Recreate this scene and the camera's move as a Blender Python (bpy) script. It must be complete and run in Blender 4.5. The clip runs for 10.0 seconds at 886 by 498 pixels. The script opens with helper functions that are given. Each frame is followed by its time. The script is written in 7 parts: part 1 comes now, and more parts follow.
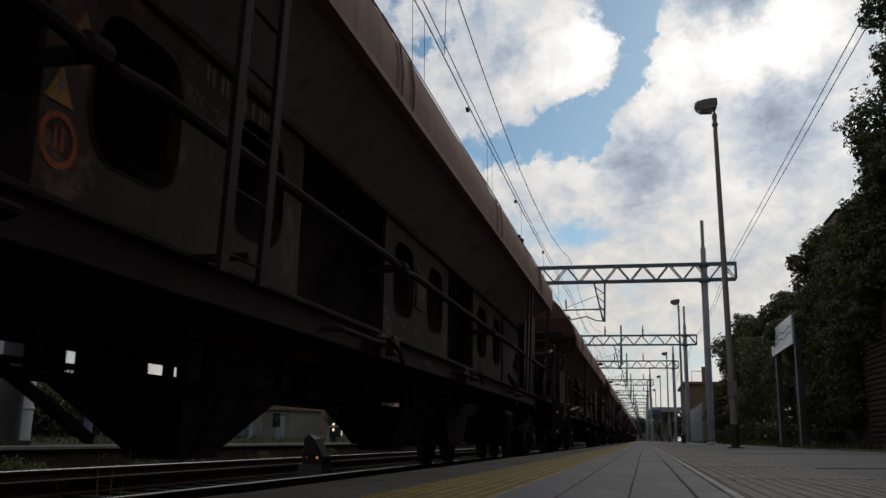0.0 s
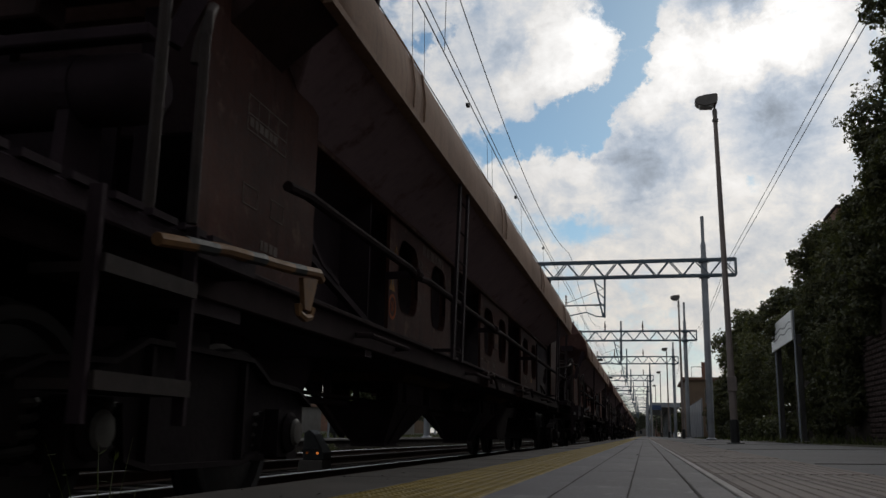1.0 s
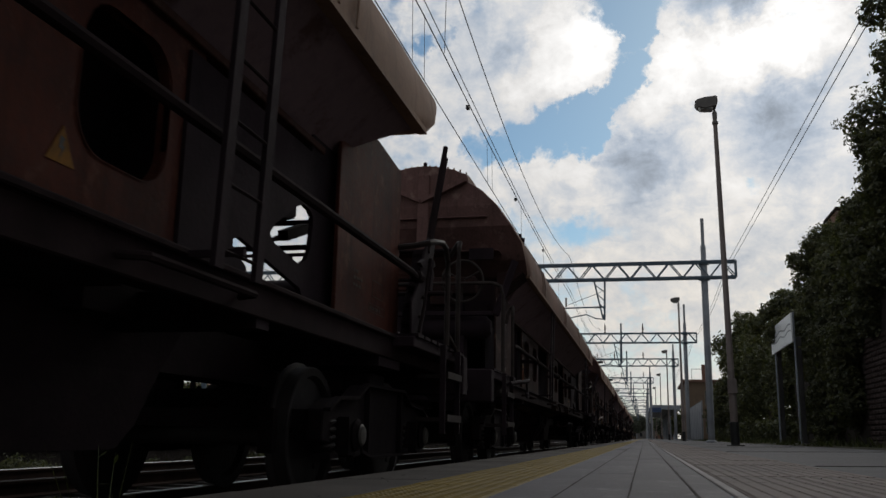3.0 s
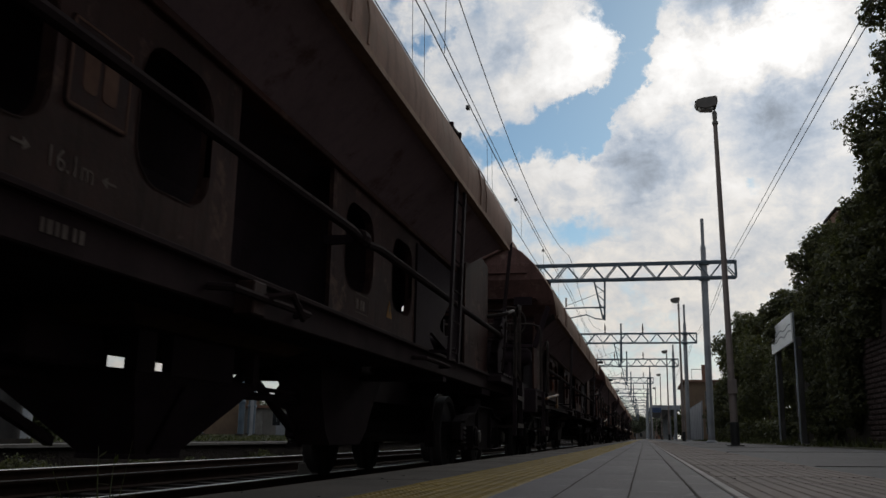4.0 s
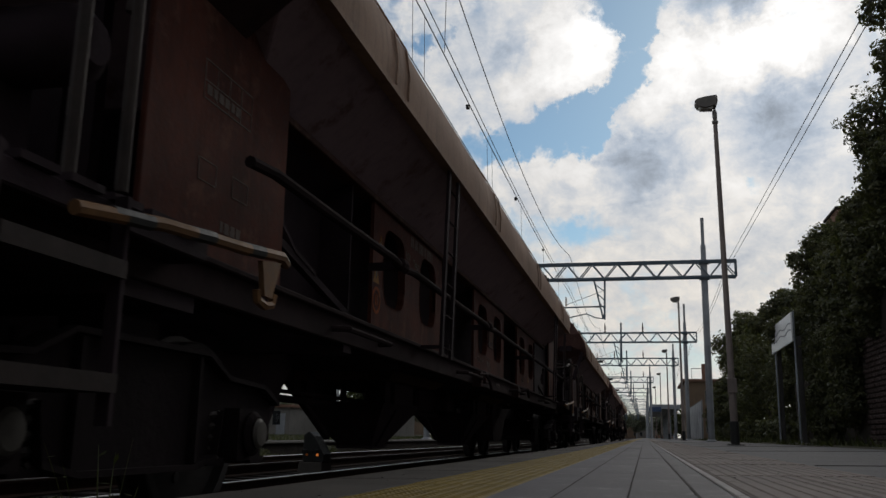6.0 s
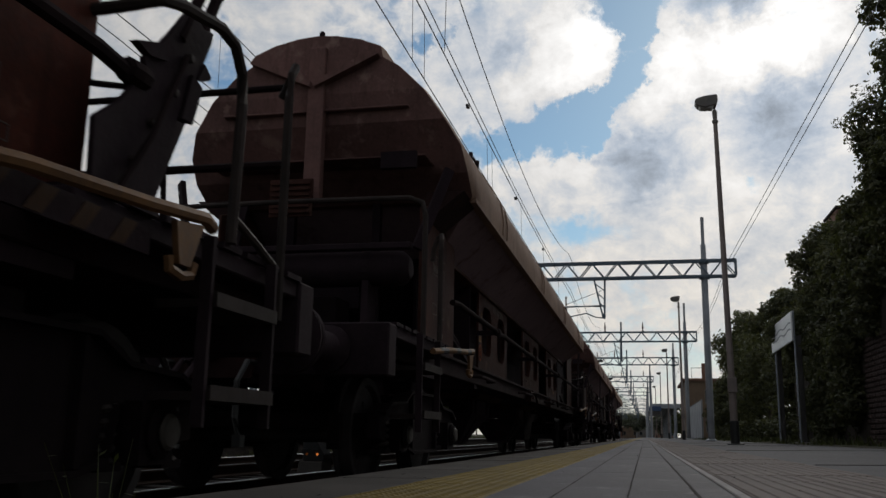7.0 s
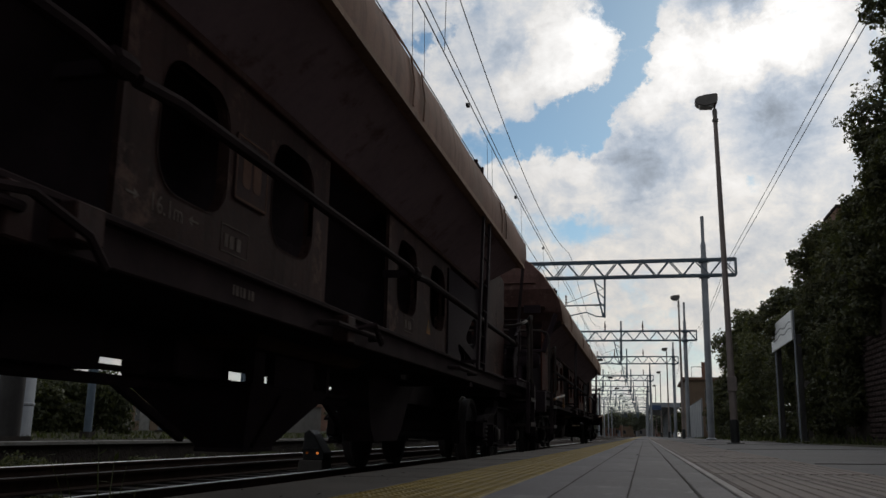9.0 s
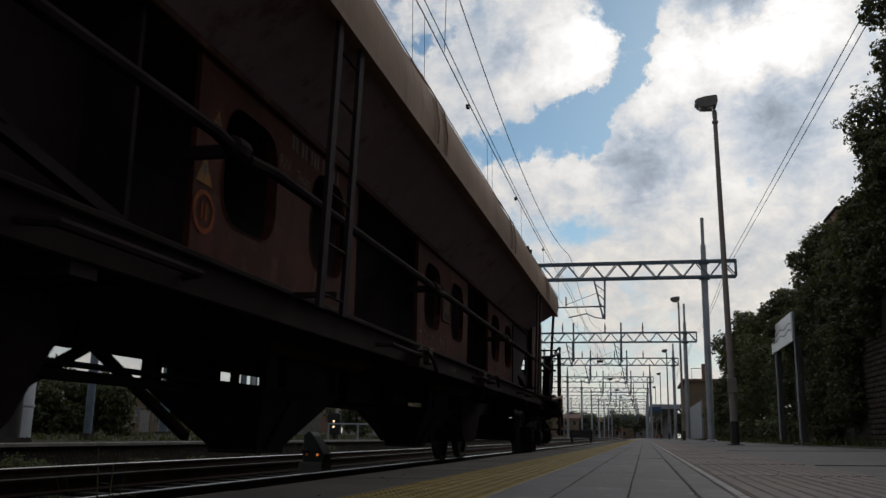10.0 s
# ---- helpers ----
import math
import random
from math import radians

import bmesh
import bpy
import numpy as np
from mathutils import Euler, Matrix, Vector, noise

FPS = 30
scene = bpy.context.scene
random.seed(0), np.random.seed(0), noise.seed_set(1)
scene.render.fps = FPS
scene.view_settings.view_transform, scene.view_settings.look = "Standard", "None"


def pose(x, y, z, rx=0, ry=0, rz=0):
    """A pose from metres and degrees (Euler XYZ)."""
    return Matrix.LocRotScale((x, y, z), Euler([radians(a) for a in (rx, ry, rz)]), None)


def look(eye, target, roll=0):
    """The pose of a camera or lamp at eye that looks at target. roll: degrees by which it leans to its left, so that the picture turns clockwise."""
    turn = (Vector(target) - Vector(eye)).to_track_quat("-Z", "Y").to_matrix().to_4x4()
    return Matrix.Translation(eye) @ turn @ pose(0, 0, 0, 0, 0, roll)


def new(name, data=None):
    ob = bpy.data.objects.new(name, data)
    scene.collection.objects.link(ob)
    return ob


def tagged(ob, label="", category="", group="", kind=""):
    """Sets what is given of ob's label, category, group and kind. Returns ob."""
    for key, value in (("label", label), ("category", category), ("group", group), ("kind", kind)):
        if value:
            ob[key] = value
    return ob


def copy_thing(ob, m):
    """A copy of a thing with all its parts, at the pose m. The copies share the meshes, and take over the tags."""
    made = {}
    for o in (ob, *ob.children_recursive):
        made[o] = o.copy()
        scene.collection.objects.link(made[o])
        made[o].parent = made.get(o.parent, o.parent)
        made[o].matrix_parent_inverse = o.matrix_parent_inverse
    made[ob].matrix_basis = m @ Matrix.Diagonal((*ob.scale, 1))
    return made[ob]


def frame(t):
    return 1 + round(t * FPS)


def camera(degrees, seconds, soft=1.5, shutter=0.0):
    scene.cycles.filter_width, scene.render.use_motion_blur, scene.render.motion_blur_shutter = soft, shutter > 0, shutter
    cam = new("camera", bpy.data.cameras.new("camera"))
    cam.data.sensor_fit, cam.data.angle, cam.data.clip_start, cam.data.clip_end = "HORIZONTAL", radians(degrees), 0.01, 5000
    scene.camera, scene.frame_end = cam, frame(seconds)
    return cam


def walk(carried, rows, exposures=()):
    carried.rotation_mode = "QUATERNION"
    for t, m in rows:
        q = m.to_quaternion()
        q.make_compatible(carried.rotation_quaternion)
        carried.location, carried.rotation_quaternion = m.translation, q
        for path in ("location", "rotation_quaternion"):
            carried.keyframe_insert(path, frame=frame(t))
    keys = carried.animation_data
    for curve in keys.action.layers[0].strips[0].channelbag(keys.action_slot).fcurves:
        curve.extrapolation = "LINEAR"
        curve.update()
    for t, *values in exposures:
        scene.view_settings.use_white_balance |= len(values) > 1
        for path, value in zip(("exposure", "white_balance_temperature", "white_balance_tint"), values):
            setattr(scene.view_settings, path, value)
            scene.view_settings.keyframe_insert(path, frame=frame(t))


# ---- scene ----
cam = camera(53.66, 10.0, soft=1.5, shutter=0.03)
EYE = (0.0, 0.0, 0.175)
YAW, LEAN = 12.887, 1.03
PITCH = [(0.0, 12.09), (0.5, 11.92), (1.0, 11.81), (1.5, 11.74), (2.0, 11.67), (2.5, 11.91), (3.2, 11.96),
         (4.0, 11.97), (4.5, 11.91), (5.0, 11.86), (5.5, 11.91), (6.2, 11.92), (7.0, 11.88), (7.5, 11.75),
         (8.0, 11.81), (8.5, 11.86), (9.0, 11.81), (9.5, 11.91), (10.0, 11.91)]


def aim(pitch):
    c = math.cos(radians(pitch))
    way = Vector((-math.sin(radians(YAW)) * c, math.cos(radians(YAW)) * c, math.sin(radians(pitch))))
    return look(EYE, Vector(EYE) + way * 10, LEAN)


walk(cam, [(t, aim(p)) for t, p in PITCH], exposures=[(0.0, 0.0), (10.0, 0.0)])

# ---- light ----
SUN_ELEV, SUN_AZ = 27.0, 11.0      # azimuth measured from the track's direction towards the platform's back
sun_way = Vector((math.sin(radians(SUN_AZ)) * math.cos(radians(SUN_ELEV)),
                  math.cos(radians(SUN_AZ)) * math.cos(radians(SUN_ELEV)), math.sin(radians(SUN_ELEV))))
sun_data = bpy.data.lights.new("sun", "SUN")
sun_data.energy, sun_data.angle, sun_data.color = 0.3, radians(14), (1.0, 0.94, 0.86)
sun = new("sun", sun_data)
sun.matrix_world = look((0, 0, 60), Vector((0, 0, 60)) - sun_way)


class Nodes:
    """Short hand to wire a node tree."""

    def __init__(self, tree):
        self.tree = tree
        tree.nodes.clear()

    def add(self, kind, **settings):
        node = self.tree.nodes.new(kind)
        if "operation" in settings:
            node.operation = settings["operation"]
        if "use_clamp" in settings:
            node.use_clamp = settings["use_clamp"]
        if "data_type" in settings:
            node.data_type, node.blend_type = settings["data_type"], settings["blend_type"]
        if "interpolation_type" in settings:
            node.interpolation_type = settings["interpolation_type"]
        if "sky_type" in settings:
            node.sky_type, node.sun_disc = settings["sky_type"], settings["sun_disc"]
        return node

    def link(self, a, b):
        self.tree.links.new(a, b)

    def feed(self, socket, value):
        if isinstance(value, bpy.types.NodeSocket):
            self.link(value, socket)
        else:
            socket.default_value = value

    def math(self, op, a, b=0.0, c=0.0, clamp=False):
        node = self.add("ShaderNodeMath", operation=op, use_clamp=clamp)
        for i, v in enumerate((a, b, c)):
            self.feed(node.inputs[i], v)
        return node.outputs[0]

    def vmath(self, op, a, b=(0, 0, 0)):
        node = self.add("ShaderNodeVectorMath", operation=op)
        self.feed(node.inputs[0], a)
        self.feed(node.inputs[1], b)
        return node.outputs["Value" if op in ("DOT_PRODUCT", "LENGTH", "DISTANCE") else "Vector"]

    def mix(self, fac, a, b, blend="MIX"):
        node = self.add("ShaderNodeMix", data_type="RGBA", blend_type=blend)
        self.feed(node.inputs[0], fac)
        for i, v in ((6, a), (7, b)):
            self.feed(node.inputs[i], (*v, 1) if isinstance(v, tuple) and len(v) == 3 else v)
        return node.outputs[2]

    def span(self, v, lo, hi, to_lo=0.0, to_hi=1.0, smooth=False):
        node = self.add("ShaderNodeMapRange", interpolation_type="SMOOTHSTEP" if smooth else "LINEAR")
        for i, x in enumerate((v, lo, hi, to_lo, to_hi)):
            self.feed(node.inputs[i], x)
        return node.outputs[0]

    def noise(self, vector, scale, detail=4.0, rough=0.55, stretch=None, distort=0.0):
        if stretch:
            m = self.add("ShaderNodeMapping")
            self.link(vector, m.inputs["Vector"])
            m.inputs["Scale"].default_value = stretch
            vector = m.outputs[0]
        n = self.add("ShaderNodeTexNoise")
        self.link(vector, n.inputs["Vector"])
        n.inputs["Scale"].default_value = scale
        n.inputs["Detail"].default_value = detail
        n.inputs["Roughness"].default_value = rough
        n.inputs["Distortion"].default_value = distort
        return n.outputs["Fac"]


# directions in the sky: (azimuth from the track, elevation, size in degrees, amount)
SKY_GAPS = [
    (-1.0, 27.3, 1.3, -0.36), (0.3, 27.0, 1.3, -0.36), (0.2, 25.6, 0.9, -0.36), (-0.1, 24.3, 0.85, -0.36), (-0.2, 23.0, 0.85, -0.36),
    (-0.6, 21.9, 1.0, -0.36), (-1.8, 21.2, 1.0, -0.36), (-3.2, 20.7, 1.1, -0.36), (-2.2, 19.4, 0.9, -0.33), (-4.3, 19.6, 1.5, -0.36),
    (-6.3, 19.1, 1.35, -0.36), (-8.4, 18.9, 1.15, -0.34), (-10.4, 18.5, 1.0, -0.30), (-3.0, 18.7, 0.9, -0.30), (-3.5, 13.4, 1.0, -0.13),
    (-5.0, 13.0, 0.9, -0.10), (6.6, 15.6, 1.0, -0.30), (7.6, 15.4, 0.7, -0.24), (2.8, 16.2, 0.5, -0.25), (-12.8, 25.6, 0.5, -0.25),
    (-14.6, 25.1, 0.6, -0.25), (-28.0, 23.0, 2.2, -0.30),
]
SKY_BANKS = [
    (-5.0, 24.5, 3.0, 0.20), (-9.0, 23.0, 3.0, 0.20), (-11.5, 22.5, 2.2, 0.15), (4.0, 23.0, 3.5, 0.25), (9.0, 22.0, 4.0, 0.25),
    (1.6, 20.4, 1.6, 0.22), (-0.9, 20.35, 0.7, 0.26), (0.8, 17.3, 2.6, 0.25), (-6.0, 16.6, 2.2, 0.24), (-2.5, 15.9, 2.0, 0.20), (6.0, 18.5, 3.0, 0.25),
    (3.0, 13.0, 3.5, 0.15), (10.0, 14.0, 4.0, 0.18), (-25.0, 25.0, 2.6, 0.16), (-33.0, 21.0, 7.4, 0.14), (-47.0, 17.0, 9.6, 0.10),
]
# sunlit billows and grey undersides
SKY_BRIGHT = [
    (-4.2, 24.8, 2.2, 0.55), (-2.6, 25.2, 1.3, 0.35), (-3.5, 23.2, 1.2, 0.25), (-7.2, 22.9, 1.2, 0.28), (-8.8, 26.0, 0.8, 0.22),
    (4.8, 23.6, 2.4, 0.60), (8.4, 24.5, 2.4, 0.60), (11.0, 24.4, 2.0, 0.45), (2.0, 22.3, 1.3, 0.40), (-6.5, 17.2, 1.3, 0.24),
    (-4.0, 17.2, 1.0, 0.22), (-9.0, 16.6, 1.2, 0.18), (6.4, 16.9, 1.2, 0.18), (7.3, 14.6, 1.6, 0.14), (3.9, 18.8, 1.0, 0.14), (1.2, 20.6, 0.9, 0.20),
]
SKY_SHADE = [
    (5.6, 26.9, 1.7, 0.56), (7.8, 26.4, 1.2, 0.34), (3.8, 21.4, 1.3, 0.10), (6.9, 20.2, 1.8, 0.16), (9.8, 20.6, 1.8, 0.22),
    (11.6, 22.0, 1.2, 0.16), (9.0, 17.8, 2.2, 0.24), (-0.4, 16.8, 1.6, 0.30), (1.4, 17.4, 1.6, 0.26), (-10.0, 25.5, 1.8, 0.20),
    (-11.5, 21.6, 1.8, 0.14), (-8.0, 24.3, 1.2, 0.12), (0.5, 14.2, 1.6, 0.10), (6.9, 11.6, 2.0, 0.12), (-1.5, 18.2, 0.8, 0.16),
]


def way_of(az, el):
    return (math.sin(radians(az)) * math.cos(radians(el)), math.cos(radians(az)) * math.cos(radians(el)), math.sin(radians(el)))


def build_sky():
    world = bpy.data.worlds.new("sky")
    scene.world = world
    world.use_nodes = True
    n = Nodes(world.node_tree)
    out = n.add("ShaderNodeOutputWorld")
    back = n.add("ShaderNodeBackground")
    n.link(back.outputs[0], out.inputs[0])
    sky = n.add("ShaderNodeTexSky", sky_type="NISHITA", sun_disc=False)
    sky.sun_elevation, sky.sun_rotation = radians(SUN_ELEV), radians(SUN_AZ)
    sky.air_density, sky.dust_density, sky.ozone_density = 1.0, 0.3, 2.0
    coord = n.add("ShaderNodeTexCoord")
    way = n.vmath("NORMALIZE", coord.outputs["Generated"])
    sep = n.add("ShaderNodeSeparateXYZ")
    n.link(way, sep.inputs[0])
    z = sep.outputs[2]
    # a cloud deck seen from below
    deep = n.math("ADD", n.math("MAXIMUM", z, 0.0), 0.34)
    comb = n.add("ShaderNodeCombineXYZ")
    n.link(n.math("DIVIDE", sep.outputs[0], deep), comb.inputs[0])
    n.link(n.math("DIVIDE", sep.outputs[1], deep), comb.inputs[1])
    n.link(n.math("MULTIPLY", z, 2.4), comb.inputs[2])
    deck = comb.outputs[0]
    # billows: the direction is pushed about at three scales before the banks are laid out
    bent = way
    for size, depth, push in ((11.0, 3.0, 0.016), (30.0, 5.0, 0.022), (85.0, 5.0, 0.013)):
        tx = n.add("ShaderNodeTexNoise")
        n.link(way, tx.inputs["Vector"])
        tx.inputs["Scale"].default_value, tx.inputs["Detail"].default_value, tx.inputs["Roughness"].default_value = size, depth, 0.6
        step = n.vmath("SCALE", n.vmath("SUBTRACT", tx.outputs["Color"], (0.5, 0.5, 0.5)))
        step.node.inputs["Scale"].default_value = push * 2.0
        bent = n.vmath("ADD", bent, step)
    bent = n.vmath("NORMALIZE", bent)
    big = n.noise(deck, 2.4, 7.0, 0.55, distort=0.3)
    mid = n.noise(way, 14.0, 10.0, 0.60, stretch=(1, 1, 1.25), distort=0.5)
    fine = n.noise(way, 46.0, 9.0, 0.62, stretch=(1, 1, 1.2), distort=0.3)
    cover = n.math("ADD", n.math("MULTIPLY", big, 0.40), n.math("MULTIPLY", mid, 0.70))
    cover = n.math("ADD", cover, n.math("MULTIPLY", fine, 0.42))
    cover = n.math("SUBTRACT", cover, 0.15)

    def blot(size, az, el, amount):
        dot = n.vmath("DOT_PRODUCT", bent, way_of(az, el))
        return n.span(dot, math.cos(radians(size * 1.7)), math.cos(radians(size * 0.3)), 0.0, amount, True)
    for az, el, size, amount in SKY_GAPS + SKY_BANKS:
        cover = n.math("ADD", cover, blot(size, az, el, amount))
    mask = n.span(cover, 0.33, 0.70, 0, 1, True)
    low = n.span(z, 0.02, 0.24, 1.0, 0.0, True)
    mask = n.math("MAXIMUM", mask, n.math("MULTIPLY", low, 0.80))
    glow = n.math("POWER", n.math("MAXIMUM", n.vmath("DOT_PRODUCT", way, tuple(sun_way)), 0.0), 4.0)
    billow = n.span(n.noise(way, 16.0, 11.0, 0.62, stretch=(1, 1, 1.7), distort=0.5), 0.36, 0.64, -0.10, 0.13)
    crisp = n.span(fine, 0.38, 0.64, -0.06, 0.07)
    sunny = n.math("ADD", n.math("ADD", billow, crisp), 1.0)
    for az, el, size, amount in SKY_BRIGHT:
        sunny = n.math("ADD", sunny, blot(size, az, el, amount * 0.52))
    for az, el, size, amount in SKY_SHADE:
        sunny = n.math("ADD", sunny, blot(size, az, el, -amount * 0.78))
    lit = n.math("MULTIPLY", n.math("ADD", n.math("MULTIPLY", glow, 0.40), 0.35), n.math("MAXIMUM", sunny, 0.3))
    thick = n.span(sunny, 1.10, 0.74, 0.0, 1.0)
    tone = n.mix(n.span(z, 0.14, 0.32, 0.0, 1.0, True), n.mix(thick, (1.05, 1.0, 0.93), (0.915, 0.975, 1.06)), n.mix(thick, (1.01, 0.995, 0.98), (0.85, 0.965, 1.13)))
    cloud = n.vmath("SCALE", tone)
    n.link(lit, cloud.node.inputs["Scale"])
    blue = n.vmath("SCALE", n.mix(1.0, sky.outputs[0], (0.82, 1.03, 1.07), "MULTIPLY"))
    blue.node.inputs["Scale"].default_value = 0.068
    n.link(n.mix(mask, blue, cloud), back.inputs["Color"])
    back.inputs["Strength"].default_value = 1.0


build_sky()

# ---- materials ----
COATS = {}


def coat(name, base, dark=None, rough=0.6, metal=0.0, grain=30.0, patch=1.5, bump=0.15, streak=0.0, spots=None,
         per_piece=0.0, leaf=False, space="Object", wear=0.5, bump_dist=0.01, spec=0.5):
    """A worn surface: two scales of variation, optional vertical streaks and spots, fine relief."""
    if name in COATS:
        return COATS[name]
    m = bpy.data.materials.new(name)
    m.use_nodes = True
    n = Nodes(m.node_tree)
    out = n.add("ShaderNodeOutputMaterial")
    b = n.add("ShaderNodeBsdfPrincipled")
    coord = n.add("ShaderNodeTexCoord").outputs[space]
    dark = dark or tuple(c * 0.55 for c in base)
    large = n.noise(coord, patch, 5.0, 0.6)
    small = n.noise(coord, grain, 4.0, 0.6)
    fac = n.span(n.math("ADD", n.math("MULTIPLY", large, 0.7), n.math("MULTIPLY", small, 0.3)), 0.5 - wear * 0.28, 0.5 + wear * 0.28, 0, 1)
    col = n.mix(fac, dark, base)
    if streak:
        run = n.span(n.noise(coord, 5.0, 4.0, 0.6, stretch=(2.0, 2.0, 0.18)), 0.5, 0.75, 0.0, streak)
        col = n.mix(run, col, tuple(c * 0.45 for c in dark))
    if spots:
        hit = n.span(n.noise(coord, patch * 3.1, 6.0, 0.7), 0.56, 0.66, 0.0, 0.85)
        col = n.mix(hit, col, spots)
    if per_piece:
        info = n.add("ShaderNodeObjectInfo").outputs["Random"]
        col = n.mix(1.0, col, n.mix(info, (1 - per_piece,) * 3, (1 + per_piece,) * 3), "MULTIPLY")
    if leaf:
        isle = n.add("ShaderNodeNewGeometry").outputs["Random Per Island"]
        col = n.mix(1.0, col, n.mix(isle, (0.55, 0.6, 0.5), (1.5, 1.35, 1.1)), "MULTIPLY")
    n.link(col, b.inputs["Base Color"])
    n.link(n.span(small, 0.3, 0.7, rough - 0.1, min(1.0, rough + 0.1)), b.inputs["Roughness"])
    b.inputs["Metallic"].default_value = metal
    b.inputs["Specular IOR Level"].default_value = spec
    if bump:
        bp = n.add("ShaderNodeBump")
        bp.inputs["Strength"].default_value = bump
        bp.inputs["Distance"].default_value = bump_dist
        n.link(small, bp.inputs["Height"])
        n.link(bp.outputs[0], b.inputs["Normal"])
    if leaf:
        tr = n.add("ShaderNodeBsdfTranslucent")
        n.link(n.mix(1.0, col, (1.3, 1.5, 0.6), "MULTIPLY"), tr.inputs["Color"])
        mx = n.add("ShaderNodeMixShader")
        mx.inputs[0].default_value = 0.3
        n.link(b.outputs[0], mx.inputs[1])
        n.link(tr.outputs[0], mx.inputs[2])
        n.link(mx.outputs[0], out.inputs[0])
    else:
        n.link(b.outputs[0], out.inputs[0])
    COATS[name] = m
    return m


def glow_coat(name, colour, strength):
    if name not in COATS:
        m = bpy.data.materials.new(name)
        m.use_nodes = True
        n = Nodes(m.node_tree)
        out, e = n.add("ShaderNodeOutputMaterial"), n.add("ShaderNodeEmission")
        e.inputs[0].default_value, e.inputs[1].default_value = (*colour, 1), strength
        n.link(e.outputs[0], out.inputs[0])
        COATS[name] = m
    return COATS[name]


RUST = coat("rust_brown_paint", (0.046, 0.022, 0.02), (0.021, 0.0108, 0.0102), 0.75, patch=1.1, streak=0.55, spots=(0.05, 0.022, 0.014), bump=0.25, spec=0.12)
# Soot on the underframe; on the hopper body this dark tone stands for shade.
RUST_DARK = coat("sooty_shaded_steel", (0.033, 0.0212, 0.0255), (0.016, 0.0104, 0.0126), 0.85, patch=2.0, bump=0.3, spec=0.1)
# Flare sheet lifted in colour to make up for weak light under eaves.
BODY = coat("lightened_hopper_sheet", (0.25, 0.173, 0.187), (0.19, 0.131, 0.142), 0.8, patch=0.7, streak=0.3, spots=(0.11, 0.06, 0.05), bump=0.2, spec=0.08)
# Dirty brown, lightened because the sloping hopper side catches light.
CHUTE = coat("dirty_brown_lit_chute", (0.092, 0.054, 0.035), (0.042, 0.026, 0.02), 0.85, patch=1.6, streak=0.5, bump=0.25, spec=0.08)
FADED = coat("faded_outline_paint", (0.15, 0.085, 0.062), (0.075, 0.038, 0.028), 0.75, patch=8, wear=0.8, spec=0.05)
# End-wall coat with its light level put into the colour, apart from the roof.
END_FACE = coat("toned_end_wall", (0.215, 0.118, 0.104), (0.115, 0.064, 0.057), 0.8, patch=0.9, streak=0.5, spots=(0.28, 0.18, 0.15), bump=0.25, spec=0.1)
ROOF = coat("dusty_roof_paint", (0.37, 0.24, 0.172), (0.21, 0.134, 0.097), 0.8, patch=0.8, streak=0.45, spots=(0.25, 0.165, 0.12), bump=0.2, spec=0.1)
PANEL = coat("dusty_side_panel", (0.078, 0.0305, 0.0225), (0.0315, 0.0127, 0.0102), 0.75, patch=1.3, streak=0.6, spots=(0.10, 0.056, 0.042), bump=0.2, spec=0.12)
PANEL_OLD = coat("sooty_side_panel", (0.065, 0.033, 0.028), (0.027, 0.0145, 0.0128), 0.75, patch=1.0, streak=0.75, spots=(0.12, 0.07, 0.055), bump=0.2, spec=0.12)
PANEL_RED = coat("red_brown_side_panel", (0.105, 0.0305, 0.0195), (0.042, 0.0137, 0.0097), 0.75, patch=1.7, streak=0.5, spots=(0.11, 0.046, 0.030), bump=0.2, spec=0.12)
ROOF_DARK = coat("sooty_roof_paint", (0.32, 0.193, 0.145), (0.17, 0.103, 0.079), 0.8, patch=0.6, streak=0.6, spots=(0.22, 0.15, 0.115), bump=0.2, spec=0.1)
STEEL_PIPE = coat("worn_steel_pipe", (0.05, 0.037, 0.033), (0.022, 0.0168, 0.015), 0.65, 0.0, patch=4, spec=0.12)
# Grime on the pipes; the side sill borrows this tone as painted shade.
PIPE_DARK = coat("grimy_shaded_steel", (0.029, 0.0185, 0.0195), (0.0135, 0.0088, 0.0092), 0.9, patch=3, spec=0.05)
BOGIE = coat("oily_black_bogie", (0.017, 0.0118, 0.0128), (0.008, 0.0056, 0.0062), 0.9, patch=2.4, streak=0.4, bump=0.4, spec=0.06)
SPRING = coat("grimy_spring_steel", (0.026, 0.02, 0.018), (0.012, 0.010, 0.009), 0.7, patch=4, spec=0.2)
YELLOW = coat("yellow_paint", (0.20, 0.10, 0.04), (0.095, 0.05, 0.025), 0.65, patch=5, spec=0.2)
YELLOW_OLD = coat("faded_yellow_stripe", (0.07, 0.035, 0.016), (0.03, 0.016, 0.011), 0.75, patch=5, spec=0.15)
STEP = coat("grimy_step_steel", (0.032, 0.0225, 0.0205), (0.015, 0.0108, 0.01), 0.75, patch=4, spec=0.15)
BLACK = coat("black_paint", (0.02, 0.02, 0.02), (0.01, 0.01, 0.01), 0.6, patch=5)
STENCIL = coat("white_stencil", (0.19, 0.158, 0.14), (0.06, 0.042, 0.036), 0.7, patch=9, wear=0.8, spec=0.05)
STROKE = coat("faded_hand_paint", (0.13, 0.105, 0.095), (0.05, 0.036, 0.03), 0.7, patch=7, wear=0.9, spec=0.05)
SIGN_YELLOW = coat("yellow_sticker", (0.28, 0.125, 0.018), (0.13, 0.06, 0.013), 0.5, patch=7, spec=0.05)
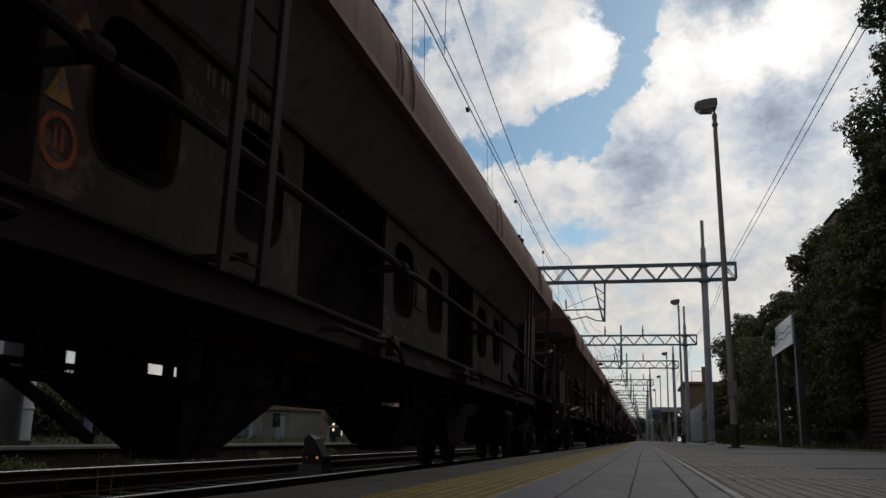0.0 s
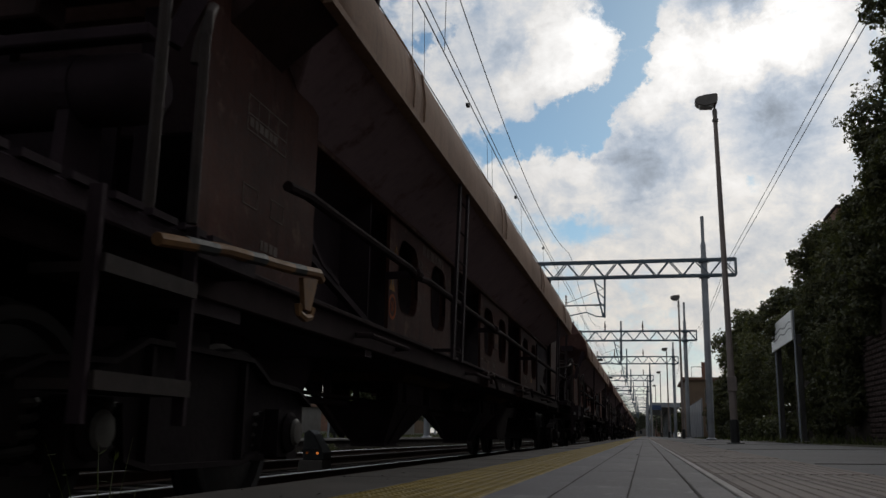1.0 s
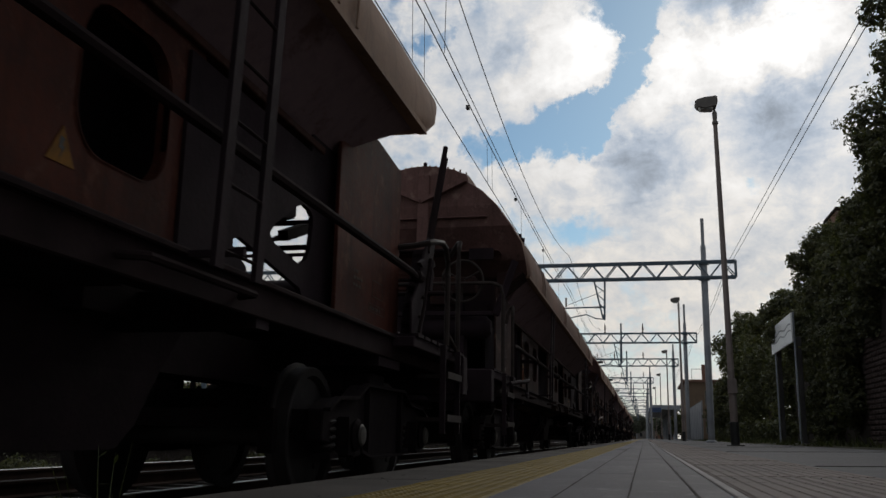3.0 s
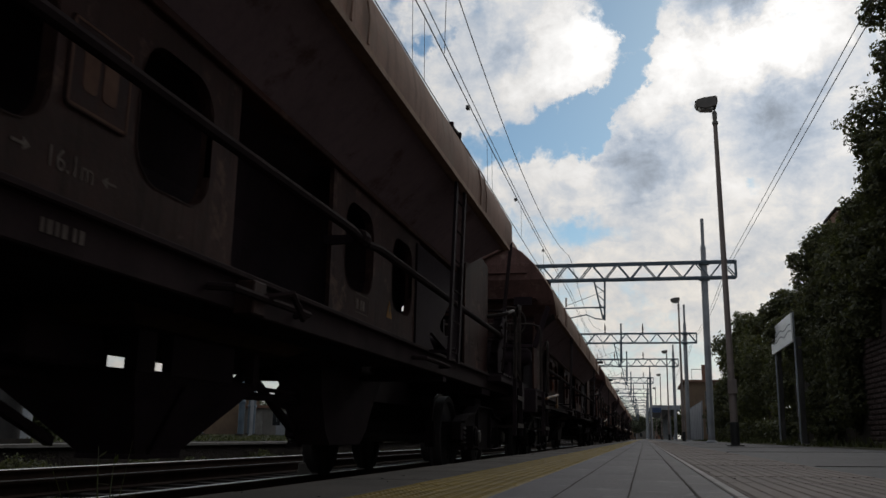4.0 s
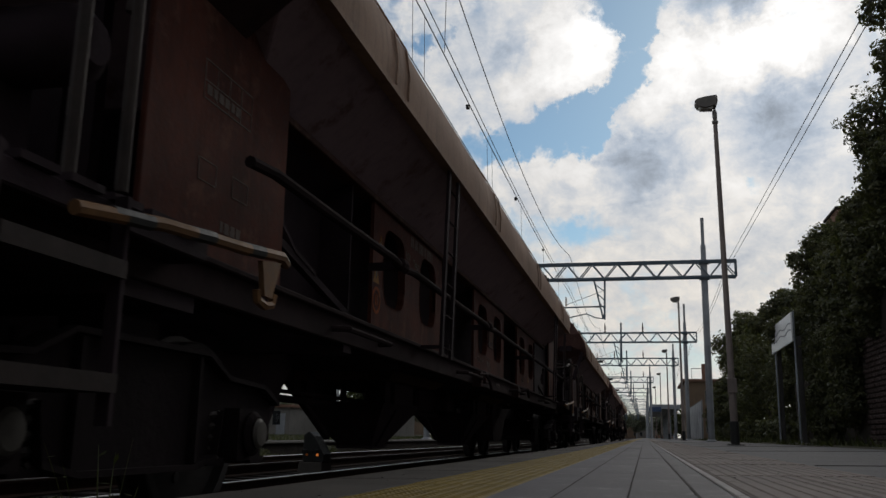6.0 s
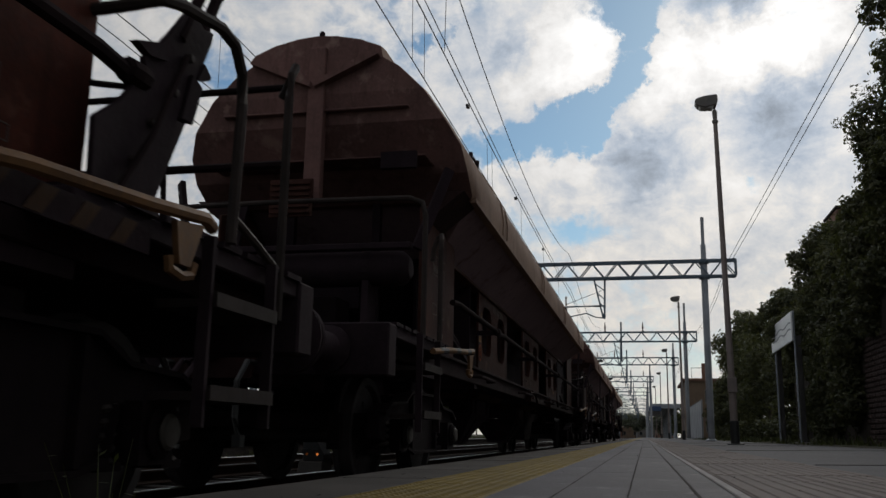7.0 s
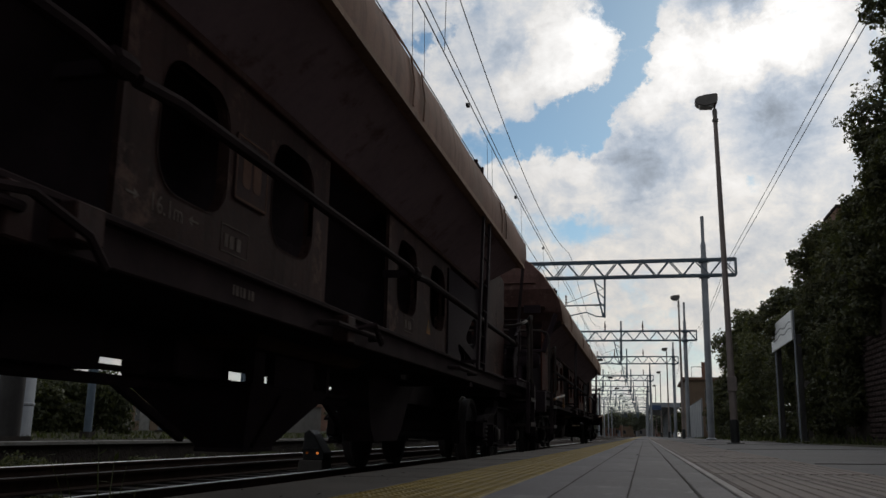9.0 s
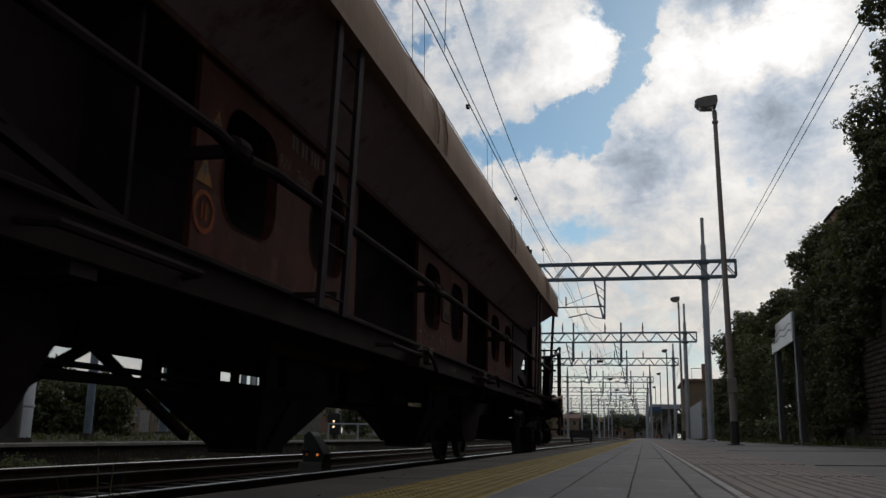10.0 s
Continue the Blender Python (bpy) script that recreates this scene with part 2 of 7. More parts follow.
SIGN_RED = coat("orange_red_mark", (0.34, 0.075, 0.018), (0.14, 0.04, 0.015), 0.6, patch=7, spec=0.05)
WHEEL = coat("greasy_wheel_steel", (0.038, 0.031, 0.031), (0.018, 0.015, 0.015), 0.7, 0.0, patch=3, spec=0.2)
RAIL_TOP = coat("polished_rail", (0.62, 0.61, 0.6), (0.46, 0.45, 0.44), 0.38, 1.0, patch=6, bump=0.05)
RAIL_DULL = coat("dull_rail_head", (0.075, 0.066, 0.058), (0.035, 0.03, 0.026), 0.6, 0.0, patch=6, bump=0.05, spec=0.2)
RAIL_RUST = coat("rusty_rail", (0.05, 0.029, 0.022), (0.024, 0.015, 0.012), 0.8, patch=4, spec=0.08)
BALLAST = coat("stained_ballast", (0.058, 0.047, 0.042), (0.02, 0.017, 0.0155), 0.9, grain=18, patch=2.2, bump=1.0, wear=0.8, bump_dist=0.05, spec=0.08)
GRAVEL = coat("ballast_stone", (0.066, 0.056, 0.05), (0.03, 0.026, 0.023), 0.9, patch=3.0, leaf=False, spec=0.1)
EARTH = coat("weedy_earth", (0.058, 0.054, 0.034), (0.028, 0.026, 0.018), 0.95, grain=14, patch=0.35, bump=0.8, spots=(0.07, 0.11, 0.03), wear=0.8, spec=0.05)
SLEEPER = coat("stained_sleeper", (0.05, 0.043, 0.039), (0.024, 0.021, 0.019), 0.85, patch=3, spec=0.06)
PAVE = coat("grey_paving", (0.1, 0.091, 0.098), (0.052, 0.048, 0.052), 0.72, grain=60, patch=1.3, bump=0.25, per_piece=0.10, wear=0.9, spots=(0.16, 0.155, 0.155), spec=0.28)
EDGE = coat("platform_edge_stone", (0.088, 0.078, 0.069), (0.036, 0.032, 0.029), 0.8, grain=50, patch=1.8, bump=0.4, per_piece=0.12, wear=0.9, spec=0.12)
TACTILE = coat("worn_yellow_tactile", (0.225, 0.152, 0.021), (0.11, 0.078, 0.017), 0.7, grain=45, patch=2.0, bump=0.2, per_piece=0.10, wear=0.9, spec=0.15)
RIBBED = coat("beige_ribbed_paving", (0.138, 0.106, 0.091), (0.085, 0.066, 0.058), 0.75, grain=50, patch=1.6, bump=0.2, per_piece=0.10, wear=0.9, spec=0.25)
WHITE_STRIP = coat("pale_stone_strip", (0.25, 0.228, 0.215), (0.17, 0.155, 0.147), 0.75, grain=50, patch=2, per_piece=0.06)
ASPHALT = coat("grey_platform_asphalt", (0.094, 0.09, 0.095), (0.06, 0.058, 0.061), 0.8, grain=70, patch=0.9, bump=0.35, wear=0.9, spec=0.25)
JOINT = coat("dark_joint", (0.07, 0.065, 0.06), (0.04, 0.037, 0.035), 0.95, patch=4, spec=0.05)
GALV = coat("galvanised_steel", (0.30, 0.31, 0.33), (0.19, 0.20, 0.215), 0.5, 0.35, grain=25, patch=1.2, bump=0.05)
TRUSS = coat("blue_grey_truss_paint", (0.13, 0.17, 0.21), (0.07, 0.095, 0.12), 0.55, 0.2, patch=1.5, bump=0.05)
LAMP_POLE = coat("brown_grey_pole_paint", (0.28, 0.225, 0.205), (0.17, 0.138, 0.125), 0.55, 0.1, patch=1.0, streak=0.4, bump=0.1)
LAMP_HEAD = coat("dull_lamp_housing", (0.16, 0.145, 0.13), (0.09, 0.08, 0.075), 0.5, 0.2, patch=3)
LAMP_GLASS = coat("frosted_lamp_cover", (0.55, 0.55, 0.54), (0.4, 0.4, 0.4), 0.25, patch=6, bump=0)
WIRE = coat("weathered_copper_wire", (0.06, 0.06, 0.06), (0.03, 0.03, 0.03), 0.6, 0.4, patch=1)
INSULATOR = coat("brown_insulator", (0.09, 0.045, 0.03), (0.05, 0.03, 0.02), 0.3, patch=5)
LEAF = coat("dark_green_leaves", (0.096, 0.099, 0.051), (0.05, 0.057, 0.031), 0.55, grain=3, patch=0.4, bump=0, leaf=True, wear=0.8)
LEAF_FAR = coat("olive_leaves", (0.062, 0.07, 0.026), (0.032, 0.038, 0.015), 0.6, grain=3, patch=0.3, bump=0, leaf=True, wear=0.8)
# Distance haze is mixed into this leaf colour.
LEAF_DISTANT = coat("hazed_distant_leaves", (0.125, 0.135, 0.135), (0.09, 0.098, 0.1), 0.7, grain=3, patch=0.3, bump=0, leaf=True, wear=0.8)
BARK = coat("grey_brown_bark", (0.10, 0.08, 0.06), (0.05, 0.04, 0.03), 0.9, grain=20, patch=3, bump=0.8)
STONE = coat("old_wall_stone", (0.088, 0.062, 0.057), (0.042, 0.031, 0.029), 0.9, grain=22, patch=2.5, bump=0.7, per_piece=0.2, wear=0.9, spec=0.1)
MORTAR = coat("dark_mortar", (0.06, 0.052, 0.045), (0.035, 0.03, 0.026), 0.95, patch=3, bump=0.4, spec=0.1)
BOARD_FACE = coat("pale_sign_sheet", (0.86, 0.87, 0.88), (0.78, 0.79, 0.80), 0.35, patch=1.5, bump=0)
BOARD_MARK = coat("faded_grey_print", (0.30, 0.31, 0.33), (0.22, 0.23, 0.25), 0.5, patch=4, bump=0)
PLASTER = coat("ochre_plaster", (0.2, 0.135, 0.085), (0.13, 0.088, 0.06), 0.85, patch=0.6, streak=0.35, bump=0.1)
PLASTER_W = coat("pale_plaster", (0.22, 0.205, 0.185), (0.14, 0.13, 0.118), 0.85, patch=0.6, streak=0.35, bump=0.1)
BRICK_RED = coat("red_brown_masonry", (0.25, 0.13, 0.09), (0.15, 0.085, 0.06), 0.9, patch=0.8, bump=0.2)
ROOF_TILE = coat("terracotta_roof", (0.24, 0.13, 0.09), (0.13, 0.075, 0.055), 0.9, patch=1.2, bump=0.3)
DARK_GLASS = coat("dark_window_glass", (0.03, 0.035, 0.04), (0.02, 0.022, 0.026), 0.12, patch=2, bump=0)
METAL_GREY = coat("pale_grey_sheet_metal", (0.36, 0.38, 0.41), (0.24, 0.255, 0.28), 0.5, 0.2, patch=1.0, streak=0.3, bump=0.05)
SIGNAL_BODY = coat("black_signal_head", (0.035, 0.033, 0.033), (0.02, 0.02, 0.02), 0.5, patch=4, spec=0.08)
CONCRETE = coat("pale_concrete", (0.30, 0.285, 0.265), (0.18, 0.17, 0.155), 0.85, patch=2, streak=0.3, bump=0.2, spec=0.15)
POST_GREY = coat("dull_dark_post", (0.07, 0.066, 0.063), (0.04, 0.037, 0.036), 0.7, patch=2, streak=0.3, spec=0.15)
BLUE_SIGN = coat("dark_blue_sign", (0.05, 0.09, 0.19), (0.035, 0.06, 0.13), 0.45, patch=2, bump=0)
AMBER = glow_coat("amber_lamp", (1.0, 0.30, 0.07), 0.40)
AMBER_DIM = glow_coat("faint_amber_lamp", (1.0, 0.30, 0.07), 0.04)
WARM = glow_coat("warm_lamp", (1.0, 0.72, 0.42), 1.2)


# ---- shapes ----
class Shape:
    """Collects vertices and faces of one mesh."""

    def __init__(self):
        self.v, self.f = [], []

    def add(self, verts, faces):
        k = len(self.v)
        self.v += [tuple(p) for p in verts]
        self.f += [tuple(k + i for i in f) for f in faces]
        return self

    def box(self, x0, x1, y0, y1, z0, z1, m=None):
        p = [Vector((x, y, z)) for z in (z0, z1) for y in (y0, y1) for x in (x0, x1)]
        if m is not None:
            p = [m @ q for q in p]
        return self.add(p, [(0, 2, 3, 1), (4, 5, 7, 6), (0, 1, 5, 4), (2, 6, 7, 3), (0, 4, 6, 2), (1, 3, 7, 5)])

    def bar(self, a, b, w, h=None):
        """A square bar from a to b."""
        a, b = Vector(a), Vector(b)
        h = h or w
        m = Matrix.Translation(a) @ (b - a).to_track_quat("Y", "Z").to_matrix().to_4x4()
        return self.box(-w / 2, w / 2, 0, (b - a).length, -h / 2, h / 2, m)

    def loft(self, rings, cap=True, closed=True):
        k, n = len(self.v), len(rings[0])
        for r in rings:
            self.v += [tuple(p) for p in r]
        for i in range(len(rings) - 1):
            for j in range(n if closed else n - 1):
                a, b = k + i * n + j, k + i * n + (j + 1) % n
                self.f.append((a, b, b + n, a + n))
        if cap and closed:
            self.f.append(tuple(k + j for j in reversed(range(n))))
            self.f.append(tuple(k + (len(rings) - 1) * n + j for j in range(n)))
        return self

    def tube(self, path, r, sides=8, taper=None):
        path = [Vector(p) for p in path]
        rings = []
        for i, p in enumerate(path):
            d = (path[min(i + 1, len(path) - 1)] - path[max(i - 1, 0)]).normalized()
            u = d.cross(Vector((0, 0, 1)))
            u = d.cross(Vector((1, 0, 0))) if u.length < 0.05 else u
            u.normalize()
            w = d.cross(u)
            rr = r if taper is None else r + (taper - r) * i / (len(path) - 1)
            rings.append([p + (u * math.cos(a) + w * math.sin(a)) * rr for a in (2 * math.pi * j / sides for j in range(sides))])
        return self.loft(rings)

    def lathe(self, profile, axis, at, sides=24):
        """Rings of (radius, along) round an axis 'x', 'y' or 'z' through at."""
        rings = []
        for r, s in profile:
            ring = []
            for j in range(sides):
                c, q = math.cos(2 * math.pi * j / sides) * r, math.sin(2 * math.pi * j / sides) * r
                p = {"x": (s, c, q), "y": (c, s, q), "z": (c, q, s)}[axis]
                ring.append(Vector(at) + Vector(p))
            rings.append(ring)
        return self.loft(rings)

    def prism(self, outline, axis, a, b):
        """A polygon, extruded along an axis from a to b. The outline holds the two other coordinates in x, y, z order."""
        def put(p, s):
            return {"x": (s, p[0], p[1]), "y": (p[0], s, p[1]), "z": (p[0], p[1], s)}[axis]
        return self.loft([[put(p, a) for p in outline], [put(p, b) for p in outline]])

    def mesh(self, name, material, smooth=False):
        me = bpy.data.meshes.new(name)
        me.from_pydata(self.v, [], self.f)
        bm = bmesh.new()
        bm.from_mesh(me)
        bmesh.ops.remove_doubles(bm, verts=bm.verts, dist=0.00005)
        bmesh.ops.recalc_face_normals(bm, faces=bm.faces)
        bm.to_mesh(me)
        bm.free()
        if smooth:
            me.polygons.foreach_set("use_smooth", [True] * len(me.polygons))
            me.set_sharp_from_angle(angle=radians(38))
        me.materials.append(material)
        return me


def part(name, shape, material, parent, label="", at=None, smooth=False, bevel=0.0):
    ob = new(name, shape if isinstance(shape, bpy.types.Mesh) else shape.mesh(name, material, smooth))
    ob.parent = parent
    if at is not None:
        ob.matrix_basis = at
    if bevel:
        mod = ob.modifiers.new("worn_edges", "BEVEL")
        mod.width, mod.segments, mod.limit_method = bevel, 1, "ANGLE"
    return tagged(ob, label) if label else ob


def thing(name, label, category, group="", kind="", at=None):
    ob = new(name)
    ob.empty_display_size = 0.2
    if at is not None:
        ob.matrix_basis = at
    return tagged(ob, label, category, group, kind)


def solo(name, shape, material, label, category, group="", kind="", at=None, smooth=False, bevel=0.0):
    ob = part(name, shape, material, None, "", at, smooth, bevel)
    return tagged(ob, label, category, group, kind)


def arc(cx, cy, r, a0, a1, n):
    return [(cx + r * math.cos(radians(a0 + (a1 - a0) * i / n)), cy + r * math.sin(radians(a0 + (a1 - a0) * i / n))) for i in range(n + 1)]


def round_rect(cx, cy, w, h, r, n=4):
    out = []
    for sx, sy, a in ((1, 1, 0), (-1, 1, 90), (-1, -1, 180), (1, -1, 270)):
        out += arc(cx + sx * (w / 2 - r), cy + sy * (h / 2 - r), r, a, a + 90, n)
    return out


def text_mesh(words, size, material):
    c = bpy.data.curves.new("writing", "FONT")
    c.body, c.size, c.extrude, c.align_x, c.align_y = words, size, 0.001, "CENTER", "CENTER"
    ob = bpy.data.objects.new("writing", c)
    scene.collection.objects.link(ob)
    me = bpy.data.meshes.new_from_object(ob.evaluated_get(bpy.context.evaluated_depsgraph_get()))
    bpy.data.objects.remove(ob)
    me.materials.clear()
    me.materials.append(material)
    return me


def leaf_cloud(rng, blobs, count, size, inner=0.55):
    """Many small bent leaves scattered in the shells of lumpy blobs (x, y, z, rx, ry, rz)."""
    w = np.array([b[3] * b[4] * b[5] for b in blobs]) ** 0.7
    pick = rng.choice(len(blobs), count, p=w / w.sum())
    b = np.array(blobs)[pick]
    d = rng.normal(size=(count, 3))
    d /= np.linalg.norm(d, axis=1)[:, None]
    lump = 1 + 0.22 * np.sin(d[:, 0] * 5 + b[:, 0] * 3) * np.cos(d[:, 1] * 6 + b[:, 1]) + 0.16 * np.sin(d[:, 2] * 9 + b[:, 2] * 5)
    r = (inner + (1 - inner) * rng.random(count) ** 0.6) * lump
    stray = rng.random(count) < 0.05
    r[stray] *= rng.uniform(1.0, 1.22, stray.sum())
    p = b[:, :3] + d * b[:, 3:] * r[:, None]
    n = d + rng.normal(size=(count, 3)) * 0.7 + np.array([0, 0, 0.35])
    n /= np.linalg.norm(n, axis=1)[:, None]
    u = np.cross(n, rng.normal(size=(count, 3)))
    u /= np.linalg.norm(u, axis=1)[:, None]
    v = np.cross(n, u)
    s = size * rng.uniform(0.6, 1.35, count)[:, None]
    a, c = p - u * s, p + u * s
    l, k = p + v * s * 0.55 + n * s * 0.18, p - v * s * 0.55 + n * s * 0.18
    verts = np.stack([a, k, c, l], 1).reshape(-1, 3)
    return verts


def leaf_mesh(name, verts, material):
    me = bpy.data.meshes.new(name)
    n = len(verts)
    me.vertices.add(n)
    me.vertices.foreach_set("co", verts.ravel())
    me.loops.add(n)
    me.loops.foreach_set("vertex_index", np.arange(n))
    me.polygons.add(n // 4)
    me.polygons.foreach_set("loop_start", np.arange(0, n, 4))
    me.update(calc_edges=True)
    me.materials.append(material)
    return me


def clump(rng, cx, cy, cz, rx, ry, rz, n, r0, r1):
    out = []
    for _ in range(n):
        d = rng.normal(size=3)
        d /= np.linalg.norm(d)
        q = rng.random() ** 0.4
        r = rng.uniform(r0, r1)
        out.append((cx + d[0] * rx * q, cy + d[1] * ry * q, cz + d[2] * rz * q, r, r, r * 0.85))
    return out


# ---- ground, tracks and platforms ----
AXIS, NEXT_AXIS = -3.05, -6.38         # track centre lines
RAIL_Z = -0.30                          # top of rail; the platform's surface is z = 0 below the camera
FALL = 0.018                            # the platform rises slightly away from the track
FAR = 420.0


def ground():
    s = Shape()
    xs = [-900, -60, -26, -12.5, -8.15, -8.1, -1.46, -1.40, 3.42, 3.5, 14, 60, 900]
    zs = [-0.7, -0.6, -0.4, -0.14, -0.12, -0.56, -0.56, -0.56, -0.40, 0.02, 0.05, -0.3, -0.7]
    ys = [-120, -20, 0, 10, 25, 50, 100, 200, 400, 1200]
    s.loft([[(x, y, z) for x, z in zip(xs, zs)] for y in ys], cap=False, closed=False)
    g = solo("ground", s, BALLAST, "dark stained ballast and weedy earth around the tracks", "ground", kind="structure")
    return g


def bank():
    """Earth strips on both sides, above the ballast."""
    rng = random.Random(3)
    for name, x0, x1, z0, z1, label in (("verge", 3.40, 15.0, 0.05, 0.12, "dark earth strip behind the platform"),
                                         ("yard_ground", -70.0, -8.42, -0.10, -0.2, "dry weedy earth of the yard beyond the tracks")):
        s = Shape()
        nx, rows = 26, []
        for j in range(90):
            y = -12 + 3.2 * j * (1 + j * 0.012)
            rows.append([(x0 + (x1 - x0) * (i / nx) ** 1.4, y, z0 + (z1 - z0) * i / nx + (0 if i == 0 else rng.uniform(-0.04, 0.05))) for i in range(nx + 1)])
        s.loft(rows, cap=False, closed=False)
        solo(name, s, EARTH, label, "ground", kind="structure", smooth=True)


def rail_shape(y0, y1):
    prof = [(-0.07, -0.16), (0.07, -0.16), (0.07, -0.148), (0.012, -0.13), (0.010, -0.045), (0.034, -0.034), (0.036, -0.009),
            (-0.036, -0.009), (-0.034, -0.034), (-0.010, -0.045), (-0.012, -0.13), (-0.07, -0.148)]
    return Shape().prism(prof, "y", y0, y1)


def tracks():
    side = rail_shape(-40, FAR).mesh("rail", RAIL_RUST)
    top = Shape().prism([(-0.02, -0.009), (0.02, -0.009), (0.017, -0.002), (0.01, 0.0), (-0.01, 0.0), (-0.017, -0.002)], "y", -40, FAR).mesh("running_surface", RAIL_TOP)
    # Dull copy for rails that show no gleam; the missing glint is painted.
    dull = top.copy()
    dull.materials[0] = RAIL_DULL
    for axis in (AXIS, NEXT_AXIS, -13.5, -17.6):
        tr = thing("railway_track", "ballasted track with rusty rails and polished running surfaces", "railway track", "tracks", "structure", pose(axis, 0, RAIL_Z))
        for x in (-0.7535, 0.7535):
            r = part("rail", side, None, tr, "rusty rail with a polished head", pose(x, 0, 0))
            part("running_surface", top if axis > -10 and x < 0 else dull, None, r)
        if axis > -10:
            sl = Shape().loft([[(-1.3, y, z) for y, z in ((-0.13, -0.36), (0.13, -0.36), (0.1, -0.165), (-0.1, -0.165))],
                               [(1.3, y, z) for y, z in ((-0.13, -0.36), (0.13, -0.36), (0.1, -0.165), (-0.1, -0.165))]]).mesh("sleeper", SLEEPER)
            for i in range(70):
                part("sleeper", sl, None, tr, at=pose(0, 1.5 + i * 0.6, 0))
    # loose stones over the bed
    rng = np.random.default_rng(5)
    s = Shape()
    for k in range(9000):
        y = 1.2 + 34 * rng.random() ** 1.7
        x = rng.uniform(-8.0, -1.5)
        if min(abs(x - AXIS - 0.75), abs(x - AXIS + 0.75), abs(x - NEXT_AXIS - 0.75), abs(x - NEXT_AXIS + 0.75)) < 0.09:
            continue
        r = rng.uniform(0.02, 0.045)
        p = rng.uniform(-1, 1, (6, 3)) * 0.3 + np.array([(1, 0, 0), (-1, 0, 0), (0, 1, 0), (0, -1, 0), (0, 0, 1), (0, 0, -1)])
        z = -0.525 if abs(x - AXIS) < 1.3 or abs(x - NEXT_AXIS) < 1.3 else -0.54
        s.add([(x + a * r, y + b * r, z + c * r * 0.8) for a, b, c in p],
              [(0, 2, 4), (2, 1, 4), (1, 3, 4), (3, 0, 4), (2, 0, 5), (1, 2, 5), (3, 1, 5), (0, 3, 5)])
    solo("ballast_stones", s, GRAVEL, "loose grey brown ballast stones between the rails", "ballast", kind="stuff")


def platform_z(x):
    return FALL * x


def platform():
    base = Shape()
    prof = [(-1.35, -0.56), (-1.35, -0.14), (-1.35, platform_z(-1.35) - 0.006), (1.02, platform_z(1.02) - 0.006),
            (1.02, platform_z(1.02) - 0.002), (3.42, platform_z(3.42)), (3.42, -0.5)]
    base.prism(prof, "y", -15, 260)
    p = solo("platform", base, ASPHALT, "low grey station platform with paved edge and asphalt", "platform", kind="structure")
    tilt = math.degrees(math.atan(FALL))

    def slab(w, l, h, inset=0.004):
        w, l = w / 2, l / 2
        low = [(-w, -l, -h), (w, -l, -h), (w, l, -h), (-w, l, -h)]
        mid = [(-w, -l, -inset), (w, -l, -inset), (w, l, -inset), (-w, l, -inset)]
        top = [(x - math.copysign(inset, x), y - math.copysign(inset, y), 0) for x, y, _ in low]
        return Shape().loft([low, mid, top])

    def lay(name, mesh, x, y, lift=0.0, turn=0.0):
        part(name, mesh, None, p, at=pose(x, y, platform_z(x) + lift, 0, -tilt, turn))

    rng = random.Random(11)
    # edge stones
    me = slab(0.452, 0.99, 0.30).mesh("edge_stone", EDGE)
    for i in range(70):
        lay("edge_stone", me, -1.124, 0.3 + i * 1.0, rng.uniform(-0.003, 0.002))
    # tactile tiles with domes
    t = slab(0.205, 0.396, 0.03)
    for i in range(4):
        for j in range(8):
            x, y = -0.0765 + i * 0.051, -0.175 + j * 0.05
            t.loft([[(x + 0.017 * a, y + 0.017 * b, 0) for a, b in ((1, 1), (-1, 1), (-1, -1), (1, -1))],
                    [(x + 0.010 * a, y + 0.010 * b, 0.0032) for a, b in ((1, 1), (-1, 1), (-1, -1), (1, -1))]])
    me = t.mesh("tactile_tile", TACTILE)
    for i in range(110):
        for x in (-0.787, -0.578):
            lay("tactile_tile", me, x, 0.4 + i * 0.4, rng.uniform(-0.001, 0.001))
    far_strip = Shape().box(-0.89, -0.475, 44.2, 250, -0.03, platform_z(-0.68) + 0.004)
    part("tactile_strip", far_strip, TACTILE, p, "worn yellow tactile strip")
    # long paving strips with open joints
    for x0, x1, length, count in ((-0.468, -0.277, 2.6, 17), (-0.274, -0.0555, 2.6, 17), (-0.0525, 0.153, 2.6, 17), (0.157, 0.262, 2.6, 17)):
        me = slab(x1 - x0, length - 0.004, 0.05, 0.002).mesh("paving_slab", PAVE)
        for i in range(count):
            lay("paving_slab", me, (x0 + x1) / 2, 0.2 + (i + 0.5) * length + x0 * 2.9, rng.uniform(-0.0015, 0.001), rng.uniform(-0.04, 0.04))
    far_pave = Shape().box(-0.468, 0.262, 44.6, 250, -0.03, 0.001)
    part("paving_strip", far_pave, PAVE, p)
    me = slab(0.036, 0.99, 0.05).mesh("kerb_strip", WHITE_STRIP)
    for i in range(60):
        lay("kerb_strip", me, 0.285, 0.4 + i * 1.0, 0.002)
    # ribbed guidance tiles
    t = slab(0.356, 0.595, 0.05)
    for i in range(6):
        x = -0.148 + i * 0.0592
        t.loft([[(x - 0.021, y, 0), (x + 0.021, y, 0), (x + 0.016, y, 0.0034), (x - 0.016, y, 0.0034)] for y in (-0.292, 0.292)])
    me = t.mesh("ribbed_tile", RIBBED)
    for i in range(70):
        for x in (0.486, 0.846):
            lay("ribbed_tile", me, x, 0.5 + i * 0.6, rng.uniform(-0.0015, 0.001))
    far_rib = Shape().box(0.31, 1.02, 42.3, 250, -0.03, platform_z(0.66) + 0.003)
    part("ribbed_strip", far_rib, RIBBED, p)
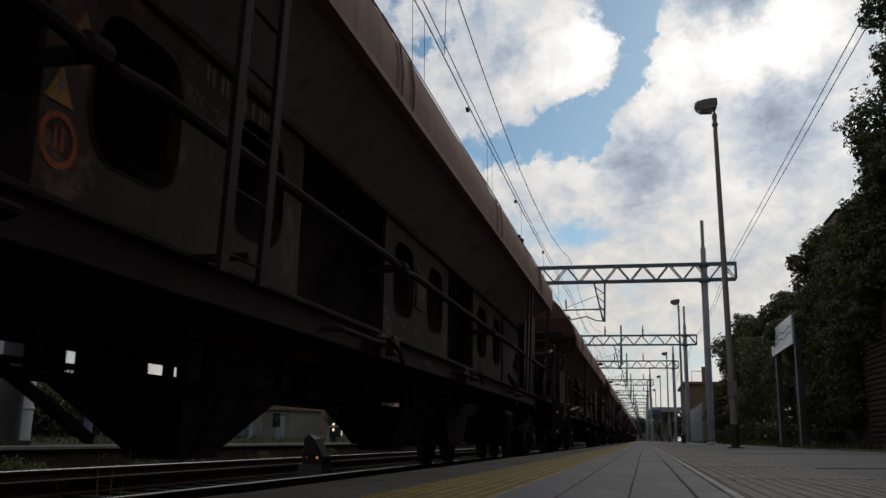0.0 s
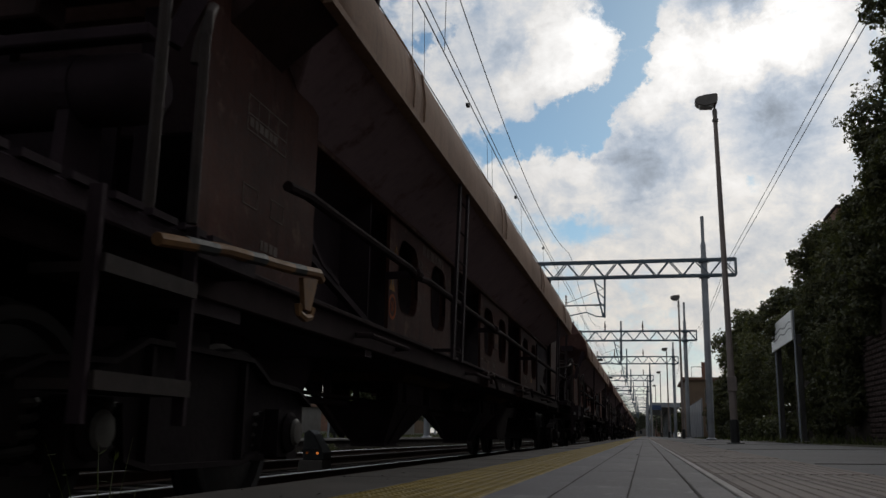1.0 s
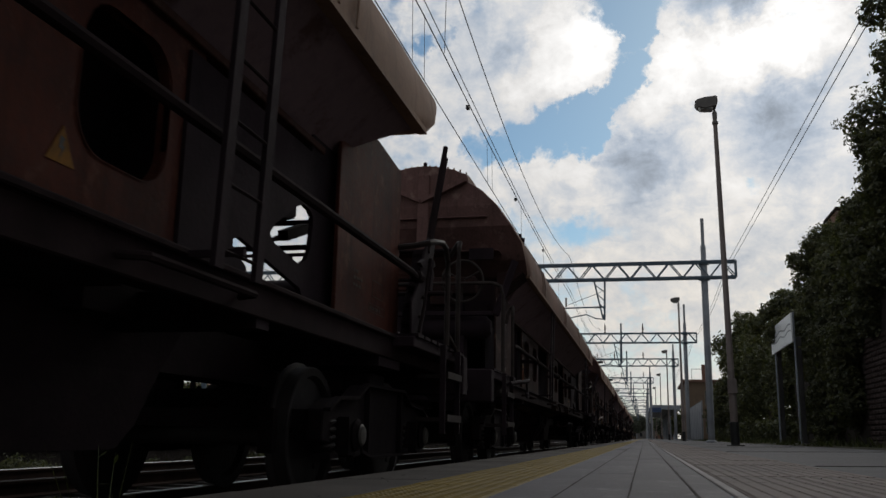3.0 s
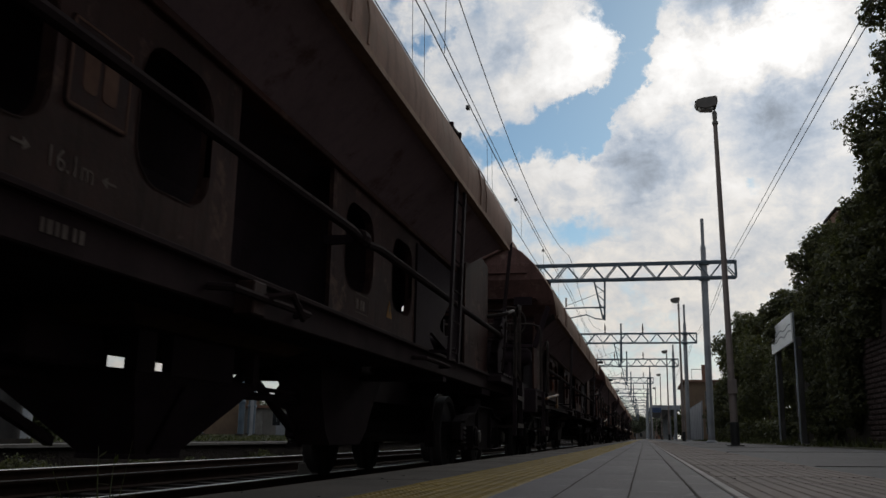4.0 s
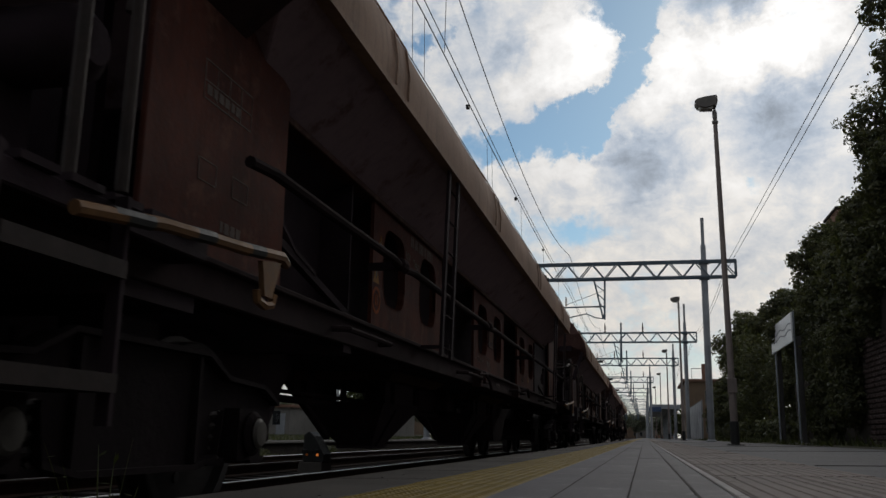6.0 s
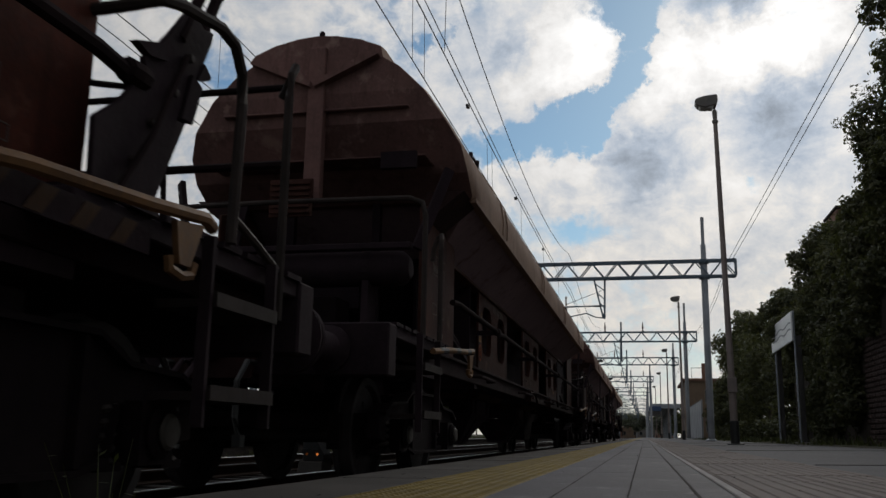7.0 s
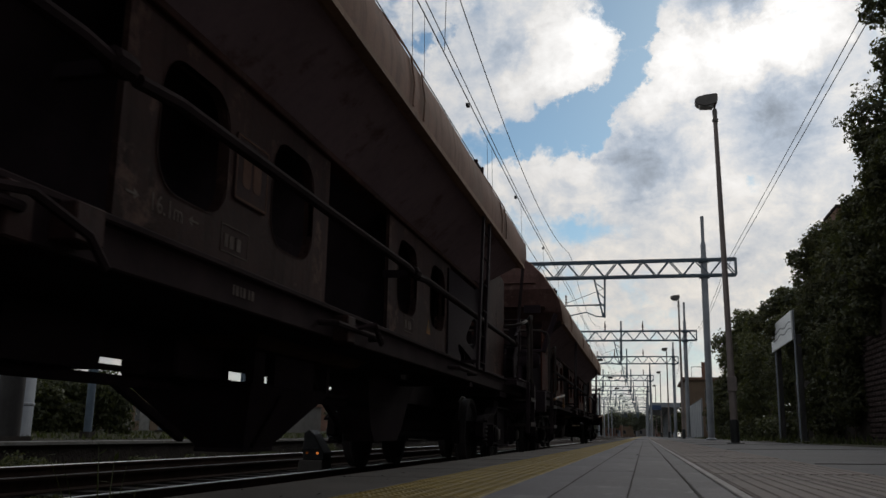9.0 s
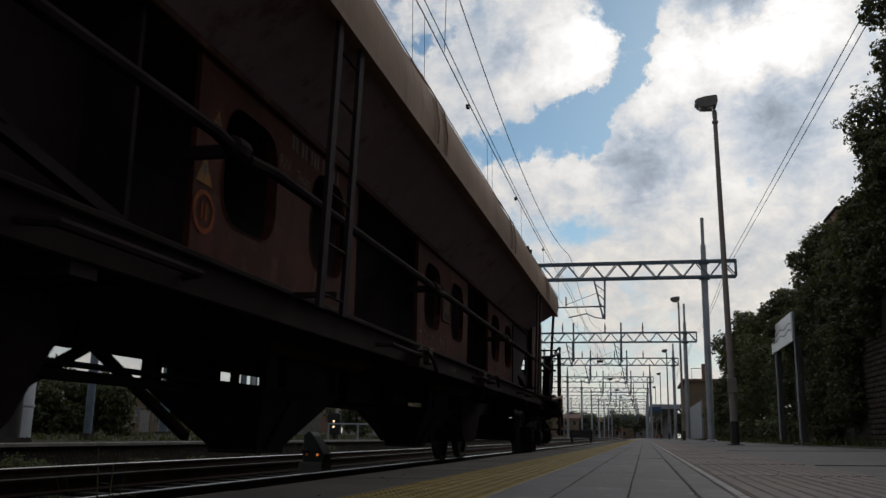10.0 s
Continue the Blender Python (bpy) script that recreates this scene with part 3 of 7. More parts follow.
    # dirt-filled, crumbling joints between the slabs
    for x, w0, w1, seed in ((0.155, 0.0015, 0.0085, 4), (-0.054, 0.001, 0.0042, 5), (-0.2755, 0.0008, 0.003, 6)):
        r2 = random.Random(seed)
        rings = []
        y, a, b = 0.9, 0.0, 0.0
        while y < 38:
            a, b = 0.6 * a + r2.uniform(w0, w1) * 0.4, 0.6 * b + r2.uniform(w0, w1) * 0.4
            j = r2.uniform(-0.002, 0.002)
            z = platform_z(x) + 0.0012
            rings.append([(x - a + j, y, z - 0.012), (x - a + j, y, z), (x + b + j, y, z), (x + b + j, y, z - 0.012)])
            y += r2.uniform(0.02, 0.07) * (1 + y * 0.06)
        part("joint", Shape().loft(rings), JOINT, p, "crumbling dirt-filled joint")
    # transverse joints in the asphalt
    for y in (6.1, 12.4, 18.9, 25.6, 33.0):
        s = Shape().box(-1.17, 1.17, -0.012, 0.012, -0.001, 0.003)
        part("joint", s, JOINT, p, "dark joint in the asphalt", pose(2.22, y, platform_z(2.22), 0, -tilt, 0))


def litter():
    """Small dry leaves and grit on the platform."""
    rng = np.random.default_rng(77)
    s = Shape()
    for k in range(520):
        y = 1.6 + 32 * rng.random() ** 1.6
        x = rng.choice([rng.uniform(-1.3, -0.9), rng.uniform(0.3, 3.4), rng.uniform(-1.3, 3.4)], p=[0.2, 0.5, 0.3])
        z = platform_z(x) + 0.004
        r, a = rng.uniform(0.002, 0.009), rng.uniform(0, 6.28)
        c, q = math.cos(a) * r, math.sin(a) * r
        s.add([(x - c, y - q, z), (x + q * 0.5, y - c * 0.5, z + r * 0.35), (x + c, y + q, z + 0.002), (x - q * 0.5, y + c * 0.5, z + r * 0.45)], [(0, 1, 2), (0, 2, 3)])
    solo("litter", s, JOINT, "scattered dry leaf bits and grit on the platform", "litter", kind="stuff")


def weeds():
    rng = np.random.default_rng(9)
    spots = [(-1.41, 2.17, 0.66, 12), (-1.40, 2.36, 0.5, 12), (-1.43, 2.7, 0.42, 8), (-1.41, 5.3, 0.14, 8), (-1.41, 9.1, 0.15, 9),
             (-1.40, 14.4, 0.16, 10), (-1.41, 3.6, 0.12, 8)]
    for x, y, h, count in spots:
        s = Shape()
        for k in range(count):
            a, lean = rng.uniform(0, 6.28), rng.uniform(0.05, 0.5)
            hh, w = h * rng.uniform(0.5, 1.1), rng.uniform(0.004, 0.009)
            dx, dy = math.cos(a), math.sin(a)
            pts = [(dx * lean * hh * q * q, dy * lean * hh * q * q, hh * q) for q in (0, 0.4, 0.75, 1.0)]
            rings = [[(px - dy * w * (1 - q * 0.9), py + dx * w * (1 - q * 0.9), pz), (px + dy * w * (1 - q * 0.9), py - dx * w * (1 - q * 0.9), pz)]
                     for (px, py, pz), q in zip(pts, (0, 0.4, 0.75, 1))]
            s.loft(rings, cap=False, closed=False)
            for q in (0.5, 0.75, 0.95):
                c = Vector(pts[0]).lerp(Vector(pts[3]), q)
                d = Vector((rng.normal(), rng.normal(), rng.normal() * 0.4)).normalized() * 0.02
                e = d.cross(Vector((0, 0, 1))).normalized() * 0.007
                s.add([c, c + d + e, c + d * 2.0, c + d - e], [(0, 1, 2, 3)])
        solo("weed", s, LEAF_FAR, "small green weed growing beside the platform edge", "plant", "weeds along the platform edge", at=pose(x, y, -0.56))
    for x, y, r in ((-7.75, 8.6, 0.26), (-7.8, 9.6, 0.34), (-7.7, 10.6, 0.22), (-7.75, 12.6, 0.24), (-7.7, 14.5, 0.2), (-7.75, 17.5, 0.26), (-7.75, 21.0, 0.3), (-4.7, 8.4, 0.14), (-4.5, 6.2, 0.16)):
        own = np.random.default_rng(int(y * 10))
        bush = leaf_cloud(own, clump(own, 0, 0, r * 0.55, r * 1.6, r * 2.0, r * 0.5, 9, r * 0.3, r * 0.55), 1500, 0.022)
        solo("weed", leaf_mesh("weed", bush, LEAF), None, "low leafy weed growing beside the track", "plant", "weeds along the track", at=pose(x, y, -0.56))
    # scrub on the ground between the tracks and the far platform
    s = Shape()
    for k in range(5200):
        y = 4 + 60 * rng.random() ** 1.4
        x = rng.choice([rng.uniform(-8.05, -7.55), rng.uniform(-8.05, -7.3), rng.uniform(-5.1, -4.5)], p=[0.6, 0.3, 0.1])
        if abs(x + 4.75) < 0.5 and 12.0 < y < 13.4:
            continue
        h = rng.uniform(0.06, 0.32) if x < -7 else rng.uniform(0.03, 0.09)
        a, w = rng.uniform(0, 6.28), rng.uniform(0.01, 0.03)
        tx, ty = x + rng.normal() * h * 0.4, y + rng.normal() * h * 0.4
        s.add([(x - math.cos(a) * w, y - math.sin(a) * w, -0.56), (x + math.cos(a) * w, y + math.sin(a) * w, -0.56), (tx, ty, -0.56 + h)], [(0, 1, 2)])
    solo("trackside_grass", s, LEAF_FAR, "rough green grass and weeds beside the far track", "grass", kind="stuff")
    s = Shape()
    for k in range(9000):
        y, x = 6 + 90 * rng.random() ** 1.3, rng.uniform(-34, -12.5)
        h, a, w = rng.uniform(0.04, 0.2), rng.uniform(0, 6.28), rng.uniform(0.02, 0.06)
        tx, ty = x + rng.normal() * h * 0.4, y + rng.normal() * h * 0.4
        s.add([(x - math.cos(a) * w, y - math.sin(a) * w, -0.2), (x + math.cos(a) * w, y + math.sin(a) * w, -0.2), (tx, ty, -0.2 + h)], [(0, 1, 2)])
    solo("yard_grass", s, LEAF_FAR, "tall dry grass and weeds on the yard", "grass", kind="stuff")


def far_platform():
    p = solo("far_platform", Shape().box(-10.3, -8.2, -10, 150, -0.5, -0.09), MORTAR, "low platform across the second track with a pale edge", "platform", kind="structure")
    me = Shape().box(-0.16, 0.16, -0.992, 0.992, -0.045, 0.0).mesh("edge_stone", CONCRETE)
    for i in range(60):
        part("edge_stone", me, None, p, at=pose(-8.25, 1.0 + i * 2.0, -0.05))


ground()
bank()
tracks()
platform()
far_platform()
litter()
weeds()


# ---- the goods train ----
SPEED, PITCH_LEN, TAIL_END = 18.15, 22.83, 17.25   # metres a second, metres from wagon to wagon, where the last eave stands at 10 s
EAVE = 8.55
PANEL_X = 0.95
PIVOT = 8.62


def mirrored(shape):
    s = Shape()
    s.v = [(-x, y, z) for x, y, z in shape.v]
    s.f = [tuple(reversed(f)) for f in shape.f]
    return s


def roof_outline():
    half = [(1.425, 2.77), (1.455, 2.80), (1.462, 2.97), (1.43, 3.19), (1.305, 3.405), (1.10, 3.70), (0.86, 3.945), (0.69, 4.05), (0.665, 4.17), (0.45, 4.26), (0.2, 4.315)]
    return half + [(0.0, 4.33)] + [(-x, z) for x, z in reversed(half)]


def roof_reach(z):
    """How far the roof's ends stand out at a height."""
    for z0, z1, a, b in ((2.77, 2.80, 8.22, 8.28), (2.80, 2.97, 8.28, 8.55), (2.97, 3.19, 8.55, 8.74), (3.19, 3.41, 8.74, 8.93), (3.41, 3.71, 8.93, 9.0)):
        if z <= z1:
            return a + (b - a) * max(0.0, z - z0) / (z1 - z0)
    return 9.0


def roof_mesh():
    out = roof_outline()
    n = len(out)
    rings = []
    stations = [-1, -0.985, -0.93] + [i / 10 for i in range(-9, 10)] + [0.93, 0.985, 1]
    for u in stations:
        ring = []
        for x, z in out:
            k = 1.0 if abs(u) < 0.99 else 0.988
            sag = 0.0 if abs(u) > 0.95 else 0.006 * math.sin(u * 40 + x * 3)
            ring.append((x * k + sag, roof_reach(z) * u, 2.77 + (z - 2.77) * k))
        rings.append(ring)
    return Shape().loft(rings, cap=False)


def end_wall_mesh(e):
    """The folded sheet that closes the roof at one end."""
    out = [(x * 0.988, roof_reach(z) * e, 2.77 + (z - 2.77) * 0.988) for x, z in roof_outline()]
    n = len(out)
    s = Shape()
    s.v = out
    for i in range(n // 2):
        q = [i, i + 1, n - 2 - i, n - 1 - i]
        q = [v for j, v in enumerate(q) if v not in q[:j]]
        s.f.append(tuple(reversed(q)) if e > 0 else tuple(q))
    return s


def body_mesh():
    return Shape().loft([box_ring(0.42, 4.5, 1.16), box_ring(0.44, 5.3, 1.30), box_ring(0.50, 6.75, 1.84), box_ring(0.62, 7.2, 2.16), box_ring(0.90, 7.44, 2.35)])


def flare_mesh():
    return Shape().loft([box_ring(0.90, 7.44, 2.352), box_ring(0.915, 7.45, 2.36), box_ring(1.38, 8.12, 2.78)])


def box_ring(hw, hl, z):
    return [(-hw, -hl, z), (hw, -hl, z), (hw, hl, z), (-hw, hl, z)]


def chute_mesh():
    return Shape().loft([box_ring(0.19, 0.24, 0.325), box_ring(0.20, 0.27, 0.36), box_ring(0.47, 0.77, 0.77), box_ring(0.49, 0.80, 0.785)])


def pocket_mesh():
    return Shape().loft([box_ring(0.58, 0.98, 0.995), box_ring(0.61, 1.03, 1.012), box_ring(0.84, 1.46, 1.21), box_ring(0.86, 1.50, 1.26)])


def plate(y0, y1, z0, z1, holes, x=1.15, t=0.03):
    """An upright side plate with rounded holes right through it, cut into strips around them."""
    s = Shape()
    cuts = sorted({y0, y1, *[h[0] - h[2] / 2 for h in holes], *[h[0] + h[2] / 2 for h in holes]})
    for a, b in zip(cuts, cuts[1:]):
        hole = [h for h in holes if abs((a + b) / 2 - h[0]) < h[2] / 2]
        if not hole:
            s.box(x - t, x, a, b, z0, z1)
            continue
        cy, cz, w, h, r = hole[0]
        steps = 14
        for i in range(steps):
            p, q = a + (b - a) * i / steps, a + (b - a) * (i + 1) / steps

            def reach(y):
                d = max(0.0, abs(y - cy) - (w / 2 - r))
                return h / 2 - r + math.sqrt(max(0.0, r * r - d * d))
            hp, hq = reach(p), reach(q)
            for lo_p, lo_q, hi_p, hi_q in ((z0, z0, cz - hp, cz - hq), (cz + hp, cz + hq, z1, z1)):
                s.add([(x - t, p, lo_p), (x, p, lo_p), (x, q, lo_q), (x - t, q, lo_q), (x - t, p, hi_p), (x, p, hi_p), (x, q, hi_q), (x - t, q, hi_q)],
                      [(0, 3, 2, 1), (4, 5, 6, 7), (0, 1, 5, 4), (2, 3, 7, 6), (1, 2, 6, 5), (0, 4, 7, 3)])
        # turned-in rim
        rim = round_rect(cy, cz, w, h, r, 5)
        inner = [(x - t - 0.03, yy, zz) for yy, zz in rim]
        outer = [(x + 0.006, yy, zz) for yy, zz in rim]
        wide = [(x + 0.006, cy + (yy - cy) * 1.015, cz + (zz - cz) * 1.015) for yy, zz in rim]
        s.loft([inner, outer, wide], cap=False)
    return s


TO_SIDE = Matrix(((0, 0, 1, 0), (1, 0, 0, 0), (0, 1, 0, 0), (0, 0, 0, 1)))


def side_pose(x, y, z):
    return Matrix.Translation((x, y, z)) @ TO_SIDE


def bars_mesh(widths, h, gap):
    """Rows of small plain bars for writing that is not spelt out."""
    s = Shape()
    for r, row in enumerate(widths):
        x = 0.0
        for w in row:
            s.box(x, x + w, -r * (h + gap), -r * (h + gap) + h, 0, 0.0015)
            x += w + gap * 0.6
    return s


def frame_mesh(w, h, line, cells=()):
    s = Shape()
    s.box(0, w, 0, line, 0, 0.0015).box(0, w, h - line, h, 0, 0.0015).box(0, line, 0, h, 0, 0.0015).box(w - line, w, 0, h, 0, 0.0015)
    for c in cells:
        s.box(w * c - line / 2, w * c + line / 2, 0, h, 0, 0.0015)
    if cells:
        s.box(0, w, h * 0.45, h * 0.45 + line, 0, 0.0015)
    return s


def bogie_parts(w, y0):
    sf = Shape()
    outline = [(-1.32, 0.42), (-1.32, 0.62), (-1.12, 0.70), (-0.72, 0.72), (-0.5, 0.82), (0.5, 0.82), (0.72, 0.72), (1.12, 0.70), (1.32, 0.62), (1.32, 0.42),
               (1.16, 0.40), (1.12, 0.56), (0.68, 0.56), (0.62, 0.34), (0.42, 0.30), (-0.42, 0.30), (-0.62, 0.34), (-0.68, 0.56), (-1.12, 0.56), (-1.16, 0.40)]
    sf.prism([(y, z) for y, z in outline], "x", 0.94, 1.05)
    side_r, side_l = sf, mirrored(sf)
    bol = Shape().box(-1.0, 1.0, -0.28, 0.28, 0.55, 0.80)
    bol.lathe([(0.22, 0.78), (0.24, 0.80), (0.24, 0.98)], "z", (0, 0, 0), 16)
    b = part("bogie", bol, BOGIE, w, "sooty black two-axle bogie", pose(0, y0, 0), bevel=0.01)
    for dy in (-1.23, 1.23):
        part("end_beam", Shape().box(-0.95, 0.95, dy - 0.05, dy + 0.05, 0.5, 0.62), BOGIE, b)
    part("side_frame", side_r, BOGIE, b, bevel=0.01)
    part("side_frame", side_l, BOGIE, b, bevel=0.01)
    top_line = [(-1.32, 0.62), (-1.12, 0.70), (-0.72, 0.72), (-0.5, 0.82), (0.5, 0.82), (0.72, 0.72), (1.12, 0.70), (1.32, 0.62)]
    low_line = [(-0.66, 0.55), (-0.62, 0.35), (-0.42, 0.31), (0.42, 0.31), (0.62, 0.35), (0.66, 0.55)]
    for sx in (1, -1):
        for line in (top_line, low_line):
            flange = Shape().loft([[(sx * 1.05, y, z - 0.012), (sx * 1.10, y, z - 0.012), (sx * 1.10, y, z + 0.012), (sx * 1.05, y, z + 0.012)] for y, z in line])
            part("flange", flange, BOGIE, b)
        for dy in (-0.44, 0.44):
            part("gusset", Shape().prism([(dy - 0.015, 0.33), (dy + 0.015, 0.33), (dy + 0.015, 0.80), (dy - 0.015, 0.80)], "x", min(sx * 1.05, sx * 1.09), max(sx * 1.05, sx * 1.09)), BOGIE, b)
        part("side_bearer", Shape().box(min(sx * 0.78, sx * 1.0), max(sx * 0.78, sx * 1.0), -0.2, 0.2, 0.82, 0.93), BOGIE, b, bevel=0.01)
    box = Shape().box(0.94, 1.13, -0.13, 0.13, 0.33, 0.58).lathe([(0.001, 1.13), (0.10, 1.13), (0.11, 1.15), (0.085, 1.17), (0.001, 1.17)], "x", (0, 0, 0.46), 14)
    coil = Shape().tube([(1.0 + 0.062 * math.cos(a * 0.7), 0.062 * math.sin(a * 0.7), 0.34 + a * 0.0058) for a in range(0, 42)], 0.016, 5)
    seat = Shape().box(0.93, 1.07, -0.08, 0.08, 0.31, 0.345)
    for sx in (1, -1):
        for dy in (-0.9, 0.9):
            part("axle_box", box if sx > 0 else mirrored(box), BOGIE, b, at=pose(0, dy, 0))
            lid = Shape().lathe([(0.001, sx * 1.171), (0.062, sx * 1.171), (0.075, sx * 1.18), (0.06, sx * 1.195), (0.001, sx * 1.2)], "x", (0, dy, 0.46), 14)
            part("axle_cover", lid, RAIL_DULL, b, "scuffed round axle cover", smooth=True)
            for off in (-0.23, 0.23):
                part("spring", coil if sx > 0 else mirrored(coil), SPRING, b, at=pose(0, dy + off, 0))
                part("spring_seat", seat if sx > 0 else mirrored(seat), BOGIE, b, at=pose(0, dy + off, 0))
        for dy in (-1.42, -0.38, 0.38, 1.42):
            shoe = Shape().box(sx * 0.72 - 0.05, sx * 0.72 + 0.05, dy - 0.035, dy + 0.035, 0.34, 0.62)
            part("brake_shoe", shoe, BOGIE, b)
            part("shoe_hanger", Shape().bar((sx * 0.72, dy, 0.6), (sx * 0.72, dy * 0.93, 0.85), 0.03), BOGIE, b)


def wheelset_parts(w, y):
    axle = Shape().lathe([(0.06, -1.06), (0.065, -0.9), (0.09, -0.85), (0.095, -0.6), (0.08, -0.5), (0.08, 0.5), (0.095, 0.6), (0.09, 0.85), (0.065, 0.9), (0.06, 1.06)], "x", (0, 0, 0), 12)
    ws = part("wheelset", axle, WHEEL, w, "dark steel wheelset with polished treads", pose(0, y, 0.46), smooth=True)
    prof = [(0.09, -0.09), (0.10, -0.02), (0.38, -0.01), (0.40, -0.065), (0.488, -0.068), (0.49, -0.045), (0.462, -0.03), (0.458, 0.062), (0.45, 0.068), (0.40, 0.065), (0.38, 0.02), (0.10, 0.06), (0.09, 0.09)]
    wheel = Shape().lathe(prof, "x", (0, 0, 0), 28)
    for k in range(3):
        a = k * 2.094
        wheel.lathe([(0.001, 0.02), (0.03, 0.022), (0.03, 0.05), (0.001, 0.052)], "x", (0, 0.24 * math.cos(a), 0.24 * math.sin(a)), 8)
    wm = wheel.mesh("wheel", WHEEL, True)
    part("wheel", wm, None, ws, at=pose(0.755, 0, 0))
    part("wheel", wm, None, ws, at=pose(-0.755, 0, 0, 0, 0, 180))
    return ws


def end_gear(w, e, plain):
    """Platform, headstock, buffers, rails and steps at one end; e is -1 at the leading end, 1 at the trailing one."""
    head = Shape().box(-1.32, 1.32, min(e * 10.48, e * 10.68), max(e * 10.48, e * 10.68), 0.86, 1.24)
    part("headstock", head, RUST_DARK, w, "rusty brown headstock beam", bevel=0.012)
    deck = part("end_platform", Shape().box(-1.30, 1.30, min(e * 8.6, e * 10.48), max(e * 8.6, e * 10.48), 1.15, 1.235), RUST_DARK, w, "grated end platform", bevel=0.008)
    board = Shape().box(-1.32, 1.32, -0.09, 0.09, 0, 0.027).mesh("board", RUST_DARK)
    for i in range(9):
        part("board", board, None, deck, at=pose(0, e * 8.75 + e * i * 0.235 if i < 8 else e * 10.40, 1.2352))
    for x in (-0.875, 0.875):
        b = Shape().lathe([(0.17, e * 10.66), (0.17, e * 10.71), (0.115, e * 10.76), (0.115, e * 11.06), (0.09, e * 11.07), (0.09, e * 11.33), (0.20, e * 11.36), (0.235, e * 11.375), (0.23, e * 11.405), (0.001, e * 11.41)], "y", (x, 0, 1.05), 18)
        part("buffer", b, RUST_DARK, w, "greasy round buffer", smooth=True)
    hook = Shape().box(-0.05, 0.05, min(e * 10.66, e * 11.01), max(e * 10.66, e * 11.01), 0.98, 1.12)
    hook.tube([(0, e * 10.96, 1.08), (0, e * 11.06, 1.05), (0, e * 11.06, 0.95), (0, e * 10.96, 0.9)], 0.035, 6)
    hook.tube([(0.05, e * 10.96, 1.0), (0.06, e * 11.21, 0.8), (0, e * 11.26, 0.7), (-0.06, e * 11.21, 0.8), (-0.05, e * 10.96, 1.0)], 0.022, 6)
    part("coupling", hook, RUST_DARK, w, "steel screw coupling")
    for x in (-0.32, 0.32):
        hose = Shape().tube([(x, e * 10.66, 0.95), (x, e * 10.81, 0.95), (x, e * 10.96, 0.8), (x * 1.1, e * 11.02, 0.55), (x * 1.15, e * 10.98, 0.42)], 0.022, 6)
        hose.box(x * 1.15 - 0.03, x * 1.15 + 0.03, e * 10.98 - 0.04, e * 10.98 + 0.04, 0.36, 0.44)
        part("brake_hose", hose, BLACK, w, "black rubber brake hose")
    if e < 0:
        # bent pipe railing before the leading face
        yy = -9.5
        top = Shape().tube([(-1.27, yy, 1.26), (-1.27, yy, 2.30), (-1.24, yy, 2.42), (-1.12, yy, 2.47), (0, yy, 2.48), (1.12, yy, 2.47), (1.24, yy, 2.42), (1.27, yy, 2.30), (1.27, yy, 1.26)], 0.024, 8)
        rl = part("railing", top, STEEL_PIPE, w, "worn bent pipe railing", smooth=True)
    for s in (-1, 1):
        if e < 0:
            cane = [(s * 1.38, -9.37, 1.24), (s * 1.38, -9.37, 2.02), (s * 1.38, -9.35, 2.12), (s * 1.37, -9.31, 2.17), (s * 1.33, -9.27, 2.15), (s * 1.29, -9.26, 2.05), (s * 1.28, -9.26, 1.95)]
            part("grab_rail", Shape().tube(cane, 0.022, 8), STEEL_PIPE, w, smooth=True)
        else:
            hoop = [(s * 0.97, 8.93, 2.02), (s * 1.20, 8.95, 2.04), (s * 1.31, 8.99, 2.07), (s * 1.33, 9.1, 2.10), (s * 1.33, 9.42, 2.16), (s * 1.33, 9.56, 2.14), (s * 1.33, 9.64, 2.04), (s * 1.33, 9.66, 1.9), (s * 1.33, 9.64, 1.26)]
            part("hoop_rail", Shape().tube(hoop, 0.026, 8), STEEL_PIPE, w, "bent pipe rail round the end steps", smooth=True)
            part("grab_rail", Shape().tube([(s * 1.33, 9.64, 1.38), (s * 1.33, 9.9, 1.31), (s * 1.33, 10.12, 1.24)], 0.02, 7), STEEL_PIPE, w, smooth=True)
            cane = [(s * 1.31, 10.22, 1.0), (s * 1.31, 10.22, 2.16), (s * 1.31, 10.24, 2.29), (s * 1.31, 10.28, 2.35), (s * 1.28, 10.34, 2.36), (s * 1.22, 10.4, 2.30), (s * 1.18, 10.42, 2.24)]
            part("grab_rail", Shape().tube(cane, 0.024, 8), STEEL_PIPE, w, smooth=True)
        for z in (0.585, 0.955):
            ya, yb = (-9.92, -9.32) if e < 0 else (9.42, 10.02)
            st = Shape().prism([(s * 1.12, z), (s * 1.40, z), (s * 1.40, z + 0.06), (s * 1.385, z + 0.06), (s * 1.385, z + 0.035), (s * 1.12, z + 0.035)], "y", ya, yb)
            part("step", st, STEP, w, "worn steel footstep")
        for y in ((9.31, 9.93) if e < 0 else (9.41, 10.03)):
            part("step_hanger", Shape().box(min(s * 1.33, s * 1.38), max(s * 1.33, s * 1.38), e * y - 0.012, e * y + 0.012, 0.48, 1.24), RUST_DARK, w)
        # lever bar with a hooked tab at its far end
        q = -8.05 if e < 0 else 9.32
        bar = [(s * 1.38, q - 1.55, 1.13), (s * 1.42, q - 1.1, 1.18), (s * 1.44, q - 0.5, 1.22), (s * 1.44, q - 0.12, 1.26), (s * 1.41, q, 1.25)]
        lv = part("lever", Shape().tube(bar, 0.026, 8), YELLOW, w, "yellow and black painted brake lever bar", smooth=True)
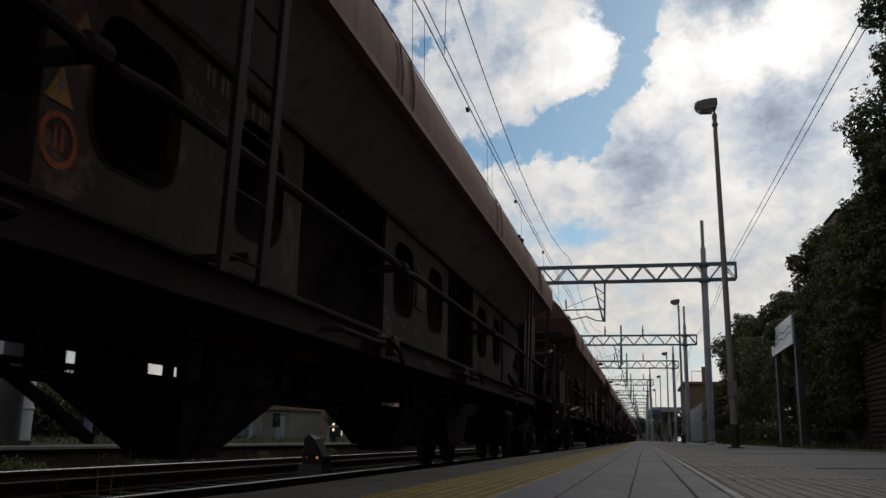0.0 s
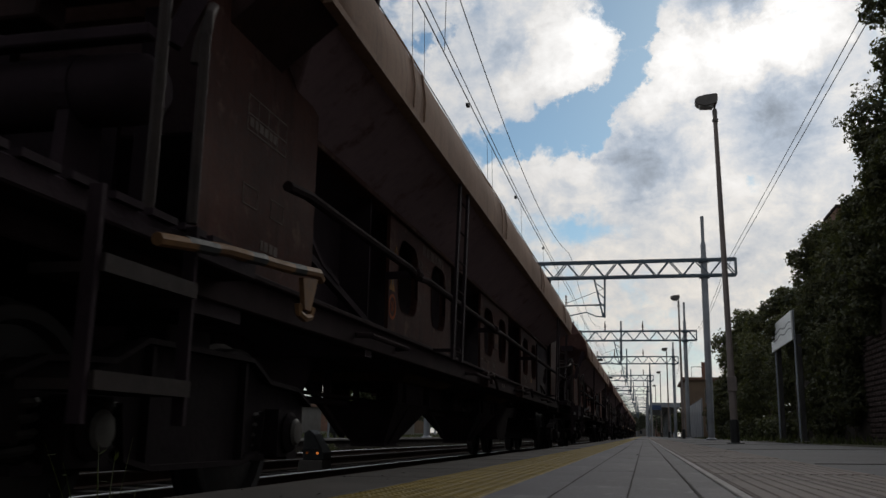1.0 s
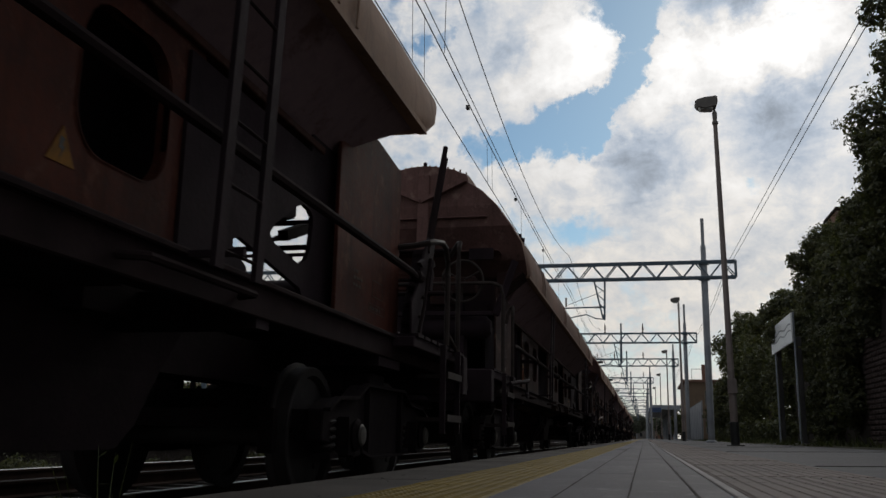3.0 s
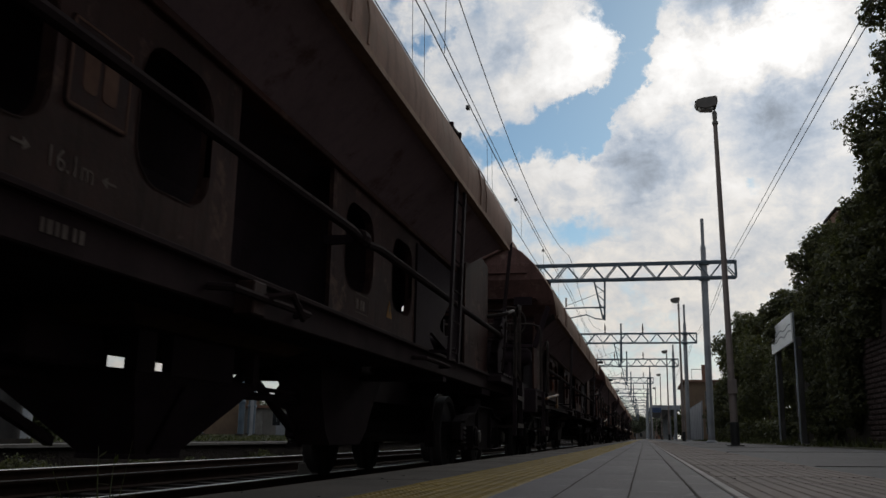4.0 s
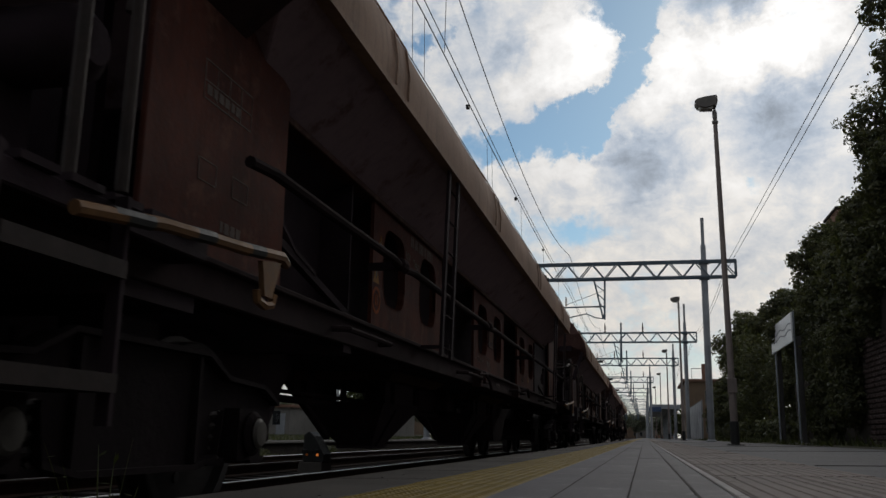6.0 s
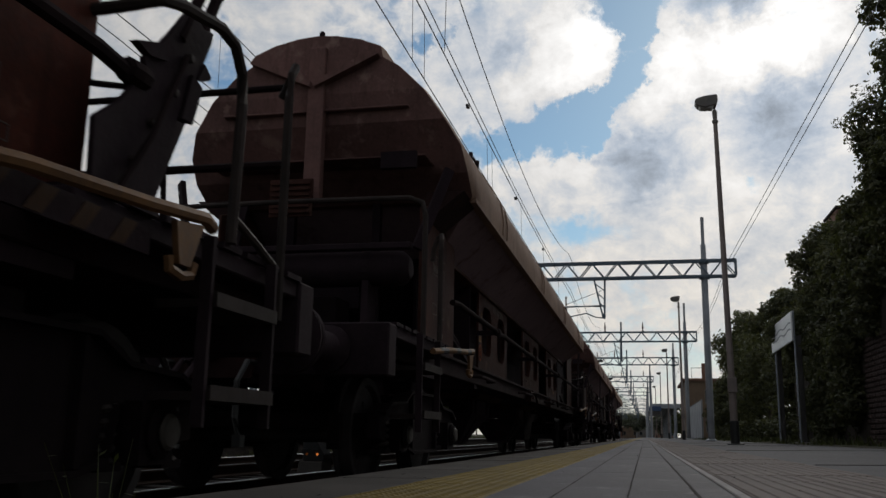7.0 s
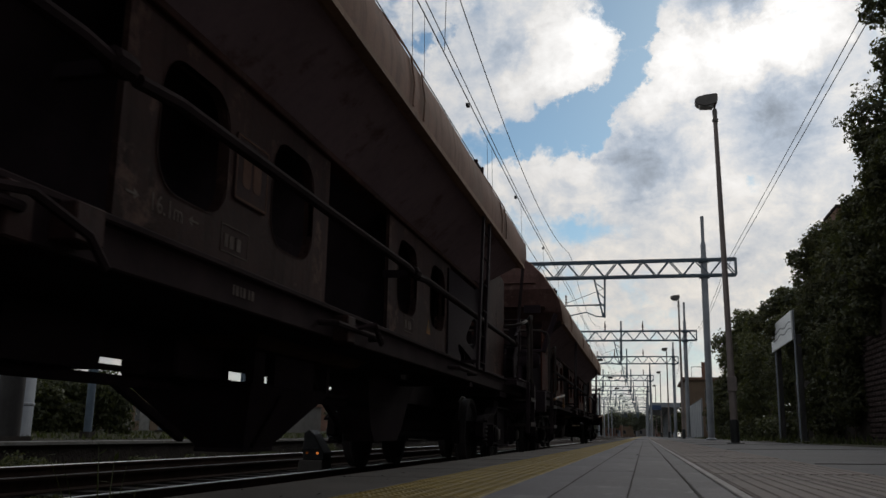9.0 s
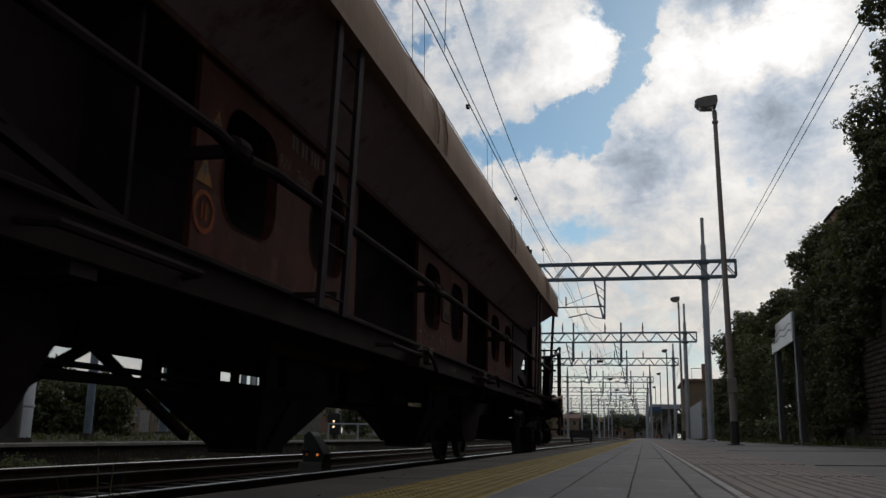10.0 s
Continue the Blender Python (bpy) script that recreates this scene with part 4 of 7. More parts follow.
        hk = Shape().prism([(q - 0.34, 1.20), (q - 0.14, 1.225), (q - 0.20, 1.10), (q - 0.22, 1.05), (q - 0.30, 1.05)], "x", s * 1.44 - 0.012, s * 1.44 + 0.012)
        hk.tube([(s * 1.44, q - 0.36, 1.07), (s * 1.44, q - 0.35, 1.025), (s * 1.44, q - 0.27, 1.01), (s * 1.44, q - 0.20, 1.025), (s * 1.44, q - 0.18, 1.07)], 0.02, 6)
        part("hook", hk, YELLOW, lv)
        if e > 0:
            hz = part("hazard_plate", Shape().box(min(s * 1.355, s * 1.37), max(s * 1.355, s * 1.37), 8.0, 8.95, 1.07, 1.17), RUST_DARK, w, "dark plate with slanting yellow stripes")
            for i in range(4):
                ys = 8.08 + i * 0.21
                part("stripe", Shape().prism([(ys, 1.075), (ys + 0.08, 1.075), (ys + 0.15, 1.165), (ys + 0.07, 1.165)], "x", min(s * 1.371, s * 1.373), max(s * 1.371, s * 1.373)), YELLOW_OLD, hz)
        for c in (0.45, 0.88, 1.28) if e < 0 else ():
            f = [Vector(bar[0]).lerp(Vector(bar[1]), (1.55 - c) / 0.45)] if c > 1.1 else ([Vector(bar[1]).lerp(Vector(bar[2]), (1.1 - c) / 0.6)] if c > 0.5 else [Vector(bar[2]).lerp(Vector(bar[3]), (0.5 - c) / 0.38)])
            d = Vector((s * 0.012, 0.10, 0.007))
            part("stripe", Shape().tube([f[0] - d, f[0] + d], 0.0278, 8), BLACK, lv)
        # closing sheet at the body's end
        far_edge = 8.76 if e < 0 else 8.97
        inner = 7.28 if e < 0 else 7.42
        sheet = Shape().prism([(e * inner, 1.245), (e * far_edge, 1.245), (e * far_edge, 2.58 if e < 0 else 2.70), (e * 8.3, 2.72 if e < 0 else 2.76), (e * 8.2, 2.72 if e < 0 else 2.76), (e * inner, 2.46)], "x", s * 1.04 - 0.015, s * 1.04 + 0.015)
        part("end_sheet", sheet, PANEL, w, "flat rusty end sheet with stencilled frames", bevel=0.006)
        wedge = Shape().prism([(s * 1.41, 2.785), (s * 1.03, 2.785), (s * 1.03, 2.48)], "y", min(e * 7.9, e * 8.56), max(e * 7.9, e * 8.56))
        if e < 0:
            part("end_gusset", wedge, RUST, w)
        inset = 0.0 if e < 0 else 0.17
        if e > 0:
            # a three-cornered and a wedge-shaped opening on either side of a slanting web
            bay = Shape()
            for outline in ([(5.5, 1.245), (5.95, 1.245), (5.95, 2.28), (5.5, 2.28)], [(5.95, 1.9), (7.755, 1.9), (7.755, 2.28), (5.95, 2.28)],
                            [(5.95, 1.42), (6.02, 1.45), (6.13, 1.49), (6.51, 1.60), (5.95, 1.9)], [(5.95, 1.9), (6.51, 1.60), (6.58, 1.67), (6.90, 1.86), (6.98, 1.89), (7.0, 1.9)],
                            [(6.13, 1.49), (7.0, 1.355), (6.98, 1.505), (6.90, 1.51), (6.55, 1.56), (6.51, 1.60)],
                            [(7.755, 1.9), (7.0, 1.9), (7.10, 1.89), (7.16, 1.86), (7.17, 1.8), (7.14, 1.63), (7.755, 1.63)],
                            [(7.755, 1.63), (7.14, 1.63), (7.08, 1.55), (6.98, 1.505), (7.0, 1.355), (7.755, 1.355)], [(7.0, 1.355), (7.1, 1.245), (7.755, 1.245), (7.755, 1.355)],
                            [(5.95, 1.245), (6.3, 1.245), (6.22, 1.35), (6.1, 1.40), (6.02, 1.45), (5.95, 1.42)]):
                bay.prism(outline, "x", 0.94, 0.97)
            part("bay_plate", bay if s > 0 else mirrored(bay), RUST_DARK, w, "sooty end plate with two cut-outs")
        # Dark sheet added in the open recess; it paints the shade under the eave.
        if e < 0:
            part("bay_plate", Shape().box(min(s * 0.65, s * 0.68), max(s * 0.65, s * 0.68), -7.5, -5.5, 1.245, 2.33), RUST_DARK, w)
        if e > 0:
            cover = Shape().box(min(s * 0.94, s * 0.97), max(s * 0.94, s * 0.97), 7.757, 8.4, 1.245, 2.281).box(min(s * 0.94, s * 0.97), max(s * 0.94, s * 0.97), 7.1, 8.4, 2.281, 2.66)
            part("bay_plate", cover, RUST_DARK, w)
        # Added inner sheet; stops sky from showing through the panel holes.
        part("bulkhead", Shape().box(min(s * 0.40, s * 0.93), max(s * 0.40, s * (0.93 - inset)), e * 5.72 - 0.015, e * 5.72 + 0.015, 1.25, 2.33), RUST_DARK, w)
        if e < 0:
            part("curved_brace", Shape().tube([(s * 0.93, e * y, z) for y, z in ((6.5, 1.5), (6.85, 1.58), (7.1, 1.72), (7.25, 1.9))], 0.035, 7), RUST_DARK, w, smooth=True)
            part("diagonal_brace", Shape().bar((s * 0.93, e * 5.7, 1.30), (s * 0.93, e * 7.2, 1.62), 0.05, 0.05), RUST_DARK, w)
        if plain is False:
            yl = 5.3 if e > 0 else -4.38
            for dy in (-0.19, 0.19):
                part("ladder_stringer", Shape().bar((s * 1.38, yl + dy, 1.12), (s * 1.43, yl + dy, 2.80), 0.075, 0.025), RUST_DARK, w)
            for i in range(6):
                part("ladder_rung", Shape().tube([(s * (1.386 + 0.008 * i), yl - 0.19, 1.2 + i * 0.28), (s * (1.386 + 0.008 * i), yl + 0.19, 1.2 + i * 0.28)], 0.009, 5), PIPE_DARK, w)
            for z in (1.22,):
                part("ladder_bracket", Shape().bar((s * 0.95, yl, z), (s * 1.41, yl, z), 0.03), RUST_DARK, w)
    for x in (-0.46, 0.46):
        yp = e * 8.3 if e < 0 else 8.78
        part("end_post", Shape().box(x - 0.04, x + 0.04, yp - 0.04, yp + 0.04, 1.2, 2.75), RUST_DARK, w)
    part("gear_box", Shape().box(-0.2, 0.2, e * 8.5 - 0.2, e * 8.5 + 0.2, 1.26, 1.75 if e < 0 else 1.55), RUST_DARK, w, bevel=0.01)
    if e > 0:
        part("hopper_toe", Shape().prism([(7.3, 2.12), (8.3, 2.13), (8.5, 2.2), (8.5, 2.6), (7.3, 2.6)], "x", -0.3, 0.3), RUST_DARK, w, bevel=0.02)
        for z in (1.976, 2.188):
            part("cross_bar", Shape().box(-0.9, 0.9, 8.585, 8.615, z - 0.02, z + 0.02), RUST_DARK, w)
        part("brake_rigging", Shape().bar((0.6, 7.3, 1.735), (0.6, 8.0, 1.99), 0.03).bar((0.6, 7.55, 1.83), (0.6, 7.95, 1.975), 0.075), RUST_DARK, w)
        tank = Shape().lathe([(0.001, 9.0), (0.16, 9.02), (0.2, 9.1), (0.2, 9.75), (0.16, 9.83), (0.001, 9.85)], "y", (-0.55, 0, 1.5), 16)
        part("air_tank", tank, RUST_DARK, w, "sooty cylindrical air reservoir", smooth=True)
    else:
        tank = Shape().lathe([(0.001, -1.1), (0.09, -1.09), (0.15, -1.03), (0.16, -0.96), (0.16, 0.92), (0.15, 0.99), (0.09, 1.05), (0.001, 1.06)], "x", (0, -9.12, 1.92), 18)
        at = part("air_tank", tank, RUST_DARK, w, "sooty brown reservoir lying across the end", smooth=True)
        for x in (-0.7, 0.66):
            part("saddle", Shape().prism([(-9.26, 1.25), (-8.98, 1.25), (-9.0, 1.8), (-9.24, 1.8)], "x", x - 0.03, x + 0.03), RUST_DARK, at)
            part("strap", Shape().lathe([(0.16, x - 0.03), (0.168, x - 0.03), (0.168, x + 0.03), (0.16, x + 0.03)], "x", (0, -9.12, 1.92), 18), RUST_DARK, at)
        part("shelf_beam", Shape().box(-1.1, 1.1, -9.34, -9.26, 2.06, 2.12), RUST_DARK, w, bevel=0.008)
        part("coupler_plate", Shape().prism([(-0.30, 0.84), (0.30, 0.84), (0.34, 1.0), (0.30, 1.3), (-0.30, 1.3), (-0.34, 1.0)], "y", -10.71, -10.68), RUST, w, "rusty plate round the coupling")


def face_gear(w, wheel, wx=0.70, wz=2.52):
    """What stands before the leading face: handwheel, folded stiffeners, plates."""
    y = -9.42
    if wheel:
        hw = Shape().tube([(wx + 0.285 * math.cos(a * math.pi / 12), y, wz + 0.285 * math.sin(a * math.pi / 12)) for a in range(25)], 0.018, 6)
        hand = part("handwheel", hw, STEEL_PIPE, w, "red-brown spoked brake handwheel", smooth=True)
        for k in range(3):
            a = k * 2.094 + 0.5
            part("spoke", Shape().tube([(wx, y, wz), (wx + 0.285 * math.cos(a), y, wz + 0.285 * math.sin(a))], 0.013, 5), STEEL_PIPE, hand)
        part("gear_case", Shape().box(0.10, 0.86, -9.32, -9.08, 2.36, 2.60).box(0.22, 0.52, -9.30, -9.1, 2.22, 2.37), RUST, hand, "rusty brake gear case", bevel=0.012)
        part("spindle", Shape().tube([(wx, y - 0.03, wz), (wx, y + 0.5, wz)], 0.035, 7), RUST, hand)
    for s in (-1, 1):
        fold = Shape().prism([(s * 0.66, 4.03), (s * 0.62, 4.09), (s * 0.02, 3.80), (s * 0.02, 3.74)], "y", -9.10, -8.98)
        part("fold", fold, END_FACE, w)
        part("roof_brace", Shape().bar((s * 1.36, -9.0, 2.86), (s * 1.12, -9.2, 2.08), 0.05, 0.09), RUST_DARK, w)
    part("roof_brace", Shape().bar((-0.62, -9.06, 2.62), (-0.84, -9.1, 1.30), 0.06, 0.06), RUST_DARK, w)
    part("knob", Shape().lathe([(0.02, 4.31), (0.03, 4.34), (0.03, 4.37), (0.015, 4.39), (0.001, 4.39)], "z", (0.02, -8.93, 0), 8), RUST_DARK, w)
    part("data_plate", Shape().box(0.72, 1.06, -9.09, -9.03, 2.88, 3.04), RUST_DARK, w, "small framed plate on the end face")
    pl = Shape().box(-0.32, 0.1, -9.2, -9.17, 2.42, 2.78)
    for i in range(6):
        pl.box(-0.30, 0.08, -9.225, -9.2, 2.45 + i * 0.055, 2.475 + i * 0.055)
    part("louvre_plate", pl, PANEL, w, "ribbed metal plate on the end face")
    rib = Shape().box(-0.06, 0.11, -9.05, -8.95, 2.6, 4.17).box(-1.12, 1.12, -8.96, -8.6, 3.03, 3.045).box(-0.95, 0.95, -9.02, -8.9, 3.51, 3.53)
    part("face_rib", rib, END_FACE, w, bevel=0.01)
    seam = Shape()
    for i in range(15 if wheel else 0):
        a = -1 + 2 * i / 14
        x = 0.64 * a
        seam.lathe([(0.001, 4.19 + 0.135 * (1 - a * a) ** 0.8 + 0.012), (0.013, 4.19 + 0.135 * (1 - a * a) ** 0.8 + 0.008), (0.014, 4.17 + 0.135 * (1 - a * a) ** 0.8)], "z", (x, -8.95, 0), 6)
    if wheel:
        tagged(part("bolt_row", seam, ROOF, w), kind="stuff")


def rear_gear(w):
    """Slanting steps with raised handles at the trailing end, on the platform side."""
    near = [(8.78, 1.24), (9.10, 1.24), (9.13, 1.36), (9.20, 1.47), (9.27, 1.61), (9.30, 1.71), (9.39, 1.72), (9.45, 1.90), (9.44, 1.93), (9.47, 2.01), (9.53, 2.14), (9.54, 2.20), (9.46, 2.18),
            (9.40, 2.20), (9.36, 2.22), (9.29, 2.17), (9.19, 2.04), (9.12, 1.96), (9.02, 1.86), (9.04, 1.82), (8.90, 1.64), (8.80, 1.56), (8.76, 1.53)]
    far = [(9.05, 1.24), (9.36, 1.24), (9.70, 1.95), (9.62, 2.12), (9.44, 1.98), (9.16, 1.58)]
    for x, slab in ((1.22, near), (1.06, far)):
        part("stair_stringer", Shape().prism(slab, "x", x - 0.012, x + 0.012), RUST_DARK, w, "sooty plate stringer of the end steps", bevel=0.006)
    for i in range(5):
        q = i / 4
        part("stair_tread", Shape().box(1.07, 1.21, 9.0 + 0.34 * q, 9.13 + 0.34 * q, 1.38 + 0.64 * q, 1.41 + 0.64 * q), RUST_DARK, w)
    part("stair_back", Shape().prism([(9.0, 1.26), (9.06, 1.26), (9.44, 2.10), (9.38, 2.10)], "x", 1.07, 1.21), RUST_DARK, w)
    part("release_rod", Shape().tube([(1.26, 8.9, 1.30), (1.26, 9.08, 1.56), (1.25, 9.30, 1.98)], 0.014, 6), PIPE_DARK, w, smooth=True)
    spike = Shape().prism([(8.94, 1.89), (9.04, 1.87), (9.16, 1.90), (9.12, 1.96)], "x", 1.215, 1.25)
    part("catch", spike, RUST_DARK, w, "pointed steel catch")
    part("catch", Shape().prism([(9.42, 1.93), (9.52, 1.965), (9.53, 1.985), (9.47, 2.02)], "x", 1.2, 1.24), RUST_DARK, w, "pointed steel catch")
    part("gusset_plate", Shape().prism([(9.30, 1.71), (9.39, 1.715), (9.45, 1.90), (9.36, 1.93)], "x", 1.233, 1.25), RUST_DARK, w, bevel=0.004)
    for y, z in ((9.10, 1.62), (9.24, 1.80), (9.34, 1.99), (9.0, 1.44)):
        part("bolt", Shape().lathe([(0.001, 1.255), (0.018, 1.253), (0.02, 1.23)], "x", (0, y, z), 6), STEEL_PIPE, w)
    part("thin_rod", Shape().tube([(0.95, 8.75, 1.71), (1.06, 8.99, 1.75), (1.2, 9.15, 1.78)], 0.013, 6), PIPE_DARK, w, smooth=True)
    part("handle", Shape().tube([(1.22, 9.28, 2.05), (1.22, 9.41, 2.30), (1.22, 9.95, 3.24)], 0.026, 8), PIPE_DARK, w, "long raised pipe handle", smooth=True)
    part("handle", Shape().tube([(1.20, 9.42, 2.02), (1.20, 9.59, 2.38), (1.20, 10.05, 3.16)], 0.026, 8), PIPE_DARK, w, "long raised pipe handle", smooth=True)
    rr = part("rear_railing", Shape().tube([(1.2, 10.44, 2.31), (-1.2, 10.44, 2.31)], 0.02, 7), PIPE_DARK, w, "sooty pipe railing across the end platform", smooth=True)
    part("cross_rail", Shape().tube([(1.2, 10.44, 1.87), (-1.2, 10.44, 1.87)], 0.024, 7), PIPE_DARK, rr, smooth=True)
    for x, lean in ((0.40, 0.06), (0.50, 0.04), (-0.55, 0.0), (-1.2, 0.0)):
        part("rail_post", Shape().tube([(x + lean, 10.44, 1.24), (x - lean * 0.2, 10.44, 2.31 if x < 0 else 1.87)], 0.016, 6), PIPE_DARK, rr, smooth=True)
    part("equipment_box", Shape().box(-1.2, 0.85, 9.75, 10.4, 1.265, 1.41), RUST_DARK, w, "sooty equipment box on the end platform", bevel=0.02)
    part("equipment_tank", Shape().lathe([(0.001, -1.1), (0.2, -1.08), (0.24, -1.0), (0.24, 0.6), (0.2, 0.68), (0.001, 0.7)], "x", (0, 9.1, 1.55), 14), RUST_DARK, w, smooth=True)


def wagon(plain=False, wheel=None):
    w = thing("hopper_wagon", "dusty rust-brown four-axle covered hopper wagon running on its rails", "goods wagon", "wagons of the train")
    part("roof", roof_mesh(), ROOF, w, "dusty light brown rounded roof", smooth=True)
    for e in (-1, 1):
        part("end_wall", end_wall_mesh(e), END_FACE, w, "pinkish-brown folded end wall")
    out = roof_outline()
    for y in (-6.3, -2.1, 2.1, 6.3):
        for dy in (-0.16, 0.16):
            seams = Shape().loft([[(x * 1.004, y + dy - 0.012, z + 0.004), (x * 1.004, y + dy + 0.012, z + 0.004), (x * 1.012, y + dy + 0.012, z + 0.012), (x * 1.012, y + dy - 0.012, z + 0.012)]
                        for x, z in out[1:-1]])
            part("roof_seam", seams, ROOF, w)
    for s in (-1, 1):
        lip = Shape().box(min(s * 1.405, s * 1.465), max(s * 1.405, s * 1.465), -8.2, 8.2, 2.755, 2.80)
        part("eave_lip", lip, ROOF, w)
    for y in (-6.6, 6.4):
        for s in (-1, 1):
            stops = Shape().bar((s * 1.13, y - 0.2, 3.72), (s * 1.13, y + 0.2, 3.74), 0.025)
            stops.bar((s * 1.12, y - 0.2, 3.64), (s * 1.13, y - 0.2, 3.755), 0.045)
            stops.bar((s * 1.12, y + 0.2, 3.66), (s * 1.13, y + 0.2, 3.775), 0.05)
            part("roof_latch", stops, RUST_DARK, w, "dark latch bar on the roof")
    # Lower body coloured dark so the recess behind the panels reads as shaded.
    part("hopper_body", body_mesh(), RUST_DARK, w, "hopper body darkened for shade behind the side panels", bevel=0.02)
    part("hopper_flare", flare_mesh(), BODY, w, "sloping dull brown sheet below the eave", bevel=0.01)
    # Upper pocket wears the lit brown; the outlet below keeps the dark coat.
    pm = pocket_mesh().mesh("discharge_hopper", CHUTE)
    cm = chute_mesh().mesh("chute", RUST_DARK)
    for y in (-2.4, 2.4):
        h = part("discharge_hopper", pm, None, w, "dark tapered discharge hopper", pose(0, y, 0))
        part("chute", cm, None, h, "dark tapered outlet chute")
        for sx in (-1, 1):
            for yy, w2 in ((-0.70, 0.09), (-0.22, 0.22), (0.15, 0.18), (0.66, 0.035)):
                part("strut", Shape().box(sx * 0.46 - 0.03, sx * 0.46 + 0.03, yy - w2, yy + w2, 0.77, 1.01), RUST_DARK, h)
        part("outlet_gate", Shape().box(-0.20, 0.20, -0.25, 0.25, 0.305, 0.335).tube([(-0.22, -0.12, 0.35), (0.22, -0.12, 0.35)], 0.02, 6), RUST_DARK, h)
        part("gate_rod", Shape().tube([(0.22, -0.12, 0.36), (0.44, -0.2, 0.72)], 0.014, 6), RUST_DARK, h)
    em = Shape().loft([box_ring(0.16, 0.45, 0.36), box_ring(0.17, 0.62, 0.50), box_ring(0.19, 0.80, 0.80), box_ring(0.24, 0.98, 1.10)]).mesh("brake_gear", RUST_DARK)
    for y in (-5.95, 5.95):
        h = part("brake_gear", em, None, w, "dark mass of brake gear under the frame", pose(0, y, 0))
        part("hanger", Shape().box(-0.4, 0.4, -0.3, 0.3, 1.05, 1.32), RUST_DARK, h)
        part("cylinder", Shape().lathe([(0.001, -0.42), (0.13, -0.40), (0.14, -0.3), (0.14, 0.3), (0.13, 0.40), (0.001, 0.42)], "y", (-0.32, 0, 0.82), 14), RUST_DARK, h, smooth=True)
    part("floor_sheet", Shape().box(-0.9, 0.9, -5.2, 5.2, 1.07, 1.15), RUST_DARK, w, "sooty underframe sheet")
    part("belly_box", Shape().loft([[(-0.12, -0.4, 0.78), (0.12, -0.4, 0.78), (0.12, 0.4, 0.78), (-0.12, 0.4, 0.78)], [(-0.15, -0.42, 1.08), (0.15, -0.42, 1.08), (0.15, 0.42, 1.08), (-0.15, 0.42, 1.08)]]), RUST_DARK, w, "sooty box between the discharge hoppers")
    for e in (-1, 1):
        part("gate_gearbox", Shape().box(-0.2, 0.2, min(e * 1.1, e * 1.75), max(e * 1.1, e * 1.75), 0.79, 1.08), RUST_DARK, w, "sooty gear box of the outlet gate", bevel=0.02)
    # Added plate that blocks a glimpse of sky at the leading end.
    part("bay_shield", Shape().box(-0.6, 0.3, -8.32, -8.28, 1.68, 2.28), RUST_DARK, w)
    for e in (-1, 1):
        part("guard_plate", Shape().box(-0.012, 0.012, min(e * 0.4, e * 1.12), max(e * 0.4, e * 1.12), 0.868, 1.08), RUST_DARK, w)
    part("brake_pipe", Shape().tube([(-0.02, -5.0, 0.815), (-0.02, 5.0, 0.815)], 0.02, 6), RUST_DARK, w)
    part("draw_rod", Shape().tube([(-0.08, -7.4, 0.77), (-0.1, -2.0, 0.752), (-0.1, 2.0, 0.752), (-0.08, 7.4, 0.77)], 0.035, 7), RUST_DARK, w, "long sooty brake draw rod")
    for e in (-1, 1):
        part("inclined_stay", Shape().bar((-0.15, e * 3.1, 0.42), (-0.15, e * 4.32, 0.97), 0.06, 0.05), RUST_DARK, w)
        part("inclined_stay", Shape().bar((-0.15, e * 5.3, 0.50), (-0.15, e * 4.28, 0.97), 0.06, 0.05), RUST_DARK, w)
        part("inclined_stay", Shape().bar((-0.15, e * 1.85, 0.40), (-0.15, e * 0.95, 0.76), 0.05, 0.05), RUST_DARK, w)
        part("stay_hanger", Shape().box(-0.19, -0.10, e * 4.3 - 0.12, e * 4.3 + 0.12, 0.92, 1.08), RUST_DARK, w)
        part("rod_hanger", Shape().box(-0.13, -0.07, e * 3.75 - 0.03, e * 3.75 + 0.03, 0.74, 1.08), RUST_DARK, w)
    for s in (-1, 1):
        sill = Shape().prism([(s * 0.99, 1.05), (s * 1.12, 1.05), (s * 1.12, 1.21), (s * 1.155, 1.21), (s * 1.155, 1.245), (s * 0.92, 1.245), (s * 0.92, 1.21), (s * 0.99, 1.21)], "y", -10.51, 10.51)
        # Near-black pipe coat here: shading from hung gear put into the sill's colour.
        part("side_sill", sill, PIPE_DARK, w, "long rusty side sill darkened for shade", bevel=0.008)
    for e in (-1, 1):
        part("centre_sill", Shape().box(-0.16, 0.16, min(e * 5.2, e * 10.46), max(e * 5.2, e * 10.46), 0.82, 1.15), RUST_DARK, w)
        part("bolster_beam", Shape().box(-1.1, 1.1, e * PIVOT - 0.3, e * PIVOT + 0.3, 0.98, 1.2), RUST_DARK, w)
        part("cross_beam", Shape().box(-1.1, 1.1, e * 6.2 - 0.08, e * 6.2 + 0.08, 1.0, 1.2), RUST_DARK, w)
    for s in (-1, 1):
        for yc in (-3.97, 0.42, 4.42):
            pl = plate(-1.25, 1.25, 1.30, 2.33, [(-0.62, 1.86, 0.68, 0.66, 0.19), (0.62, 1.86, 0.66, 0.66, 0.19)], x=PANEL_X)
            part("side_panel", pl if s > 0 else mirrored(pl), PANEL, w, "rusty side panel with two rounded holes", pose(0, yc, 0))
        ledge = Shape().box(min(s * 0.86, s * (PANEL_X + 0.035)), max(s * 0.86, s * (PANEL_X + 0.035)), -7.3, 7.3, 2.325, 2.375)
        part("ledge", ledge, PANEL, w, "worn ledge along the side", bevel=0.006)
